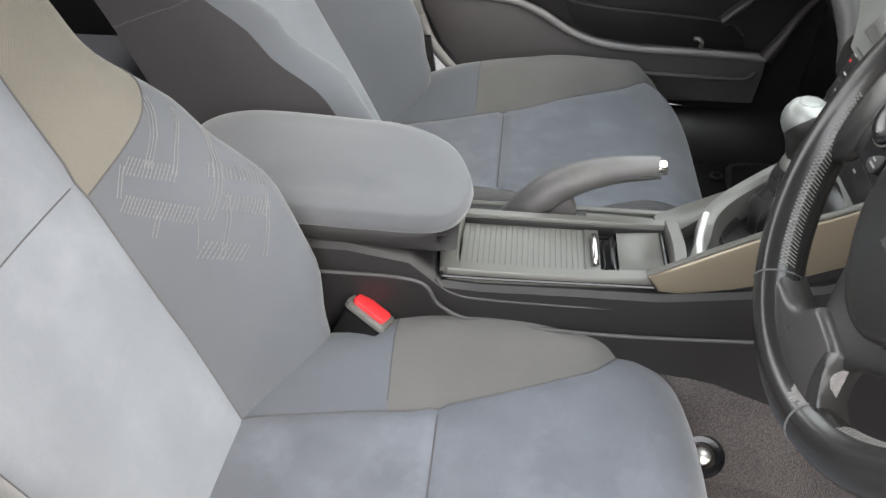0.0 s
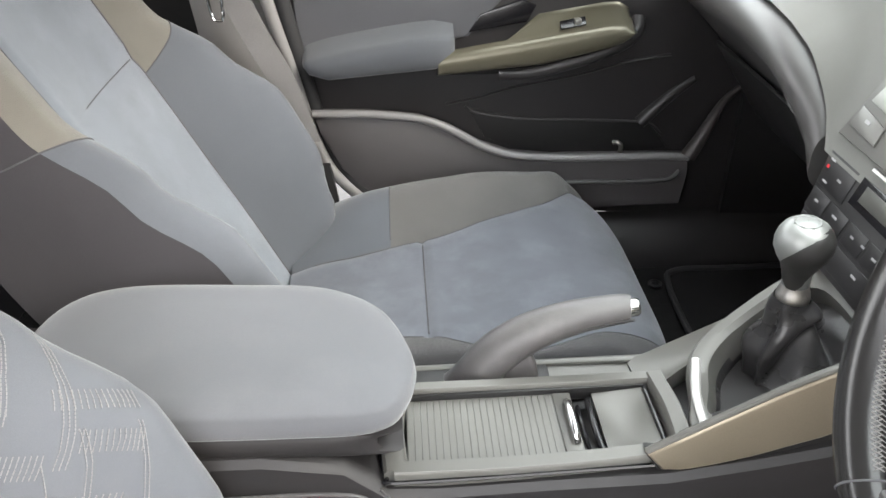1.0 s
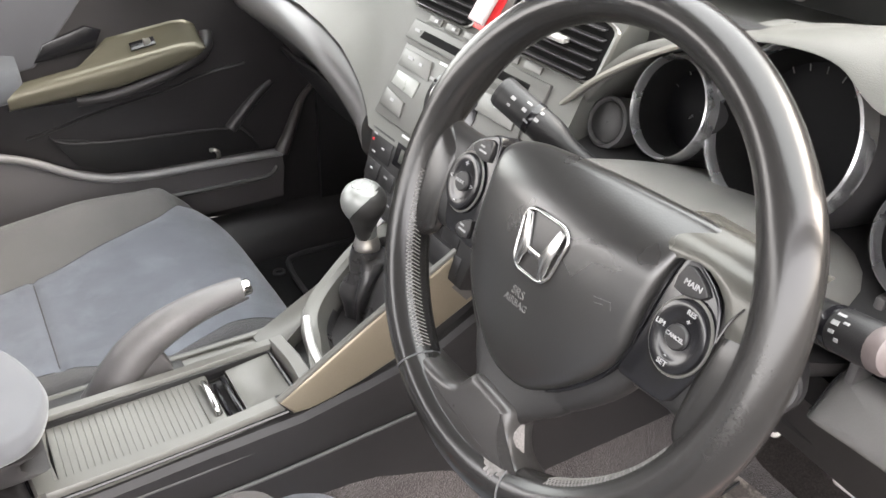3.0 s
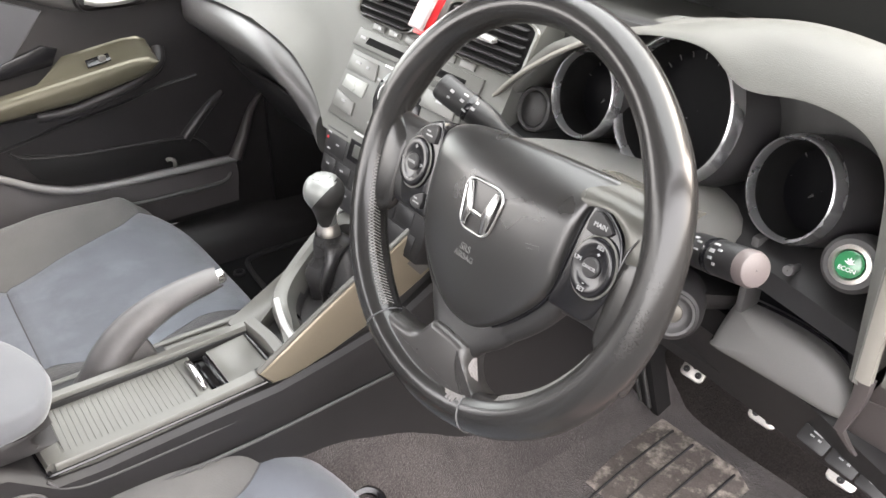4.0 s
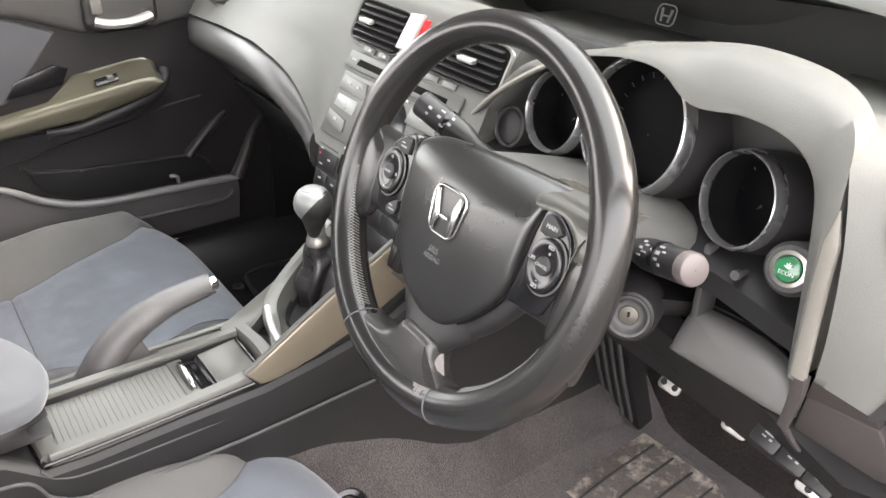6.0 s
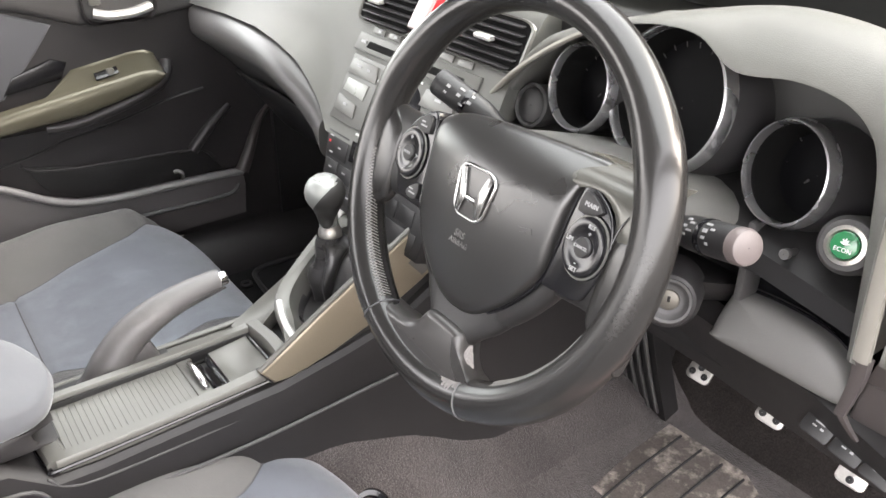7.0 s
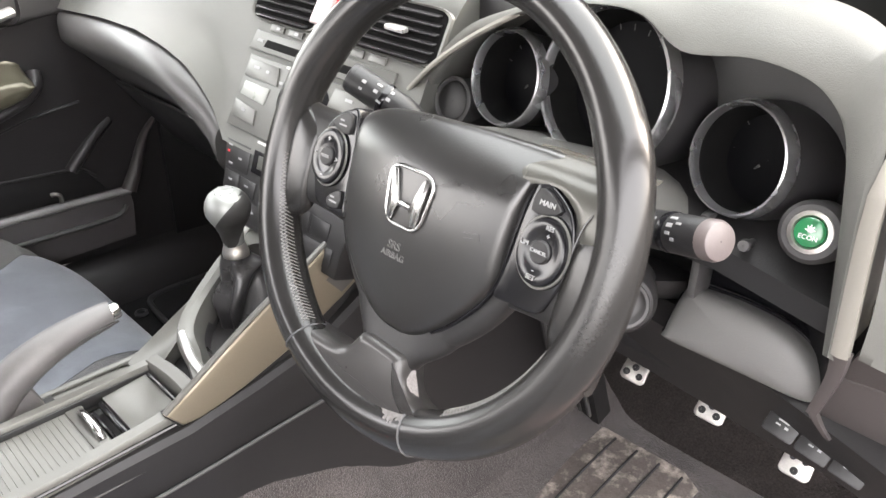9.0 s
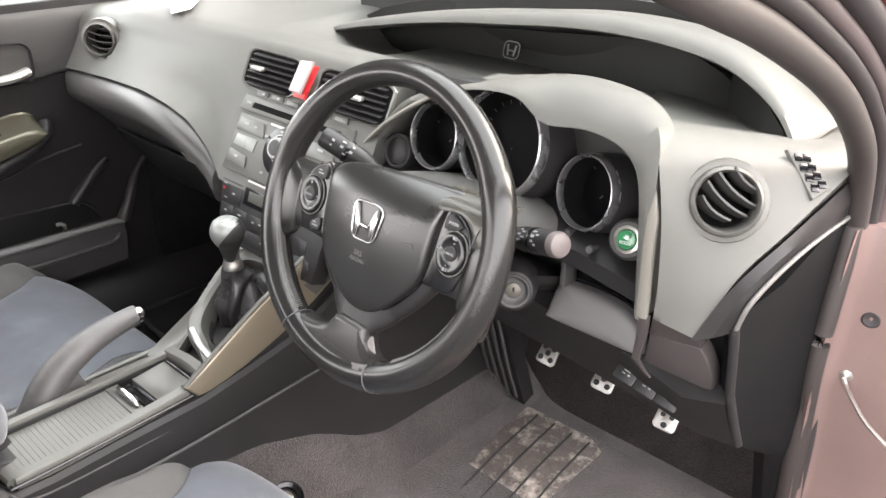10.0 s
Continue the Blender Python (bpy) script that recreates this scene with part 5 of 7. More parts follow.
# ---- front seats ----
def seat_cushion(parent, x0, y0, zt, cross_at=-0.302, split_at=-0.355, inner=FABRIC_BEIGE, near=1.0, rear=1.0):
    """Cushion with raised sides; x0: the front edge, y0: the middle, zt: the height of the flat."""
    rows = []
    seam = [(-0.56, 0.092), (-0.46, 0.097), (-0.33, 0.108), (-0.28, 0.124), (-0.20, 0.150), (-0.13, 0.178), (-0.06, 0.232), (-0.02, 0.236), (0.0, 0.236)]
    length = crom([(-0.56, 0, -0.03), (-0.50, 0, -0.012), (-0.40, 0, 0.0), (-0.34, 0, 0.003), (-0.29, 0, 0.004), (-0.18, 0, 0.012), (-0.10, 0, 0.010), (-0.05, 0, -0.004), (-0.02, 0, -0.026), (-0.003, 0, -0.06), (0.0, 0, -0.10), (-0.012, 0, -0.16)], 6)
    for i, p in enumerate(length):
        x = p.x
        fall = max(0.0, -0.004 - p.z) if i > 36 else 0.0
        front = interp(x, [(-0.16, 0.0), (-0.01, 1.0)]) if i <= 58 else 1.0
        half = 0.258 - 0.012 * interp(x, [(-0.5, 1), (-0.35, 0)])
        half_far = half - interp(x, [(-0.53, 0.062), (-0.42, 0.036), (-0.30, 0.0)]) * (1.0 if near == 1.0 else 0.0)
        s_far = min(lerp(x, seam), half_far - 0.02) * lerp(x, [(-0.46, rear), (-0.25, 1.0)])
        s_near = min(lerp(x, seam) * near, half - (0.03 if near == 1.0 else lerp(x, [(-0.26, 0.03), (-0.12, 0.080)])))
        rise = interp(x, [(-0.55, 0.020), (-0.42, 0.040), (-0.28, 0.048), (-0.12, 0.030), (-0.03, 0.010), (0.0, 0.004)])
        row = []
        def column(y, sgn):
            a = abs(y)
            s = s_far if sgn > 0 else s_near
            reach = half_far if sgn > 0 else half
            if a <= s:
                z = -0.006 * math.cos(a / s * math.pi / 2) - 0.0035 * math.exp(-((s - a) / 0.006) ** 2)
                back = 0.0
            else:
                t = (a - s) / (reach - s)
                z = rise * (1.0 if sgn > 0 else 1.0 / near ** 2) * math.sin(min(1, t / 0.62) * math.pi / 2) ** 1.3 - 0.0035 * math.exp(-((a - s) / 0.006) ** 2)
                if t > 0.62:
                    w = (t - 0.62) / 0.38
                    z -= (rise + 0.03) * (1 - math.sqrt(max(0.0, 1 - w * w)))
            pull = 0.045 * front * (a / half) ** 4
            return Vector((x0 + x - pull, y0 + sgn * a, zt + p.z * (1 if i <= 30 else 1) + z))
        left = []
        for k in range(15):
            u = k / 14
            left.append(column(half_far - (half_far - s_far) * u, 1))
        mid_cols = [column(abs(w), 1 if w >= 0 else -1) for w in (s_far - (s_far + s_near) * k / 24 for k in range(1, 24))]
        right = []
        for k in range(15):
            u = k / 14
            right.append(column(s_near + (half - s_near) * u, -1))
        full = left + mid_cols + right
        skirt_l = [Vector((full[0].x - 0.004, full[0].y - 0.012, max(full[0].z - 0.12, 0.05))), Vector((full[0].x, full[0].y, full[0].z - 0.05))]
        skirt_r = [Vector((full[-1].x, full[-1].y, full[-1].z - 0.05)), Vector((full[-1].x - 0.004, full[-1].y + 0.012, max(full[-1].z - 0.12, 0.05)))]
        rows.append(skirt_l + full + skirt_r)
    n = len(rows[0])
    c = [0, 16, 16 + 24, n - 1]
    cross = min(range(len(length)), key=lambda k: abs(length[k].x - cross_at))
    split = min(range(len(length)), key=lambda k: abs(length[k].x - split_at))
    for j in range(16, 41):
        rows[cross][j] = rows[cross][j] + Vector((0, 0, -0.005))
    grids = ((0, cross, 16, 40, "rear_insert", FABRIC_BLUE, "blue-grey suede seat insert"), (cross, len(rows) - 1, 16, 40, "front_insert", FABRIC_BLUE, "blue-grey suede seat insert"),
             (0, split, 0, 16, "rear_bolster", FABRIC_GREY, "grey cloth side bolster"), (split, len(rows) - 1, 0, 16, "front_bolster", FABRIC_SMOKE, "smoky brown woven side bolster"),
             (0, split, 40, n - 1, "rear_bolster", FABRIC_GREY, "grey cloth side bolster"), (split, len(rows) - 1, 40, n - 1, "front_bolster", inner, "cloth side bolster"))
    for r0, r1, c0, c1, name, material, label in grids:
        part(name, loft([row[c0:c1 + 1] for row in rows[r0:r1 + 1]], False, False, False), material, parent, label, 80)
    own = tube([rows[cross][j] + Vector((0, 0, 0.0012)) for j in range(17, 40)], 0.0011, 5)
    for col in (16, 40):
        tube([rows[i][col] + Vector((0, 0, 0.0008)) for i in range(4, len(rows) - 14)], 0.0010, 5, bm=own)
    for a, b in ((2, 16), (40, n - 3)):
        tube([rows[split][j] + Vector((0, 0, 0.0003)) for j in range(a, b)], 0.0010, 5, bm=own)
    part("seams", own, SEAM, parent, "sewn seams, groove shade painted dark")
    # base under the cushion
    part("seat_base", box((x0 - 0.52, y0 - 0.22, 0.0), (x0 - 0.06, y0 + 0.22, zt - 0.045), 0.02, 3), DARK, parent, "dark seat base")
    return rows


def seat_back(parent, foot, y0, lean, tall, beige_from, bow, cross_s, pattern, slim, group_rows=34):
    """Backrest with deep side wings; foot: (x, z) where the insert meets the cushion."""
    th = radians(lean)
    U = Vector((-math.sin(th), 0, math.cos(th)))
    N = Vector((math.cos(th), 0, math.sin(th)))
    O = Vector((foot[0], y0, foot[1]))
    rows = []
    S = []
    for i in range(group_rows + 1):
        s = -0.06 + (tall + 0.06) * i / group_rows
        S.append(s)
        seam = interp(s, [(-0.06, 0.105), (0.15, 0.118), (0.35, 0.125), (0.5, 0.128), (tall, 0.115)])
        half = interp(s, [(-0.06, 0.218), (0.08, 0.242), (0.25, 0.25), (0.45, 0.242 - 0.014 * slim), (tall, 0.20 - 0.02 * slim)])
        wing = interp(s, [(-0.06, 0.055), (0.03, 0.098), (0.12, 0.122), (0.21, 0.122), (0.31, 0.084 - 0.006 * slim), (0.42, 0.048 - 0.024 * slim), (tall, 0.03 - 0.03 * slim)])
        top = interp(s, [(tall - 0.08, 0.0), (tall, 0.06)])
        pts = []
        def at(y, f):
            return O + U * s + N * (f - top) + Vector((0, y, 0))
        def form(a):
            if a <= seam:
                return -0.010 * math.cos(a / seam * math.pi / 2) - 0.0035 * math.exp(-((seam - a) / 0.006) ** 2)
            t = (a - seam) / (half - seam)
            f = wing * math.sin(min(1, t / 0.7) * math.pi / 2) ** 1.25 - 0.0035 * math.exp(-((a - seam) / 0.006) ** 2)
            if t > 0.7:
                w = (t - 0.7) / 0.3
                f -= (0.05 + wing * 0.25) * (1 - math.sqrt(max(0.0, 1 - w * w)))
            return f
        pts += [at(half - 0.016, -0.125), at(half - 0.002, -0.06 + wing * 0.2)]
        pts += [at(half - (half - seam) * k / 14, form(half - (half - seam) * k / 14)) for k in range(15)]
        pts += [at(seam - 2 * seam * k / 24, form(abs(seam - 2 * seam * k / 24))) for k in range(1, 24)]
        pts += [at(-seam - (half - seam) * k / 14, form(seam + (half - seam) * k / 14)) for k in range(15)]
        pts += [at(-half + 0.002, -0.06 + wing * 0.2), at(-half + 0.016, -0.125)]
        rows.append(pts)
    n = len(rows[0])
    cut = (beige_from + 0.06) / (tall + 0.06) * group_rows
    cross = min(range(len(S)), key=lambda k: abs(S[k] - cross_s))
    for j in range(16, 41):
        rows[cross][j] = rows[cross][j] - N * 0.003 * min(1.0, (40 - j) / 8)
    last = len(rows) - 1

    def curved(r0, r1, c0, c1, sign):
        """Rows between a curved cut and an end, so that the cloth changes along a bow."""
        out = []
        steps = 22
        for i in range(steps + 1):
            row = []
            for j in range(c0, c1 + 1):
                lift = bow * abs(j - (16 if c0 == 0 else 40)) / 16
                if sign > 0:
                    pos = r0 + lift + (r1 - r0 - lift) * i / steps
                else:
                    pos = r0 + (r1 + lift - r0) * i / steps
                k = max(0, min(last - 1, int(math.floor(pos))))
                t = pos - k
                row.append(rows[k][j] * (1 - t) + rows[k + 1][j] * t)
            out.append(row)
        return out
    for c0, c1 in ((0, 16), (40, n - 1)):
        lower, upper = curved(0, cut, c0, c1, -1), curved(cut, last, c0, c1, 1)
        lo, hi = (3, 17) if c0 == 0 else (0, len(lower[0]) - 3)
        part("lower_wing", loft([q[lo:hi] for q in lower], False, False, False), FABRIC_GREY, parent, "grey cloth side wing", 80)
        part("upper_wing", loft([q[lo:hi] for q in upper], False, False, False), FABRIC_BEIGE, parent, "taupe woven upper wing", 80)
        so, sh = (0, 4) if c0 == 0 else (len(lower[0]) - 4, len(lower[0]))
        # outer flank of the wing: its shade is put into a darker cloth colour
        part("side_panel", loft([q[so:sh] for q in lower + upper[1:]], False, False, False), FABRIC_SIDE, parent, "outer side panel, cloth darkened for shade", 80)
    part("lower_insert", loft([r[16:41] for r in rows[:cross + 1]], False, False, False), FABRIC_BLUE_LIT, parent, "blue-grey suede back insert, paled for windscreen light", 80)
    part("upper_insert", loft([r[16:41] for r in rows[cross:]], False, False, False), FABRIC_BLUE_LIT, parent, "blue-grey suede back insert, paled for windscreen light", 80)
    part("back_shell", loft([[r[0], r[0] - N * 0.012 + Vector((0, -0.02, 0)), r[-1] - N * 0.012 + Vector((0, 0.02, 0)), r[-1]] for r in rows], False, False, False), FABRIC_DARK, parent, "dark cloth back shell")
    own = tube([rows[cross][j] + N * 0.0003 for j in range(17, 34)], 0.0008, 5)
    for col in (16, 40):
        tube([rows[i][col] + N * 0.0008 for i in range(2, last)], 0.0010, 5, bm=own)
    for c0, c1 in ((0, 16), (40, n - 1)):
        edge = curved(cut, last, c0, c1, 1)[0]
        tube([p + N * 0.0006 for p in edge], 0.0010, 5, bm=own)
    part("seams", own, SEAM, parent, "sewn seams, groove shade painted dark")
    if pattern:
        def at_wing(s, y):
            """A place on the inner wing: s up the back, y out from the middle."""
            seam = interp(s, [(-0.06, 0.105), (0.15, 0.118), (0.35, 0.125), (0.5, 0.128), (tall, 0.115)])
            half = interp(s, [(-0.06, 0.20), (0.08, 0.238), (0.25, 0.25), (0.45, 0.242 - 0.014 * slim), (tall, 0.20)])
            e = (y - seam) / (half - seam)
            pos = (s + 0.06) / (tall + 0.06) * group_rows
            k = max(0, min(last - 1, int(pos)))
            t = pos - k
            c = 16 - e * 14
            j = max(0, min(15, int(c)))
            w = c - j
            a = rows[k][j] * (1 - w) + rows[k][j + 1] * w
            b = rows[k + 1][j] * (1 - w) + rows[k + 1][j + 1] * w
            du = (rows[k + 1][j] - rows[k][j]).normalized()
            dv = (rows[k][j] - rows[k][j + 1]).normalized()
            nn = dv.cross(du)
            if nn.x < 0:
                nn = -nn
            return a * (1 - t) + b * t + nn * 0.0006
        own = bmesh.new()

        def stroke(s0, y0_, s1, y1_, count):
            """Some fine parallel lines side by side."""
            for k in range(count):
                a, b = -0.0022 * k, 0.0013 * k
                dots = int(math.hypot(s1 - s0, (y1_ - y0_) * 1.4) / 0.0030)
                for q in range(dots):
                    g, h = q / dots, (q + 0.78) / dots
                    tube([at_wing(s0 + a + (s1 - s0) * g, y0_ + b + (y1_ - y0_) * g), at_wing(s0 + a + (s1 - s0) * h, y0_ + b + (y1_ - y0_) * h)], 0.00055, 4, bm=own)

        def ladder(s0, y0_, s1, y1_, count):
            """A row of short upright ticks."""
            for k in range(count):
                s, y = s0 + (s1 - s0) * k / (count - 1), y0_ + (y1_ - y0_) * k / (count - 1)
                for q in range(4):
                    g = (q - 1.5) / 1.9
                    tube([at_wing(s + 0.0055 * g, y + 0.0044 * g), at_wing(s + 0.0055 * (g - 0.44), y + 0.0044 * (g - 0.44))], 0.00055, 4, bm=own)

        stroke(0.356, 0.193, 0.300, 0.158, 3)
        stroke(0.333, 0.202, 0.281, 0.167, 2)
        stroke(0.306, 0.219, 0.230, 0.159, 3)
        stroke(0.314, 0.149, 0.288, 0.136, 2)
        stroke(0.256, 0.145, 0.238, 0.135, 2)
        stroke(0.244, 0.178, 0.185, 0.152, 2)
        stroke(0.239, 0.159, 0.205, 0.147, 1)
        stroke(0.222, 0.196, 0.165, 0.170, 2)
        ladder(0.312, 0.152, 0.282, 0.170, 14)
        ladder(0.270, 0.186, 0.233, 0.209, 15)
        ladder(0.282, 0.138, 0.239, 0.159, 20)
        ladder(0.237, 0.175, 0.209, 0.191, 12)
        ladder(0.205, 0.150, 0.180, 0.165, 10)
        part("woven_pattern", own, PATTERN, parent, "pale angular woven pattern")
    return rows


driver = thing("car_seat", (-0.3, 0.0, 0.0), "blue-grey suede and taupe cloth driver seat, worn", "car seat", "front seats")
seat_cushion(driver, -0.035, 0.02, 0.217)
seat_back(driver, (-0.553, 0.200), 0.005, 19.5, 0.62, 0.303, 4.8, 0.325, True, 1.0)
passenger = thing("car_seat", (-0.3, 0.73, 0.0), "blue-grey suede passenger seat with taupe bolsters, reclined", "car seat", "front seats")
seat_cushion(passenger, 0.054, 0.765, 0.185, -0.345, -0.40, FABRIC_MESH, 1.5, 0.62)
seat_back(passenger, (-0.515, 0.165), 0.725, 26.0, 0.62, 0.352, 2.6, 0.37, False, 0.9)

# driver belt buckle between seat and console
buckle = thing("seat_belt_buckle", (-0.44, 0.215, 0.2), "black seat belt buckle with red press button", "seat belt buckle")
mb = basis((-0.428, 0.219, 0.268), (0.83, -0.42, -0.35), (0.35, 0.2, 0.92)) @ Matrix.Scale(1.32, 4)
part("buckle_body", moved(box((-0.019, -0.075, -0.011), (0.019, 0.0, 0.011), 0.004, 3), mb), END_BLACK, buckle)
part("buckle_rim", moved(prism([(u, v, 0) for u, v in [(p[0], p[1]) for p in rounded(0.042, 0.025, 0.005, 3)]], (0, 0, 0.006), 0.001), mb @ pose(0, 0.002, 0, -90, 0, 0)), SILVER, buckle, "pale worn rim")
part("press_button", moved(prism([(u, v, 0) for u, v in rounded(0.034, 0.017, 0.004, 3)], (0, 0, 0.005), 0.0015), mb @ pose(0, 0.007, 0, -90, 0, 0)), RED, buckle, "red press button")
part("stem", tube(crom([(-0.445, 0.212, 0.20), (-0.455, 0.207, 0.17), (-0.470, 0.196, 0.10)], 4), 0.010, 8, flat=0.5), STEEL, buckle)

# passenger belt: webbing from the pillar to the floor behind the seat, and tongue
belt = thing("seat_belt", (-0.55, 1.0, 0.5), "grey seat belt webbing with metal tongue by the pillar", "seat belt")
web = crom([(-0.66, 1.035, 0.78), (-0.60, 1.03, 0.62), (-0.555, 1.022, 0.50), (-0.51, 1.01, 0.40), (-0.48, 0.995, 0.30)], 5)
part("webbing", loft([[p + Vector((-0.022, -0.004, 0)), p + Vector((0.022, 0.004, 0)), p + Vector((0.022, 0.006, 0.0)), p + Vector((-0.022, -0.002, 0))] for p in web], True), BELT, belt)
slider = part("tongue", moved(box((-0.032, -0.013, -0.006), (0.032, 0.013, 0.006), 0.005, 3), basis((-0.608, 1.018, 0.560), (0.95, 0.1, 0.27), (-0.27, 0, 0.95))), DARK, belt, "dark belt slider")
part("tongue_plate", tube(crom([(-0.608, 1.010, 0.552), (-0.604, 1.008, 0.512), (-0.594, 1.007, 0.506), (-0.587, 1.007, 0.512), (-0.586, 1.008, 0.556)], 4), 0.0026, 8), CHROME, slider, "bright metal tongue loop")
part("slider_guide", tube(crom([(-0.640, 1.020, 0.556), (-0.638, 1.020, 0.585), (-0.585, 1.022, 0.600), (-0.576, 1.020, 0.572)], 4), 0.0028, 8), STEEL, slider, "bright guide loop")
low = thing("lap_anchor", (-0.47, 0.97, 0.17), "dark plastic belt anchor cover beside the passenger seat", "belt anchor")
part("cover", solid([[(-0.475, 0.985, 0.26), (-0.445, 0.985, 0.26)], [(-0.485, 0.975, 0.20), (-0.435, 0.975, 0.20)], [(-0.48, 0.965, 0.13), (-0.43, 0.965, 0.13)]], (0.0, 0.012, 0.0)), DARK, low)
part("clip", box((-0.478, 0.955, 0.135), (-0.455, 0.963, 0.150), 0.002), CHROME, low, "bright metal clip")

# rear bench in the dark
rear = thing("rear_bench", (-1.2, 0.36, 0.0), "dark cloth rear bench seat in shadow", "car seat")
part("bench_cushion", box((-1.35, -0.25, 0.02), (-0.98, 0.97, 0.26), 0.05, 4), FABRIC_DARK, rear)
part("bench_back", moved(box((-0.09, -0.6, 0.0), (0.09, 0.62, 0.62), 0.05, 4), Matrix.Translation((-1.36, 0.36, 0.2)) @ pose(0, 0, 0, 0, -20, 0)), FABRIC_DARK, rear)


# ---- steering wheel, in its own axes: x to the driver's right, y up the wheel, z towards the driver ----
WHEEL = basis((-0.0147, -0.0223, 0.6296), (0.0, -1.0, 0.0), (0.357, 0, 0.934)) @ Matrix.Scale(0.932, 4)
wheel = thing("steering_wheel", (0, 0, 0), "black leather three-spoke steering wheel, worn and shiny", "steering wheel", turn=WHEEL)
RIM, GRIP = 0.170, 0.0160


def rim_ring(a, grow=1.0):
    """The rim's section at the angle a (degrees, 0 at the driver's right, 90 at the top)."""
    c = Vector((math.cos(radians(a)), math.sin(radians(a)), 0))
    low = math.exp(-(((a - 270 + 180) % 360 - 180) / 26) ** 2)
    thumb = math.exp(-(((a - 28 + 180) % 360 - 180) / 14) ** 2) + math.exp(-(((a - 152 + 180) % 360 - 180) / 14) ** 2)
    side = math.exp(-(((a - 222 + 180) % 360 - 180) / 34) ** 2) + math.exp(-(((a - 318 + 180) % 360 - 180) / 34) ** 2)
    r = (GRIP + 0.0020 * thumb + 0.0026 * side - 0.0012 * max(0.0, math.sin(radians(a)))) * grow
    out = []
    for k in range(20):
        t = 2 * math.pi * k / 20
        wide = r * (1.0 + 0.08 * low)
        out.append(c * (RIM + wide * math.cos(t)) + Vector((-0.002, 0, 1.08 * r * math.sin(t))))
    return out


n = 120
part("rim", loft([rim_ring(360 * k / n) for k in range(n)], True, True, False), LEATHER, wheel, "shiny black leather rim")
for a in (289, 240):
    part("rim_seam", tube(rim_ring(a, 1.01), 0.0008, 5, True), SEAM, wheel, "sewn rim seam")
# cross stitching on the inner side of the rim
for a0, a1 in ((182, 238), (302, 340)):
    own = bmesh.new()
    steps = int((a1 - a0) / 1.15)
    for k in range(steps):
        a = a0 + (a1 - a0) * k / steps
        p = rim_ring(a, 1.012)
        q = rim_ring(a + 1.15, 1.012)
        tube([p[8], q[9]], 0.0005, 4, bm=own)
        tube([q[8], p[9]], 0.0005, 4, bm=own)
        tube([p[9], q[10]], 0.0005, 4, bm=own)
    part("stitching", own, THREAD, wheel, "grey cross stitching")
# loose worn thread at the lower seam
thread = [rim_ring(289, 1.03)[k] for k in (9, 8, 7, 6, 5, 4, 3, 2, 1)]
part("loose_thread", tube(crom(thread + [rim_ring(289.5, 1.02)[0], rim_ring(290.5, 1.03)[19] + Vector((0.001, -0.002, 0.002))], 3), 0.0004, 5), THREAD, wheel)
rng = random.Random(7)


def frayed(place, rows_n, cols_n, name):
    """A torn, rough skin over a grid of places given by two shares."""
    rows = []
    for i in range(rows_n):
        row = []
        for j in range(cols_n):
            u, v = i / (rows_n - 1) * 2 - 1, j / (cols_n - 1) * 2 - 1
            high = 1.0 - 1.1 * (u * u + v * v) + rng.uniform(-0.5, 0.3)
            row.append(place(u, v, 0.0016 * max(-1.2, min(0.8, high))))
        rows.append(row)
    return part(name, loft(rows, False, False, False), LEATHER_WORN, wheel, "frayed pale leather patch", 60)


def rim_place(u, v, high):
    ring = rim_ring(285 + 5.5 * u, 1.0 + high * 9)
    k = 8.6 + 2.4 * v
    return ring[int(k)].lerp(ring[int(k) + 1], k - int(k))


def root_place(u, v, high):
    c = Vector((0.0345, -0.1305, 0.0015)) + Vector((0.0095, -0.0165, 0.0)) * u
    return c + Vector((0.0030, 0.0015, -0.0075)) * v + Vector((0.55, 0.2, 0.75)) * high


frayed(rim_place, 17, 13, "worn_patch")
frayed(root_place, 17, 9, "worn_patch")

# spokes and hub carrier: one moulded frame with a hole on each side of the lower spoke
SPOKE_DARK = surface("spoke_plastic", (0.014, 0.0136, 0.0135), 0.40, 0, 0.15, 10, 0.06, 1200, 0.2, 1000, 0.3, (0.020, 0.0192, 0.019), 0.45)
BAG_SIDE = [(0.0840, 0.0200), (0.0825, -0.004), (0.0805, -0.0270), (0.0705, -0.0480), (0.0500, -0.0720), (0.0270, -0.0910), (0.012, -0.0975), (0.0, -0.0985)]
BAG_TOP = [(0.0, 0.0660), (0.032, 0.0675), (0.060, 0.0680), (0.082, 0.0680), (0.0960, 0.0672), (0.1005, 0.0650), (0.0970, 0.0595), (0.0905, 0.0515), (0.0865, 0.0430)]
BAG_TOP_FAR = [(-0.0865, 0.0400), (-0.0850, 0.0480), (-0.0770, 0.0545), (-0.058, 0.0605), (-0.030, 0.0640)]
BAG = BAG_TOP + BAG_SIDE + [(-x, y) for x, y in reversed(BAG_SIDE[:-1])] + BAG_TOP_FAR
HUB_X = 0.006


def swept(stations, n=28, power=0.6):
    """A rounded bar through stations of (centre, half width vector, half thickness)."""
    rings = []
    for c, w, t in stations:
        c, w = Vector(c), Vector(w)
        ring = []
        for k in range(n):
            a = 2 * math.pi * k / n
            p, q = math.cos(a), math.sin(a)
            ring.append(c + w * math.copysign(abs(p) ** power, p) + Vector((0, 0, t * math.copysign(abs(q) ** 0.75, q))))
        rings.append(ring)
    cols = [crom([ring[k] for ring in rings], 4) for k in range(n)]
    return loft([[cols[k][i] for k in range(n)] for i in range(len(cols[0]))], True, False, True)


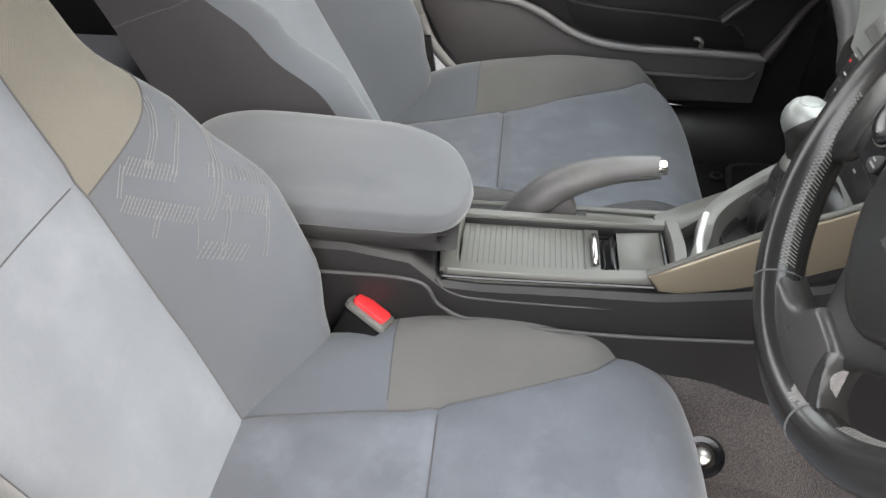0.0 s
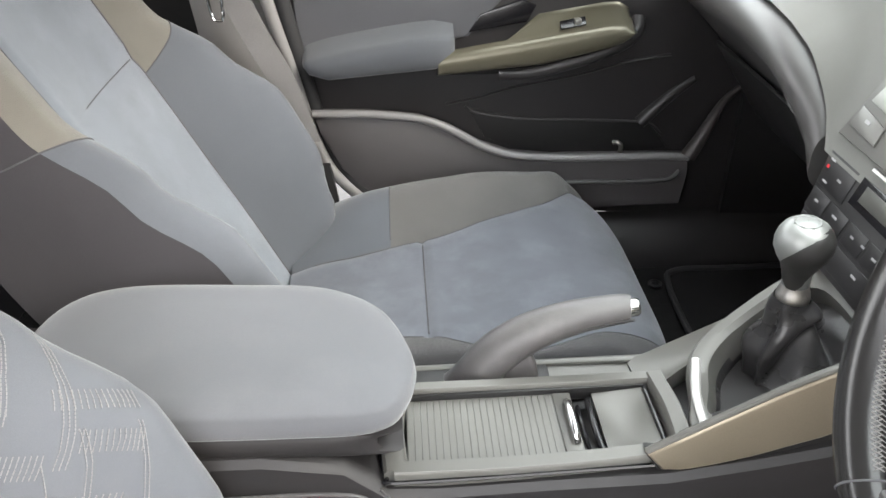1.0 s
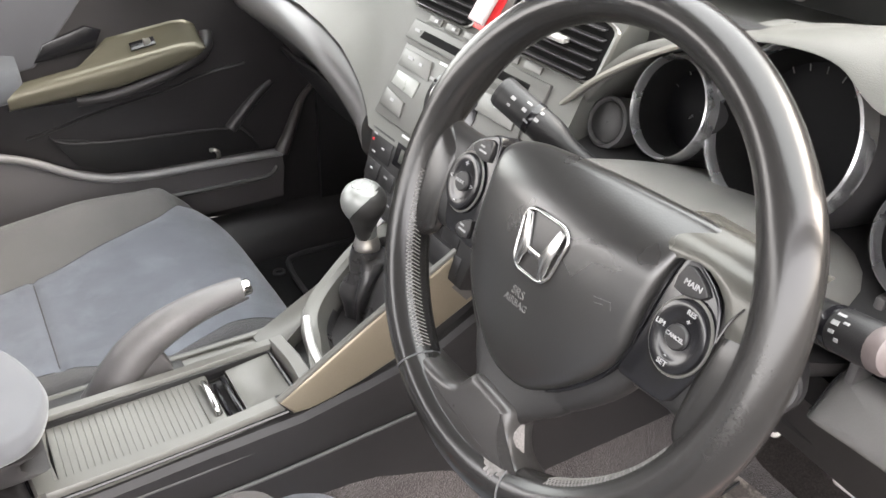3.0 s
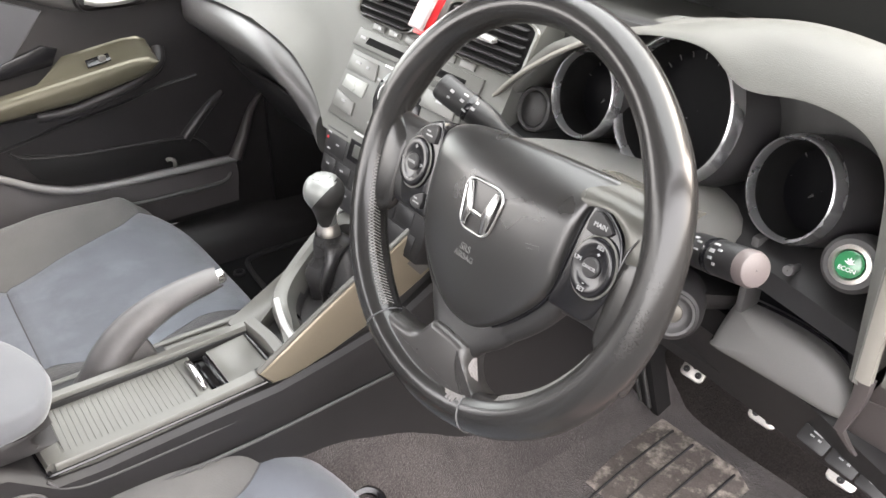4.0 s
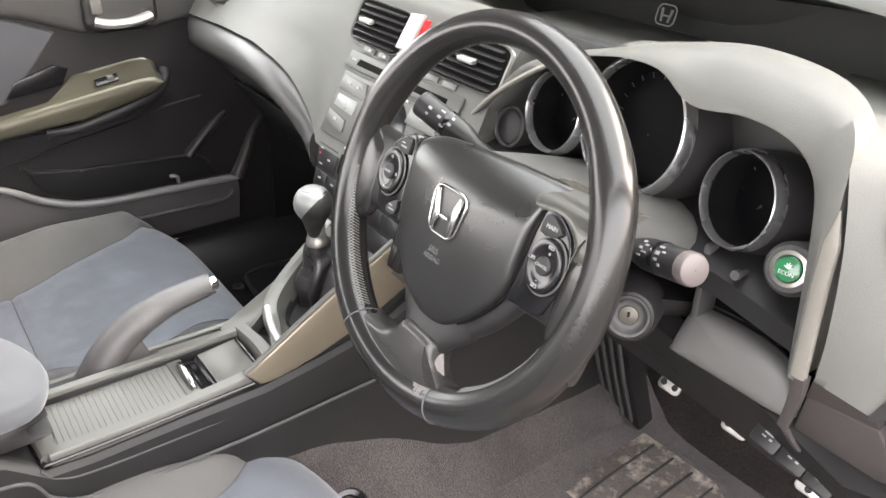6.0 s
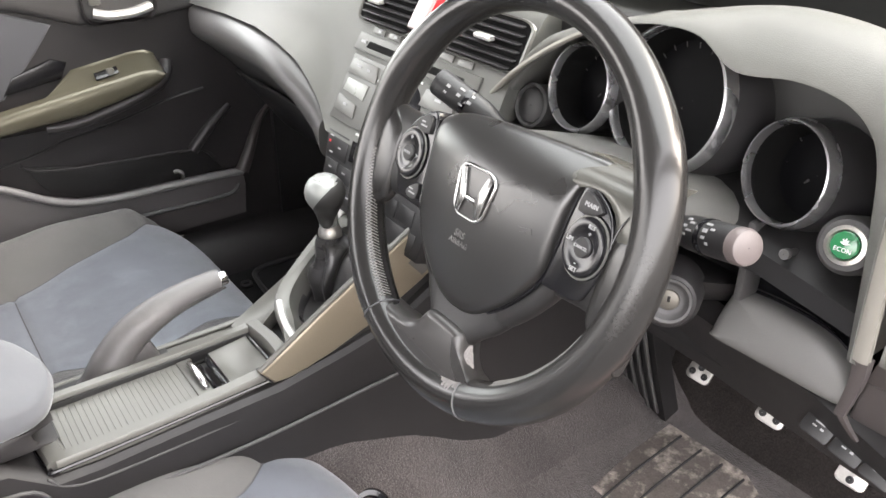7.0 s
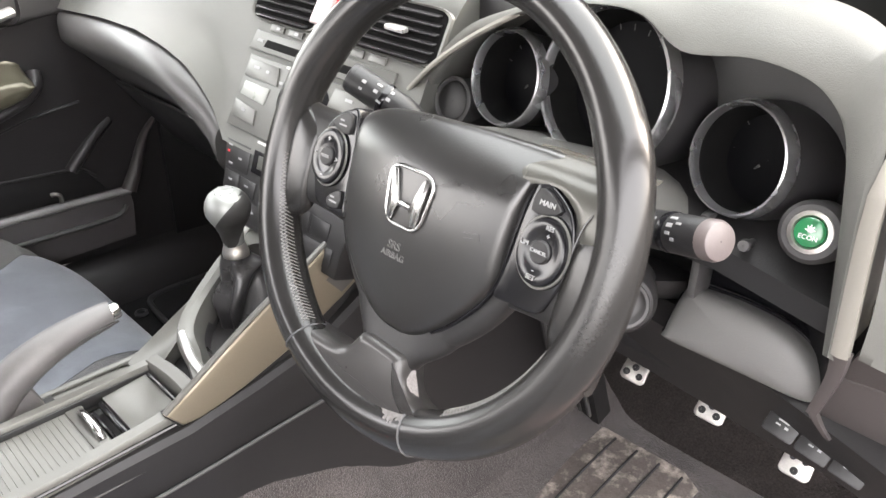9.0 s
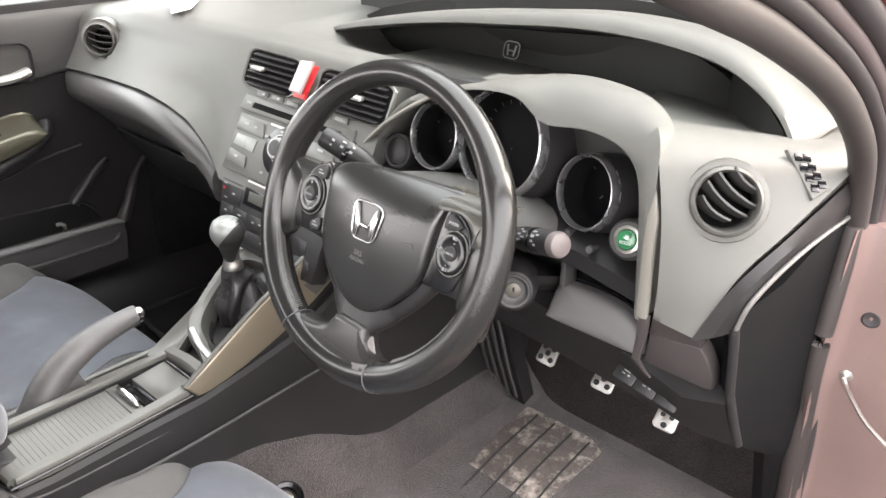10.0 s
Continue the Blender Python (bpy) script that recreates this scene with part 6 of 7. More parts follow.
part("hub_carrier", shaped([(x + HUB_X, y - 0.002 - 0.030 * min(1.0, max(0.0, (y - 0.015) / 0.03))) for x, y in [(min(x, 0.0865), y) for x, y in BAG]], [(-0.004, -0.040), (-0.011, -0.024), (-0.0145, -0.015), (-0.0145, -0.009), (-0.012, -0.0045), (-0.007, -0.0022), (0.004, -0.0015)]), SPOKE_DARK, wheel, "dark moulded hub carrier", 70)
for sx in (-1, 1):
    part("side_spoke", swept([((HUB_X + sx * 0.070, 0.004, -0.012), (0, 0.050, 0), 0.011), ((HUB_X + sx * 0.105, 0.000, -0.011), (0, 0.042, 0), 0.011), ((sx * 0.135, 0.000, -0.008), (0, 0.041, 0), 0.011), ((sx * 0.165, -0.002, -0.004), (0, 0.046, 0), 0.010)]), SPOKE_DARK, wheel, "dark moulded side spoke", 70)
part("lower_spoke_web", swept([((HUB_X, -0.055, -0.012), (0.082, 0, 0), 0.011), ((HUB_X, -0.080, -0.012), (0.062, 0, 0), 0.012), ((HUB_X, -0.100, -0.010), (0.047, 0, 0), 0.012), ((HUB_X - 0.002, -0.120, -0.007), (0.029, 0, 0), 0.012), ((HUB_X - 0.004, -0.145, -0.004), (0.028, 0, 0), 0.012)]), SPOKE_DARK, wheel, "dark moulded lower web", 70)
# leather flanges where the rim runs into the side spokes
for sx in (-1, 1):
    rings = []
    for x, half, thick in ((0.172, 0.058, 0.010), (0.162, 0.056, 0.0125), (0.152, 0.051, 0.0120), (0.143, 0.045, 0.0112), (0.137, 0.040, 0.0100), (0.1335, 0.036, 0.0080), (0.132, 0.032, 0.004)):
        ring = []
        for k in range(28):
            a = 2 * math.pi * k / 28
            c, d = math.cos(a), math.sin(a)
            ring.append(Vector((sx * x + 0.002, -0.012 + half * math.copysign(abs(c) ** 0.55, c), -0.0045 + thick * math.copysign(abs(d) ** 0.7, d))))
        rings.append(ring)
    part("rim_flange", loft(rings, True, False, True), LEATHER, wheel, "black leather rim flange", 70)
# lower spoke: leather-covered root on the rim
root = [(-0.014, -0.1100), (0.012, -0.1100), (0.0265, -0.1115), (0.0310, -0.118), (0.0350, -0.130), (0.0450, -0.1400), (0.064, -0.1450), (0.078, -0.155), (0.062, -0.166), (0.0, -0.176), (-0.062, -0.166), (-0.088, -0.150), (-0.088, -0.135), (-0.066, -0.1345), (-0.042, -0.1330), (-0.0290, -0.1270), (-0.0220, -0.1170)]
part("lower_spoke_root", soft_plate(root, -0.016, 0.0115, 0.0075), LEATHER_RUBBED_LIT, wheel, "worn leather covered lower spoke, lightened for reflected sky", 70)
SHOULDER = surface("satin_shoulder", (0.068, 0.067, 0.060), 0.26, 0.25, 0.1, 14, 0.04, 900, 0.05, 900)
# satin shoulders over the side spokes, rolling back like the cover
rows = []
for x, low in ((0.070, 0.040), (0.080, 0.042), (0.090, 0.0455), (0.100, 0.0480), (0.109, 0.0470), (0.117, 0.0430), (0.1245, 0.0370), (0.1300, 0.0290), (0.1345, 0.0190), (0.142, 0.0150), (0.152, 0.0150)):
    col = [(HUB_X + x, low, -0.012), (HUB_X + x, low, 0.0040)]
    for k in range(1, 9):
        y = low + 0.001 + (0.0680 - low) * k / 8
        col.append((HUB_X + x, y, 0.0058 - 42 * max(0.0, y - 0.045) ** 2))
    rows.append(col)
part("shoulder", solid(rows, (0, 0, -0.022)), SHOULDER, wheel, "satin grey spoke shoulder", 50)
part("shoulder_seam", tube(crom([(0.1440, 0.040, 0.0062), (0.1405, 0.030, 0.0068), (0.1390, 0.016, 0.0075)], 5), 0.0007, 5), GLOSS, wheel)

# airbag cover: a shield that bulges in the middle and rolls back at the top
bag_out = crom([(x, y, 0) for x, y in BAG], 5, True)


def bag_z(x, y):
    """The cover's height: bulged, rolling back above the emblem and falling gently to the lower tip."""
    z = 0.0195 - 1.30 * x * x - 1.3 * min(0.0, y - 0.010) ** 2
    if y > 0.024:
        z -= 10.0 * (y - 0.024) ** 2
    return z - max(0.0, abs(x) - 0.060) ** 2 * 1.5


rings = []
centre = Vector((0.0, 0.008, 0))
for f, fall in ((0.985, 0.016), (1.0, 0.0080), (1.0, 0.0052), (0.992, 0.0032), (0.978, 0.0012), (0.955, 0.0002), (0.90, 0), (0.82, 0), (0.72, 0), (0.6, 0), (0.46, 0), (0.3, 0), (0.15, 0), (0.01, 0)):
    ring = []
    for p in bag_out:
        q = centre + (p - centre) * f
        ring.append(Vector((q.x + HUB_X, q.y, bag_z(q.x, q.y) - fall)))
    rings.append(ring)
airbag = part("airbag_cover", loft(rings, True, False, True), HUB, wheel, "grained dark grey airbag cover", 70)
gap = bag_out[40:-30]
part("cover_gap", tube([Vector((HUB_X + p.x * 1.006, p.y * 1.006, bag_z(p.x, p.y) - 0.0085)) for p in gap], 0.0022, 6), GLOSS, wheel, "dark gap round the cover")
EMBOSS = surface("pale_embossing", (0.075, 0.074, 0.072), 0.5, 0, 0.05, 50, 0.02, 500, 0)
for text, y in (("SRS", -0.0330), ("AIRBAG", -0.0405)):
    lettering(text, 0.0088 if text == "SRS" else 0.0070, Matrix.Translation((HUB_X - 0.006, y, bag_z(0, y) + 0.0003)), EMBOSS, airbag, "embossed_letters", 0.0005)
own = bmesh.new()
for a, b in (((0.052, -0.002), (0.064, 0.0005)), ((0.064, 0.0005), (0.066, -0.004)), ((0.054, -0.005), (0.060, -0.0035))):
    tube([Vector((HUB_X + x, y, bag_z(x, y) + 0.0002)) for x, y in (a, b)], 0.0004, 5, bm=own)
part("embossed_mark", own, MID, airbag)

# emblem: rounded outline, wider at the top, with two flared uprights
def on_badge(u, v, up=0.0):
    return Vector((HUB_X - 0.0025 + u, 0.0045 + v, bag_z(u, 0.0045 + v) + up))


def badge_out(w):
    return [(u * (1.0 + 0.15 * v / 0.022), v) for u, v in rounded(0.0415 * w, 0.0425 * w, 0.011 * w, 5)]


emblem = part("emblem_ring", tube([on_badge(u, v, 0.0010) for u, v in badge_out(1.0)], 0.0016, 10, True), EMBLEM_METAL, wheel, "chrome emblem outline")
part("emblem_field", loft([[on_badge(u, v, 0.0006) for u, v in badge_out(f)] for f in (0.97, 0.6, 0.3, 0.02)], True, False, False), HUB, emblem)
for sx in (-1, 1):
    upright = [(sx * 0.0200, 0.0180), (sx * 0.0140, 0.0185), (sx * 0.0090, 0.0050), (sx * 0.0060, -0.0030), (sx * 0.0060, -0.0075), (sx * 0.0085, -0.0115), (sx * 0.0100, -0.0185), (sx * 0.0150, -0.0185), (sx * 0.0165, -0.004)]
    part("emblem_upright", prism([on_badge(u, v, 0.0006) for u, v in upright], (0, 0, 0.0030), 0.0012), EMBLEM_METAL, emblem)
part("emblem_bar", prism([on_badge(u, v, 0.0006) for u, v in ((-0.0075, -0.0030), (0.0075, -0.0030), (0.0075, -0.0075), (-0.0075, -0.0075))], (0, 0, 0.0024), 0.001), EMBLEM_METAL, emblem)

# button pods
def pod(sx, words):
    o = Vector((HUB_X + sx * 0.1115, 0.0060, 0.0025))
    plate_pts = [(HUB_X + sx * x, y) for x, y in ((0.0925, 0.0490), (0.104, 0.0475), (0.1215, 0.0360), (0.1305, 0.018), (0.1315, -0.004), (0.126, -0.022), (0.118, -0.0345), (0.096, -0.0365), (0.0815, -0.036), (0.0835, -0.020), (0.0855, 0.0), (0.0870, 0.025))]
    base = part("pod_plate", soft_plate(plate_pts, -0.018, 0.0040, 0.002, 3), GLOSS, wheel, "black button plate", 60)
    ring = [Vector((o.x + 0.0198 * math.cos(2 * math.pi * k / 36), o.y + 0.0238 * math.sin(2 * math.pi * k / 36), 0.0060)) for k in range(36)]
    part("pad_outline", tube(ring, 0.0010, 6, True), SILVER_DARK, base)
    padb = part("oval_pad", loft([[Vector((o.x + (p.x - o.x) * f, o.y + (p.y - o.y) * f, p.z + z)) for p in ring] for f, z in ((0.99, -0.004), (0.97, 0.0015), (0.92, 0.0036), (0.8, 0.0042), (0.6, 0.0032), (0.45, 0.0026), (0.02, 0.0026))], True, False, True), GLOSS, base, "oval black button pad")
    key = lathe([(0.0078, 0.0065), (0.0078, 0.0098), (0.0068, 0.0108), (0.0005, 0.0110)], (o.x, o.y, 0), (0, 0, 1), 24, None, False)
    part("centre_key", key, DARK, padb)
    keys = [[(0.094, 0.0290), (0.0955, 0.0440), (0.105, 0.0435), (0.1165, 0.0350), (0.1085, 0.0290)]]
    if sx < 0:
        keys.append([(0.0875, -0.0165), (0.0965, -0.0200), (0.103, -0.0265), (0.100, -0.0320), (0.0870, -0.0310)])
    for pts in keys:
        part("corner_key", soft_plate([(HUB_X + sx * x, y) for x, y in pts], 0.0, 0.0075, 0.0012, 2), DARK, base, "", 60)
        mx, my = sum(p[0] for p in pts) / len(pts), sum(p[1] for p in pts) / len(pts)
        if sx < 0:
            for q in (-1, 1):
                part("symbol_bar", box((HUB_X + sx * mx - 0.0035, my + q * 0.0018 - 0.0007, 0.0073), (HUB_X + sx * mx + 0.0035 - 0.002 * q, my + q * 0.0018 + 0.0007, 0.0079), 0), PRINT, base)
    for text, u, v, size, dz in words:
        lettering(text, size, Matrix.Translation((o.x + u, o.y + v, dz + 0.0024)), PRINT, padb)
    return base


pod(1, (("MAIN", -0.006, 0.0300, 0.0052, 0.0054), ("RES", 0.003, 0.0165, 0.0042, 0.0082), ("+", 0.003, 0.0112, 0.0052, 0.0078), ("LIM", -0.0130, 0.0025, 0.0044, 0.0082), ("CANCEL", 0.0, 0.0, 0.0034, 0.0093), ("SET", -0.001, -0.0175, 0.0046, 0.0082), ("-", -0.001, -0.0125, 0.006, 0.0078)))
pod(-1, (("+", 0.0, 0.0145, 0.008, 0.0082), ("-", 0.0, -0.0150, 0.008, 0.0082), ("<", -0.0135, 0.0, 0.006, 0.0080), (">", 0.0135, 0.0, 0.006, 0.0080), ("MODE", 0.0, 0.0, 0.0036, 0.0093)))

# column shroud behind the wheel
shroud = thing("column_shroud", (0.1, -0.01, 0.56), "dark plastic steering column shroud", "column shroud")
rings = []
for k in range(9):
    s = k / 8
    x = 0.035 + 0.20 * s
    cz = 0.612 - 0.075 * s
    w = 0.078 + 0.030 * math.sin(math.pi * min(1, s * 1.4) * 0.5)
    hgt = 0.052 + 0.012 * s
    ring = []
    for u, v in rounded(2, 2, 0.6, 5):
        ring.append(Vector((x, -0.018 - u * w, cz + v * hgt)))
    rings.append(ring)
half = len(rings[0]) // 2
# upper half's base colour is raised to paint in the windscreen's reflection
SHELL_LIT = surface("shroud_plastic_lit", (0.115, 0.113, 0.106), 0.33, 0, 0.1, 9, 0.06, 1200, 0.2, 1000, 0.2, (0.10, 0.098, 0.092), 0.5)
part("upper_shell", loft([r[:half] + [r[half - 1] - Vector((0, 0, 0.004)), r[0] - Vector((0, 0, 0.004))] for r in rings], True, False, True), SHELL_LIT, shroud, "upper shroud half, lightened for the windscreen's reflection")
part("lower_shell", loft([[p - Vector((0, 0, 0.002)) for p in r[half:]] for r in rings], True, False, True), CONSOLE_DARK, shroud, "dark lower shroud half")
part("column_collar", lathe([(0.040, 0.0), (0.045, 0.004), (0.045, 0.03), (0.040, 0.034)], (0.015, -0.020, 0.620), (0.934, 0, -0.357), 32), DARK, shroud)
# ignition lock
LOCK_METAL = surface("dull_brass_grey", (0.10, 0.092, 0.078), 0.4, 0.6, 0.1, 40, 0.05, 900, 0.05, 900)
lock = thing("ignition_lock", (0.1, -0.12, 0.55), "silver ignition key lock in dark ring", "ignition lock")
al = Vector((-0.78, -0.56, 0.28)).normalized()
lo = Vector((0.100, -0.122, 0.543))
part("lock_boss", lathe([(0.030, -0.05), (0.026, -0.01), (0.022, -0.001), (0.0195, 0.0)], lo, al, 32, None, False), CONSOLE_DARK, lock)
part("lock_ring", lathe([(0.0195, -0.001), (0.0188, 0.002), (0.0165, 0.0015), (0.0140, -0.003), (0.0120, -0.004), (0.0090, -0.004)], lo, al, 32, None, False), MID, lock)
part("lock_core", lathe([(0.0090, -0.004), (0.0082, -0.0025), (0.006, -0.002), (0.0005, -0.0015)], lo, al, 28, None, False), LOCK_METAL, lock)
part("key_slot", moved(box((-0.0012, -0.005, 0.0), (0.0012, 0.004, 0.0006), 0), basis(lo - al * 0.0018, Vector((0, 0, 1)).cross(al), (0, 0, 1))), GLOSS, lock)

# stalks
def stalk(name, a, b, r, cap_len, label, cap, bars):
    a, b = Vector(a), Vector(b)
    d = (b - a).normalized()
    L = (b - a).length
    t = thing(name, a, label, "control stalk", "column stalks")
    prof = [(r * 0.62, 0), (r * 0.66, L * 0.30), (r * 0.9, L * 0.40), (r, L * 0.48), (r, L - cap_len), (r * 0.96, L - cap_len + 0.001)]
    part("stem", lathe(prof, a, d, 24), DARK, t)
    part("collar", lathe([(r * 1.02, L * 0.62), (r * 1.04, L * 0.63), (r * 1.04, L * 0.66), (r * 1.02, L * 0.67)], a, d, 24), GLOSS, t)
    part("end_cap", lathe([(r * 0.99, L - cap_len), (r * 1.0, L - 0.004), (r * 0.9, L - 0.0008), (r * 0.75, L), (0.0005, L)], a, d, 28, None, False), cap, t)
    side = Vector((-0.75, 0, 0.66))
    side = (side - d * side.dot(d)).normalized()
    other = d.cross(side)
    for f, ang, w, h in bars:
        c = math.cos(radians(ang)) * side + math.sin(radians(ang)) * other
        o = a + d * (L * f) + c * (r * 1.005)
        part("symbol_bar", moved(box((-w / 2, -h / 2, -0.0006), (w / 2, h / 2, 0.0005), 0), basis(o, d, c.cross(d))), PRINT, t)


wiper_marks = [(0.52, 0, 0.004, 0.002), (0.52, 26, 0.005, 0.0016), (0.52, -26, 0.004, 0.002), (0.57, 12, 0.006, 0.0014), (0.57, -14, 0.005, 0.0016), (0.72, 0, 0.005, 0.0028), (0.72, 22, 0.004, 0.002), (0.72, -24, 0.006, 0.0018), (0.76, 38, 0.003, 0.002), (0.78, -8, 0.004, 0.0016)]
stalk("wiper_stalk", (0.096, -0.098, 0.608), (0.060, -0.204, 0.643), 0.0132, 0.010, "black wiper stalk with rose-grey end cap and white symbols", GREASE, wiper_marks)
stalk("light_stalk", (0.112, 0.075, 0.612), (0.074, 0.165, 0.662), 0.0140, 0.006, "black light stalk with white symbols", DARK, [(0.6, 0, 0.004, 0.003), (0.6, 30, 0.003, 0.003), (0.72, 0, 0.004, 0.003), (0.72, 28, 0.005, 0.002), (0.84, 6, 0.004, 0.003), (0.84, -22, 0.003, 0.002), (0.66, -26, 0.005, 0.0018)])


# ---- passenger door ----
door = thing("passenger_door", (0.0, 1.1, 0.1), "dark passenger door panel with padded armrest, closed", "car door")
DOOR_CLOTH = surface("door_cloth", (0.078, 0.080, 0.088), 0.92, 0, 0.15, 8, 0.1, 1500, 0.25, 1500, 0.25, (0.066, 0.067, 0.07), 0.2, 0, 0.2)
outline = [(-0.515, 0.70), (-0.503, 0.55), (-0.497, 0.42), (-0.482, 0.35), (-0.453, 0.253), (-0.40, 0.175), (-0.33, 0.125), (0.1, 0.075), (0.52, 0.06), (0.56, 0.66), (0.30, 0.70)]
part("panel", prism([(x, 1.100, z) for x, z in outline], (0, 0.05, 0), 0.006), DOOR_PLASTIC, door, "dark moulded door panel")
part("cloth_insert", prism([(x, 1.094, z) for x, z in [(-0.49, 0.625), (-0.30, 0.612), (-0.18, 0.592), (-0.095, 0.558), (-0.13, 0.515), (-0.20, 0.44), (-0.49, 0.39)]], (0, 0.02, 0), 0.005, 3), DOOR_CLOTH, door, "dark grey cloth door insert")
rows = []
for x in [-0.515, -0.45, -0.35, -0.25, -0.15, -0.05, 0.05, 0.15, 0.25, 0.40, 0.55]:
    low = interp(x, [(-0.5, 0.63), (-0.18, 0.596), (-0.08, 0.556), (0.0, 0.54), (0.17, 0.556), (0.4, 0.57)])
    rows.append(crom([(x, 1.098, low), (x, 1.086, low + 0.012), (x, 1.085, 0.63), (x, 1.092, 0.672), (x, 1.112, 0.69), (x, 1.14, 0.693)], 4))
part("upper_trim", solid(rows, (0, 0.03, -0.004)), MID, door, "mid grey upper door trim")
# armrest pad
PAD_BLUE = surface("dark_blue_grey_cloth", (0.064, 0.069, 0.077), 0.9, 0, 0.15, 9, 0.1, 1500, 0.25, 1500, 0.3, (0.072, 0.077, 0.084), 0.2, 0, 0.25)
rows = []
for x in [-0.487, -0.482, -0.47, -0.44, -0.40, -0.35, -0.30, -0.26, -0.235, -0.226]:
    s = (x + 0.487) / 0.261
    zt = lerp(x, [(-0.487, 0.420), (-0.46, 0.432), (-0.39, 0.445), (-0.27, 0.462), (-0.226, 0.455)])
    zb = lerp(x, [(-0.487, 0.405), (-0.45, 0.388), (-0.25, 0.402)])
    out = 0.072 * min(1, (s * 12) ** 0.5) if s < 0.08 else 0.072 - 0.022 * max(0.0, (s - 0.85) / 0.15) ** 2
    rows.append(crom([(x, 1.10, zb), (x, 1.10 - out * 0.8, zb + 0.002), (x, 1.10 - out, zb + (zt - zb) * 0.4), (x, 1.10 - out * 0.9, zt - 0.008), (x, 1.10 - out * 0.6, zt), (x, 1.10, zt + 0.012)], 4))
part("armrest_pad", loft(rows, True, False, True), PAD_BLUE, door, "grey cloth door armrest", 60)
# champagne pull handle
rows = []
for x in [-0.255, -0.2, -0.14, -0.08, -0.02, 0.03, 0.055, 0.068, 0.074]:
    zt = lerp(x, [(-0.255, 0.436), (-0.1, 0.459), (0.03, 0.478), (0.06, 0.478), (0.074, 0.468)])
    zl = lerp(x, [(-0.255, 0.398), (-0.08, 0.412), (0.05, 0.440), (0.068, 0.452), (0.074, 0.46)])
    deep = interp(x, [(-0.125, 0.0), (-0.085, 1.0)])
    back = 1.060 + 0.040 * deep
    zt -= 0.008
    zl -= 0.006
    rows.append(crom([(x, back, zl - 0.004), (x, 1.056, zl - 0.002), (x, 1.038, zl + 0.002), (x, 1.033, (zl + zt) / 2), (x, 1.038, zt - 0.005), (x, 1.052, zt), (x, back - 0.008, zt + 0.014 * deep), (x, back, zt + 0.02 * deep - 0.006 * (1 - deep))], 4))
handle = part("pull_handle", loft(rows, True, False, True), HANDLE, door, "champagne painted pull handle", 60)
own = prism([(-0.050, 1.052, 0.4585), (-0.050, 1.066, 0.4675), (-0.008, 1.066, 0.4745), (-0.008, 1.052, 0.4655)], (0, -0.003, 0.004), 0.0012)
sw = part("window_switch", own, GLOSS, handle, "black window switch")
part("switch_key", box((-0.028, 1.050, 0.466), (-0.016, 1.060, 0.4775), 0.0015), SILVER, sw)
part("grip_hollow", prism([(-0.20, 1.092, 0.448), (-0.10, 1.092, 0.462), (-0.085, 1.092, 0.49), (-0.11, 1.092, 0.50), (-0.18, 1.092, 0.478)], (0, 0.01, 0), 0.002), GLOSS, door)
part("under_handle", solid([[(-0.255, 1.045, 0.396), (-0.11, 1.045, 0.398), (-0.04, 1.05, 0.412), (0.05, 1.05, 0.437)], [(-0.255, 1.092, 0.374), (-0.11, 1.092, 0.374), (0.0, 1.094, 0.392), (0.07, 1.096, 0.430)]], (0, 0.02, 0)), DOOR_PLASTIC, door)
# pocket with its rail
POCKET = surface("pocket_grey", (0.070, 0.065, 0.066), 0.5, 0, 0.2, 8, 0.06, 1200, 0.25, 1000, 0.35, (0.07, 0.067, 0.068), 0.4)
DOOR_RIDGE = surface("door_brown_plastic", (0.040, 0.035, 0.034), 0.40, 0, 0.18, 8, 0.06, 1200, 0.25, 1000, 0.3, (0.052, 0.046, 0.044), 0.42)
# rail colour is raised well above the door's to paint in its highlight
RAIL = surface("rail_highlight_grey", (0.175, 0.170, 0.170), 0.4, 0, 0.2, 14, 0.06, 900, 0.15, 900)
rail = [(-0.475, 0.322), (-0.38, 0.318), (-0.29, 0.306), (-0.235, 0.284), (-0.18, 0.250), (-0.123, 0.228), (-0.05, 0.219), (0.05, 0.216), (0.15, 0.213), (0.208, 0.210)]
poly = rail + [(0.212, 0.175), (0.205, 0.11), (-0.30, 0.105), (-0.37, 0.14), (-0.43, 0.21), (-0.465, 0.285)]
part("pocket_front", prism([(x, 1.066, z) for x, z in poly], (0, 0.03, 0), 0.004), POCKET, door, "dark grey map pocket front")
part("pocket_rail", tube(crom([(x, 1.066, z) for x, z in rail], 5), 0.0074, 10), RAIL, door, "pocket rail, painted pale for its highlight")
part("lower_rail", tube(crom([(-0.20, 1.062, 0.172), (0.0, 1.06, 0.169), (0.15, 1.06, 0.166), (0.182, 1.062, 0.170), (0.195, 1.066, 0.182)], 5), 0.005, 10), MID, door)
part("pocket_back_lip", tube(crom([(-0.205, 1.094, 0.316), (-0.18, 1.093, 0.300), (-0.10, 1.092, 0.288), (0.0, 1.092, 0.281), (0.10, 1.092, 0.274), (0.135, 1.092, 0.268), (0.16, 1.09, 0.245)], 5), 0.0030, 8), DOOR_PLASTIC, door)
# no recess here: a black plate stands for the shade inside the pocket
part("pocket_shade_plate", prism([(x, 1.0965, z) for x, z in [(-0.20, 0.310), (-0.10, 0.287), (0.0, 0.280), (0.10, 0.273), (0.14, 0.262), (0.175, 0.215), (-0.10, 0.222), (-0.17, 0.252)]], (0, 0.006, 0), 0.001), DARK, door, "black plate for the shade in the pocket opening")
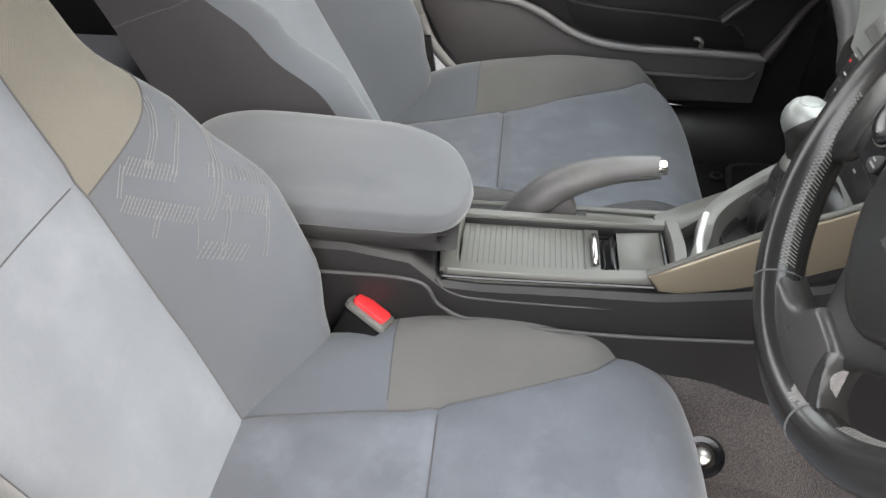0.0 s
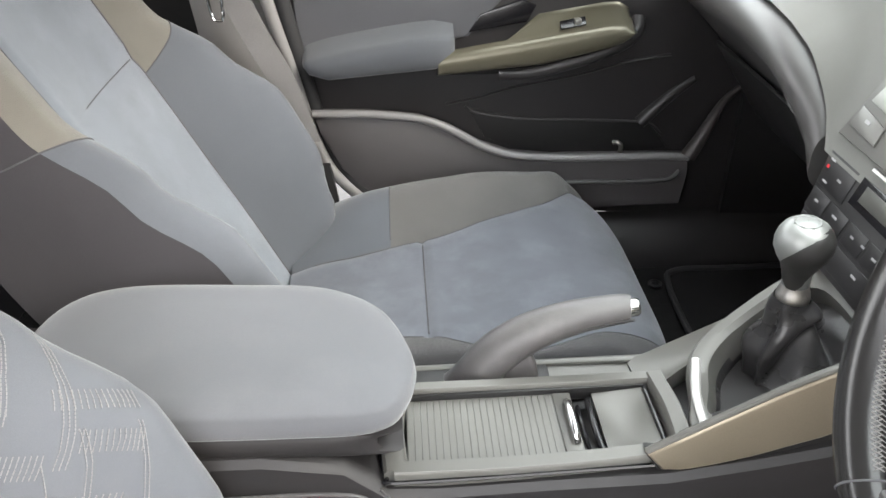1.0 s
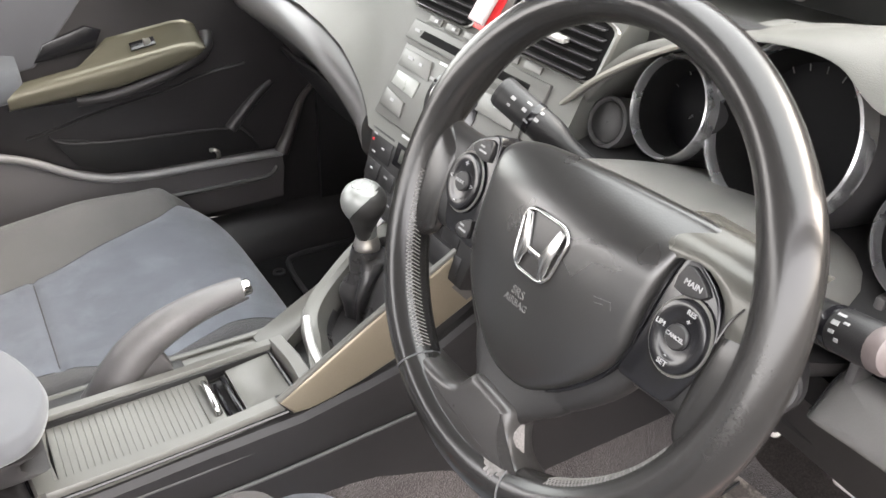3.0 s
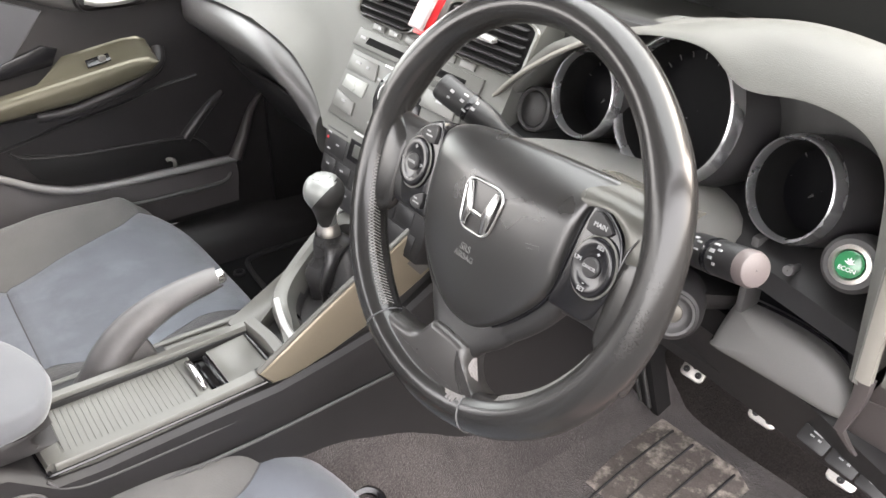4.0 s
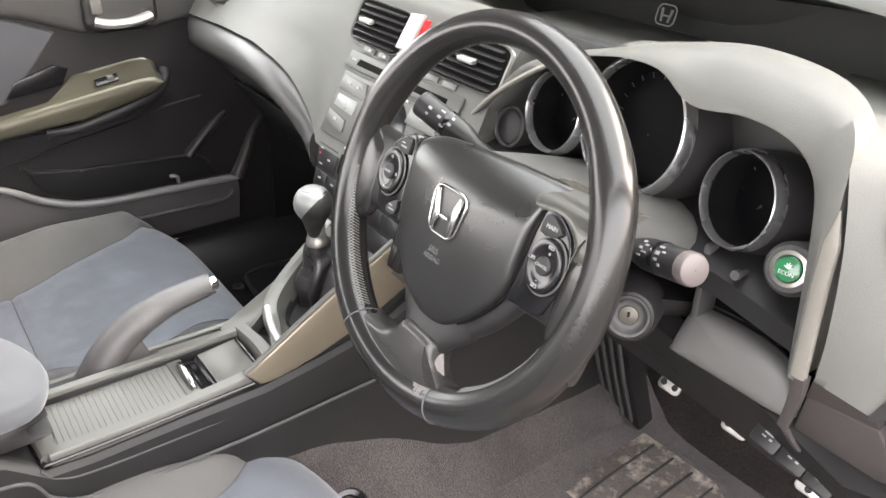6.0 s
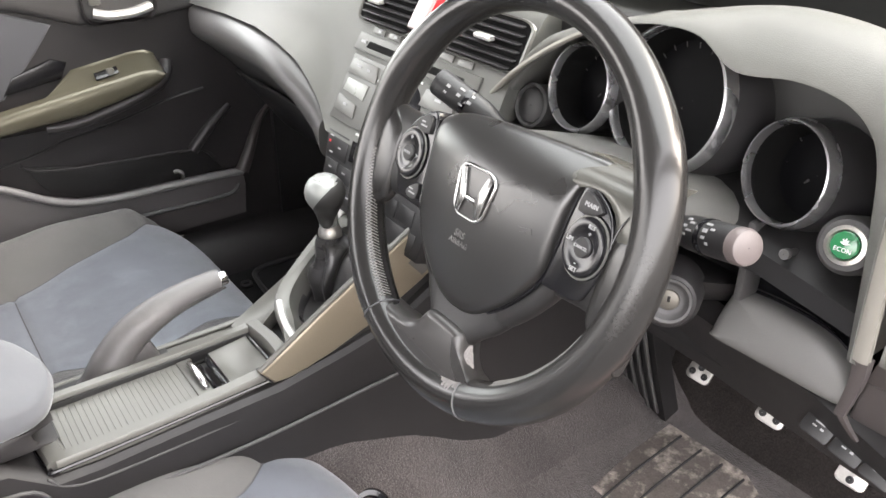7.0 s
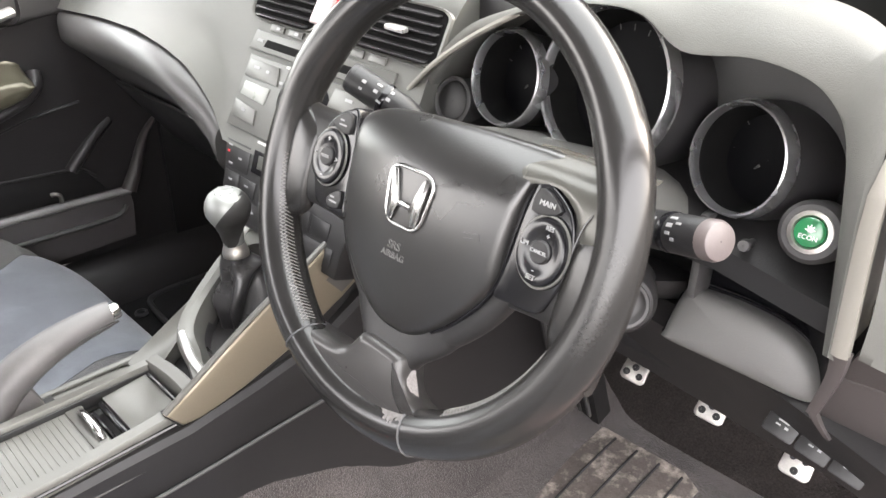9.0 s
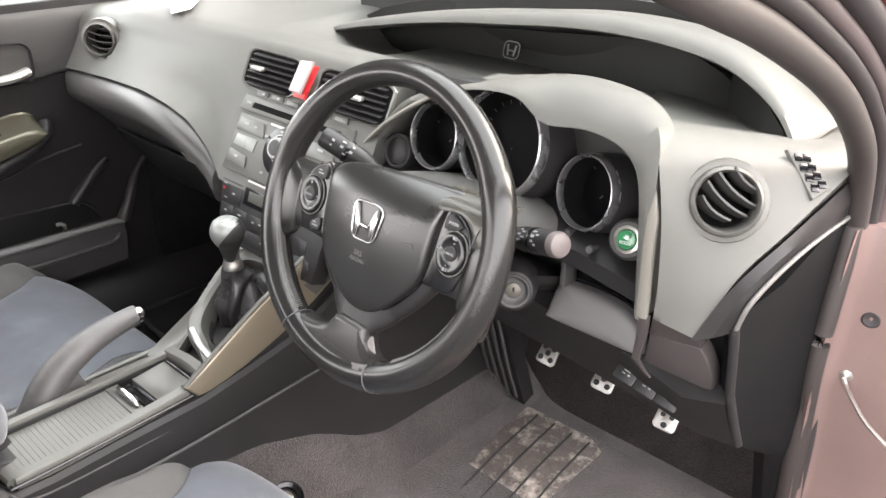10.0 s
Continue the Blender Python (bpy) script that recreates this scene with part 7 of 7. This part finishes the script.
part("bottle_wall", tube(crom([(0.206, 1.066, 0.210), (0.228, 1.072, 0.245), (0.247, 1.08, 0.278), (0.268, 1.09, 0.308), (0.30, 1.098, 0.335)], 5), [0.015 - 0.0005 * k for k in range(21)], 12), DOOR_RIDGE, door)
part("bottle_wall", tube(crom([(0.118, 1.100, 0.268), (0.145, 1.098, 0.297), (0.175, 1.099, 0.324), (0.21, 1.104, 0.348)], 5), [0.013 - 0.0003 * k for k in range(16)], 12), DOOR_PLASTIC, door)
part("pocket_clip", tube(crom([(0.083, 1.088, 0.206), (0.084, 1.083, 0.228), (0.077, 1.085, 0.236), (0.070, 1.09, 0.234)], 4), 0.0045, 8), SILVER, door, "pale bag hook")
part("crease", tube(crom([(-0.24, 1.099, 0.318), (-0.18, 1.099, 0.329), (-0.12, 1.099, 0.345), (0.0, 1.099, 0.365), (0.08, 1.099, 0.385), (0.16, 1.099, 0.395)], 5), 0.0052, 8, flat=0.5), DOOR_PLASTIC, door)
part("handle_underside", tube(crom([(-0.15, 1.062, 0.386), (-0.10, 1.055, 0.388), (-0.04, 1.052, 0.400), (0.02, 1.053, 0.417), (0.06, 1.058, 0.432), (0.082, 1.066, 0.450), (0.087, 1.078, 0.470)], 5), 0.0115, 12), DOOR_PLASTIC, door, "dark underside of the pull handle")
# release lever in its cup
cup = [Vector((0.025 + u, 1.083, 0.590 + v)) for u, v in rounded(0.125, 0.075, 0.022, 5)]
mid_d = sum(cup, Vector()) / len(cup)
own = loft([[mid_d + (p - mid_d) * 1.12 + Vector((0, 0.004, 0)) for p in cup], [mid_d + (p - mid_d) * 1.06 + Vector((0, -0.004, 0)) for p in cup], cup, [mid_d + (p - mid_d) * 0.92 + Vector((0, 0.02, 0)) for p in cup]], True, False, False)
own.faces.new([v for v in own.verts][-len(cup):])
cup_ob = part("release_cup", own, CONSOLE_DARK, door)
part("release_lever", tube(crom([(-0.025, 1.08, 0.572), (0.0, 1.074, 0.566), (0.04, 1.074, 0.566), (0.078, 1.080, 0.573)], 5), 0.0125, 12, flat=0.7), DULL_SILVER, cup_ob, "chrome door release")
part("lock_tab", box((-0.028, 1.078, 0.585), (-0.008, 1.088, 0.610), 0.003), SILVER, cup_ob)

# ---- driver's floor: mat, plate, pedals ----
def foot_z(x):
    """The height of the driver's floor, which climbs towards the seat."""
    return interp(x, [(-0.12, 0.085), (0.0, 0.075), (0.22, 0.006), (0.5, 0.0)])


mat = thing("driver_floor_mat", (0.25, 0.0, 0.0), "worn dark grey carpet floor mat, dusty", "floor mat")
part("carpet", solid([[(x, y, foot_z(x) + 0.009 + (0.02 * ((y - 0.10) / 0.05) ** 2 if y > 0.10 else 0)) for y in (-0.26, -0.1, 0.0, 0.10, 0.125, 0.15)] for x in (-0.06, 0.0, 0.05, 0.1, 0.15, 0.2, 0.3, 0.42, 0.53)], (0, 0, -0.008)), CARPET, mat, "grey pile carpet")
plate_ob = part("heel_plate", prism([(x, y, 0.0095) for x, y in [(0.225, -0.05), (0.23, 0.140), (0.40, 0.160), (0.49, 0.150), (0.515, 0.120), (0.52, -0.02), (0.50, -0.055)]], (0, 0, 0.004), 0.003), HEEL_PAD, mat, "dusty worn rubber heel plate")
for k in range(5):
    y = -0.035 + 0.039 * k
    part("groove_rib", tube(crom([(0.255, y - 0.012, 0.0135), (0.38, y + 0.002, 0.0135), (0.505, y + 0.010, 0.0135)], 4), 0.0022, 6), RUBBER, plate_ob)
eye = thing("mat_fixing", (-0.015, 0.165, 0.10), "black mat fixing ring with metal centre", "mat fixing")
part("ring", lathe([(0.025, -0.004), (0.026, 0.004), (0.022, 0.009), (0.016, 0.007), (0.015, 0.0)], (-0.030, 0.166, 0.130), (-0.25, -0.45, 1), 28, None, False), GLOSS, eye)
part("stud", lathe([(0.011, 0.002), (0.010, 0.006), (0.006, 0.0085), (0.0005, 0.009)], (-0.030, 0.166, 0.130), (-0.25, -0.45, 1), 20, None, False), STEEL, eye, "metal stud")


def pedal(name, o, w, h, label, holes, hang=True):
    t = thing(name, o, label, "pedal", "foot pedals")
    m = basis(o, (0, -1, 0), (0.62, 0, 0.78))
    w, h = w * 0.76, h * 0.76
    holes = [(u * 0.76, v * 0.76, r * 0.8) for u, v, r in holes]
    out = rounded(w, h, 0.008, 4)
    part("plate", moved(prism([(u * (1 - 0.12 * (v / h)), v, 0) for u, v in out], (0, 0, 0.005), 0.0015), m), STEEL, t, "drilled metal pedal plate")
    for u, v, r in holes:
        part("stud", moved(lathe([(r, 0.004), (r, 0.0065), (r * 0.75, 0.0075), (0.0004, 0.0075)], (u, v, 0), (0, 0, 1), 14, None, False), m), RUBBER, t, "black rubber stud")
    a = Vector(o)
    part("arm", tube(crom([a + Vector((0.012, 0, 0.0)), a + Vector((0.07, 0, 0.07)), a + Vector((0.11, 0.005, 0.2)), a + Vector((0.10, 0.005, 0.3))], 4), 0.007, 8), DARK, t)


five = [(-0.012, 0.010, 0.006), (0.012, 0.010, 0.006), (0.0, -0.003, 0.006), (-0.013, -0.016, 0.006), (0.013, -0.016, 0.006)]
pedal("clutch_pedal", (0.454, 0.046, 0.205), 0.048, 0.060, "drilled metal clutch pedal with rubber studs", five)
pedal("brake_pedal", (0.444, -0.072, 0.215), 0.050, 0.060, "drilled metal brake pedal with rubber studs", five)
pedal("accelerator_pedal", (0.452, -0.184, 0.196), 0.048, 0.066, "metal accelerator pedal with rubber studs", [(-0.010, 0.018, 0.005), (0.010, 0.018, 0.005), (-0.010, -0.002, 0.005), (0.010, -0.002, 0.005), (0.0, -0.022, 0.006)])
rest = thing("footrest", (0.47, 0.16, 0.1), "ribbed dark plastic footrest beside the clutch", "footrest")
part("plate", solid([[(0.505, 0.125, 0.02), (0.50, 0.212, 0.02)], [(0.47, 0.127, 0.12), (0.465, 0.212, 0.12)], [(0.44, 0.130, 0.22), (0.435, 0.212, 0.22)], [(0.415, 0.132, 0.30), (0.41, 0.212, 0.30)]], (0.03, 0, 0.01)), DARK, rest)
for k in range(4):
    y = 0.139 + 0.019 * k
    part("rib", tube([(0.497, y, 0.035), (0.462, y + 0.001, 0.13), (0.43, y + 0.002, 0.23), (0.408, y + 0.003, 0.295)], 0.0036, 8), MID, rest)

# passenger mat
pm = thing("passenger_floor_mat", (0.35, 0.8, 0.0), "black carpet floor mat with raised rubber border", "floor mat")
part("carpet", prism([(0.155, 0.56, 0.0), (0.155, 0.93, 0.0), (0.185, 0.985, 0.0), (0.60, 0.975, 0.0), (0.60, 0.56, 0.0)], (0, 0, 0.010), 0.003), CARPET_DARK, pm)
part("border", tube(crom([(0.60, 0.985, 0.012), (0.30, 0.985, 0.011), (0.190, 0.985, 0.011), (0.160, 0.94, 0.011), (0.152, 0.75, 0.011), (0.150, 0.56, 0.011)], 5), 0.006, 8), RUBBER, pm)
part("fixing", lathe([(0.013, 0), (0.013, 0.005), (0.009, 0.007), (0.007, 0.003)], (0.140, 0.955, 0.0), (0, 0, 1), 20, None, False), RUBBER, pm)


# ---- the car's shell round it all ----
def structure(name, bm, material, label, category):
    return tagged(part(name, bm, material), label, category, "", "structure")


structure("floor", box((-1.5, -0.37, -0.09), (0.62, 1.1, -0.036), 0), CARPET_DARK, "dark carpeted car floor", "floor")
rows = []
for x in [-0.6, -0.12, -0.05, 0.0, 0.05, 0.1, 0.15, 0.2, 0.3, 0.45, 0.58]:
    f = foot_z(x)
    wall = interp(x, [(-0.1, 0.21), (0.05, 0.20), (0.25, 0.155), (0.5, 0.14)])
    rows.append(crom([(x, -0.37, f), (x, -0.1, f), (x, 0.08, f), (x, 0.14, f + 0.02), (x, 0.185, f + 0.07), (x, 0.212, (f + wall) / 2 + 0.03), (x, 0.224, wall)], 4))
structure("floor_driver", solid(rows, (0, 0.01, -0.03)), CARPET, "dusty grey carpet of the driver footwell", "floor")
structure("wall_firewall", solid([[(0.56, -0.38, -0.02), (0.56, 1.1, -0.02)], [(0.63, -0.38, 0.12), (0.63, 1.1, 0.12)], [(0.74, -0.38, 0.35), (0.74, 1.1, 0.35)], [(0.80, -0.40, 0.68), (0.80, 1.12, 0.68)]], (0.03, 0, -0.01)), BULKHEAD, "carpeted bulkhead under the dashboard, coloured dark for shade", "bulkhead")
structure("trim_passenger_sill", solid([[(-0.5, 1.10, 0.10), (-0.1, 1.10, 0.085), (0.3, 1.10, 0.075), (0.6, 1.10, 0.08)], [(-0.5, 1.06, 0.085), (-0.1, 1.06, 0.07), (0.3, 1.055, 0.062), (0.6, 1.04, 0.07)], [(-0.5, 1.03, 0.03), (-0.1, 1.03, 0.02), (0.3, 1.02, 0.02), (0.6, 1.0, 0.03)], [(-0.5, 1.02, -0.02), (-0.1, 1.02, -0.02), (0.3, 1.01, -0.02), (0.6, 0.99, -0.02)]], (0, 0.02, -0.02)), DOOR_PLASTIC, "dark plastic door sill trim", "sill")
structure("trim_kick_panel", solid([[(0.30, 1.09, 0.06), (0.62, 1.05, 0.06)], [(0.30, 1.085, 0.25), (0.62, 1.05, 0.25)], [(0.30, 1.085, 0.50), (0.62, 1.05, 0.5)]], (0, 0.02, 0)), DARK, "dark kick panel in the footwell", "panel")
PILLAR = surface("pillar_plastic", (0.195, 0.190, 0.187), 0.5, 0, 0.08, 8, 0.05, 900, 0.15, 900)
structure("trim_passenger_pillar", solid([[(-0.63, 1.11, 0.08), (-0.56, 1.09, 0.08), (-0.475, 1.105, 0.13)], [(-0.645, 1.105, 0.35), (-0.59, 1.08, 0.35), (-0.515, 1.10, 0.35)], [(-0.665, 1.09, 0.62), (-0.62, 1.07, 0.62), (-0.548, 1.095, 0.62)], [(-0.80, 1.03, 1.10), (-0.72, 1.01, 1.10), (-0.62, 1.03, 1.10)]], (0, 0.04, 0)), PILLAR, "light grey pillar trim", "pillar")
structure("trim_door_flange", tube(crom([(-0.60, 1.04, 0.95), (-0.57, 1.075, 0.70), (-0.543, 1.08, 0.578), (-0.520, 1.08, 0.47), (-0.503, 1.08, 0.40), (-0.48, 1.078, 0.29), (-0.455, 1.075, 0.215), (-0.41, 1.07, 0.16), (-0.385, 1.067, 0.145)], 6), 0.011, 10), PILLAR, "light grey door opening flange", "flange")
structure("trim_door_seal", tube(crom([(-0.57, 1.04, 0.95), (-0.54, 1.085, 0.70), (-0.513, 1.088, 0.55), (-0.490, 1.088, 0.42), (-0.465, 1.086, 0.30), (-0.43, 1.082, 0.21), (-0.38, 1.076, 0.155), (-0.3, 1.072, 0.12), (0.0, 1.07, 0.09)], 6), 0.013, 10), RUBBER, "black rubber door seal", "seal")

slip = alone("paper_slip", prism([(0.212, 0.738, 0.7145), (0.250, 0.735, 0.7185), (0.345, 0.835, 0.7240), (0.292, 0.880, 0.7215)], (0, 0, 0.0012), 0.0003), WHITE, "small white paper slip lying on the dashboard", "paper")

# roof, pillars and glass
structure("ceiling", solid([[(-1.6, -0.30, 1.05), (-1.6, 0.36, 1.09), (-1.6, 1.02, 1.05)], [(-0.9, -0.33, 1.11), (-0.9, 0.36, 1.16), (-0.9, 1.05, 1.11)], [(-0.45, -0.34, 1.07), (-0.42, 0.36, 1.13), (-0.45, 1.06, 1.07)], [(-0.22, -0.35, 1.00), (-0.18, 0.36, 1.06), (-0.22, 1.07, 1.00)]], (0, 0, 0.03)), HEADLINER, "pale cloth headliner under the roof", "ceiling")
structure("window_windscreen", solid([[(-0.22, -0.35, 1.00), (-0.18, 0.36, 1.06), (-0.22, 1.07, 1.00)], [(0.35, -0.35, 0.86), (0.42, 0.36, 0.91), (0.35, 1.07, 0.86)], [(0.88, -0.35, 0.68), (0.98, 0.36, 0.70), (0.88, 1.07, 0.68)]], (0.004, 0, 0.004)), GLASS, "clear windscreen glass", "windscreen").visible_shadow = False
structure("trim_windscreen_frit", solid([[(0.62, -0.36, 0.772), (0.66, 0.36, 0.800), (0.62, 1.07, 0.772)], [(0.89, -0.36, 0.672), (0.985, 0.36, 0.695), (0.89, 1.07, 0.672)]], (0.003, 0, 0.002)), END_BLACK, "black lower band of the windscreen", "windscreen")
structure("window_passenger", solid([[(-0.55, 1.13, 0.69), (0.45, 1.13, 0.69)], [(-0.60, 1.08, 1.05), (-0.25, 1.08, 1.0)]], (0, 0.004, 0)), GLASS, "clear passenger door glass", "car window").visible_shadow = False
structure("trim_pillar_passenger_front", tube(crom([(0.90, 1.11, 0.68), (0.38, 1.10, 0.87), (-0.2, 1.09, 1.01), (-0.45, 1.08, 1.07), (-0.9, 1.07, 1.11)], 5), 0.03, 10), PILLAR, "light grey windscreen pillar", "pillar")
structure("wall_rear", box((-1.62, -0.42, -0.06), (-1.58, 1.14, 0.70), 0), DARK, "dark rear bulkhead", "wall")
structure("wall_rear_left", box((-1.58, 1.12, -0.06), (-0.60, 1.16, 0.70), 0), DARK, "dark rear door", "wall")
structure("wall_rear_right", box((-1.58, -0.42, -0.06), (-0.80, -0.38, 0.70), 0), DARK, "dark rear door", "wall")

WALL_PLAIN = surface("dull_render", (0.16, 0.15, 0.14), 0.9, 0, 0.2, 2.0, 0.2, 60, 0.5, 80)
# driver's doorway: jamb, pillar, seals
jamb = thing("door_jamb", (0.4, -0.45, 0.3), "dull pinkish red painted door jamb by the hinges", "door jamb", kind="structure")
rows = []
for z in [-0.10, 0.05, 0.2, 0.3, 0.42, 0.52, 0.60, 0.64]:
    fx = interp(z, [(-0.1, 0.44), (0.15, 0.40), (0.45, 0.335), (0.62, 0.33), (0.66, 0.345)])
    rows.append(crom([(fx - 0.03, -0.400, z), (fx - 0.006, -0.408, z), (fx, -0.43, z), (fx + 0.004, -0.48, z), (fx + 0.02, -0.535, z), (fx + 0.06, -0.56, z), (fx + 0.2, -0.57, z)], 4))
part("panel", solid(rows, (0.02, 0.02, 0)), PAINT_JAMB, jamb)
part("grommet", lathe([(0.0100, -0.004), (0.0104, 0.002), (0.0080, 0.0035), (0.0005, 0.002)], (0.335, -0.432, 0.535), (-1, -0.1, 0.05), 24, None, False), SEAL, jamb, "dark rubber grommet")
check = part("check_strap", tube(crom([(0.335, -0.422, 0.452), (0.305, -0.445, 0.445), (0.28, -0.475, 0.436), (0.25, -0.54, 0.422)], 5), 0.0030, 8, flat=0.6), STEEL, jamb, "metal door check strap")
part("strap_boss", lathe([(0.0075, 0), (0.007, 0.004), (0.0005, 0.006)], (0.338, -0.424, 0.456), (-1, -0.2, 0), 20, None, False), STEEL, check)
pillar = thing("windscreen_pillar", (0.2, -0.4, 0.8), "red painted windscreen pillar with brown trim and seals", "pillar", kind="structure")
EDGE = [(0.40, 0.10), (0.365, 0.228), (0.330, 0.35), (0.322, 0.45), (0.325, 0.54), (0.325, 0.63), (0.282, 0.718), (0.200, 0.780), (0.114, 0.825), (0.032, 0.859), (-0.05, 0.889), (-0.147, 0.919), (-0.32, 0.975), (-0.55, 1.03), (-0.9, 1.06)]


def beside(out, y):
    """The door opening's edge, moved outwards in its own plane."""
    e = [Vector((x, 0, z)) for x, z in EDGE]
    pts = []
    for i, p in enumerate(e):
        t = e[min(i + 1, len(e) - 1)] - e[max(i - 1, 0)]
        nrm = Vector((t.z, 0, -t.x)).normalized()
        pts.append(p + nrm * out + Vector((0, y, 0)))
    return crom(pts, 5)


TRIM_BROWN = surface("brown_grey_trim", (0.030, 0.0245, 0.023), 0.6, 0, 0.1, 8, 0.05, 900, 0.15, 900)
SEAL_PINK = surface("rose_grey_seal", (0.075, 0.057, 0.057), 0.5, 0, 0.1, 8, 0.05, 900, 0.1, 900)
part("cover_seal", tube(crom([(0.318, -0.392, 0.640), (0.313, -0.394, 0.600), (0.308, -0.395, 0.540), (0.310, -0.395, 0.470), (0.330, -0.395, 0.388), (0.370, -0.395, 0.25)], 5), 0.011, 12), TRIM_BROWN, pillar, "brown-grey seal beside the dash end")
part("inner_trim", tube(beside(0.004, -0.392), 0.013, 12), TRIM_BROWN, pillar, "brown-grey inner pillar trim")
part("seal_channel", tube(beside(0.020, -0.400), 0.010, 12, flat=0.8), SEAL, pillar, "dark seal channel")
part("seal", tube(beside(0.031, -0.408), 0.007, 12), SEAL_PINK, pillar, "rose-grey rubber seal")
part("flange", tube(beside(0.046, -0.414), 0.011, 12), SEAL, pillar, "dark flange")
part("outer_paint", tube(beside(0.060, -0.424)[28:], 0.008, 12), PAINT, pillar, "red painted edge")
part("outer_gutter", tube(beside(0.072, -0.42)[28:], 0.010, 12), TRIM_BROWN, pillar)
structure("trim_driver_sill", box((-0.9, -0.56, -0.14), (0.46, -0.385, -0.02), 0.015, 3), PAINT_JAMB, "dull pinkish red painted door sill", "sill")

# added wall, out of view: cuts low light from the driver's side
structure("wall_light_blocker", box((-7, -3.3, -0.40), (8, -3.0, 0.95), 0), WALL_PLAIN, "unseen plain wall added to block low side light", "wall")
structure("ground", box((-60, -60, -0.40), (60, 60, -0.36), 0), ASPHALT, "grey asphalt ground round the car", "ground")
structure("floor_passenger", box((-0.75, 0.44, -0.03), (0.62, 1.06, -0.003), 0.0), CARPET_DARK, "black carpet of the passenger footwell", "floor")
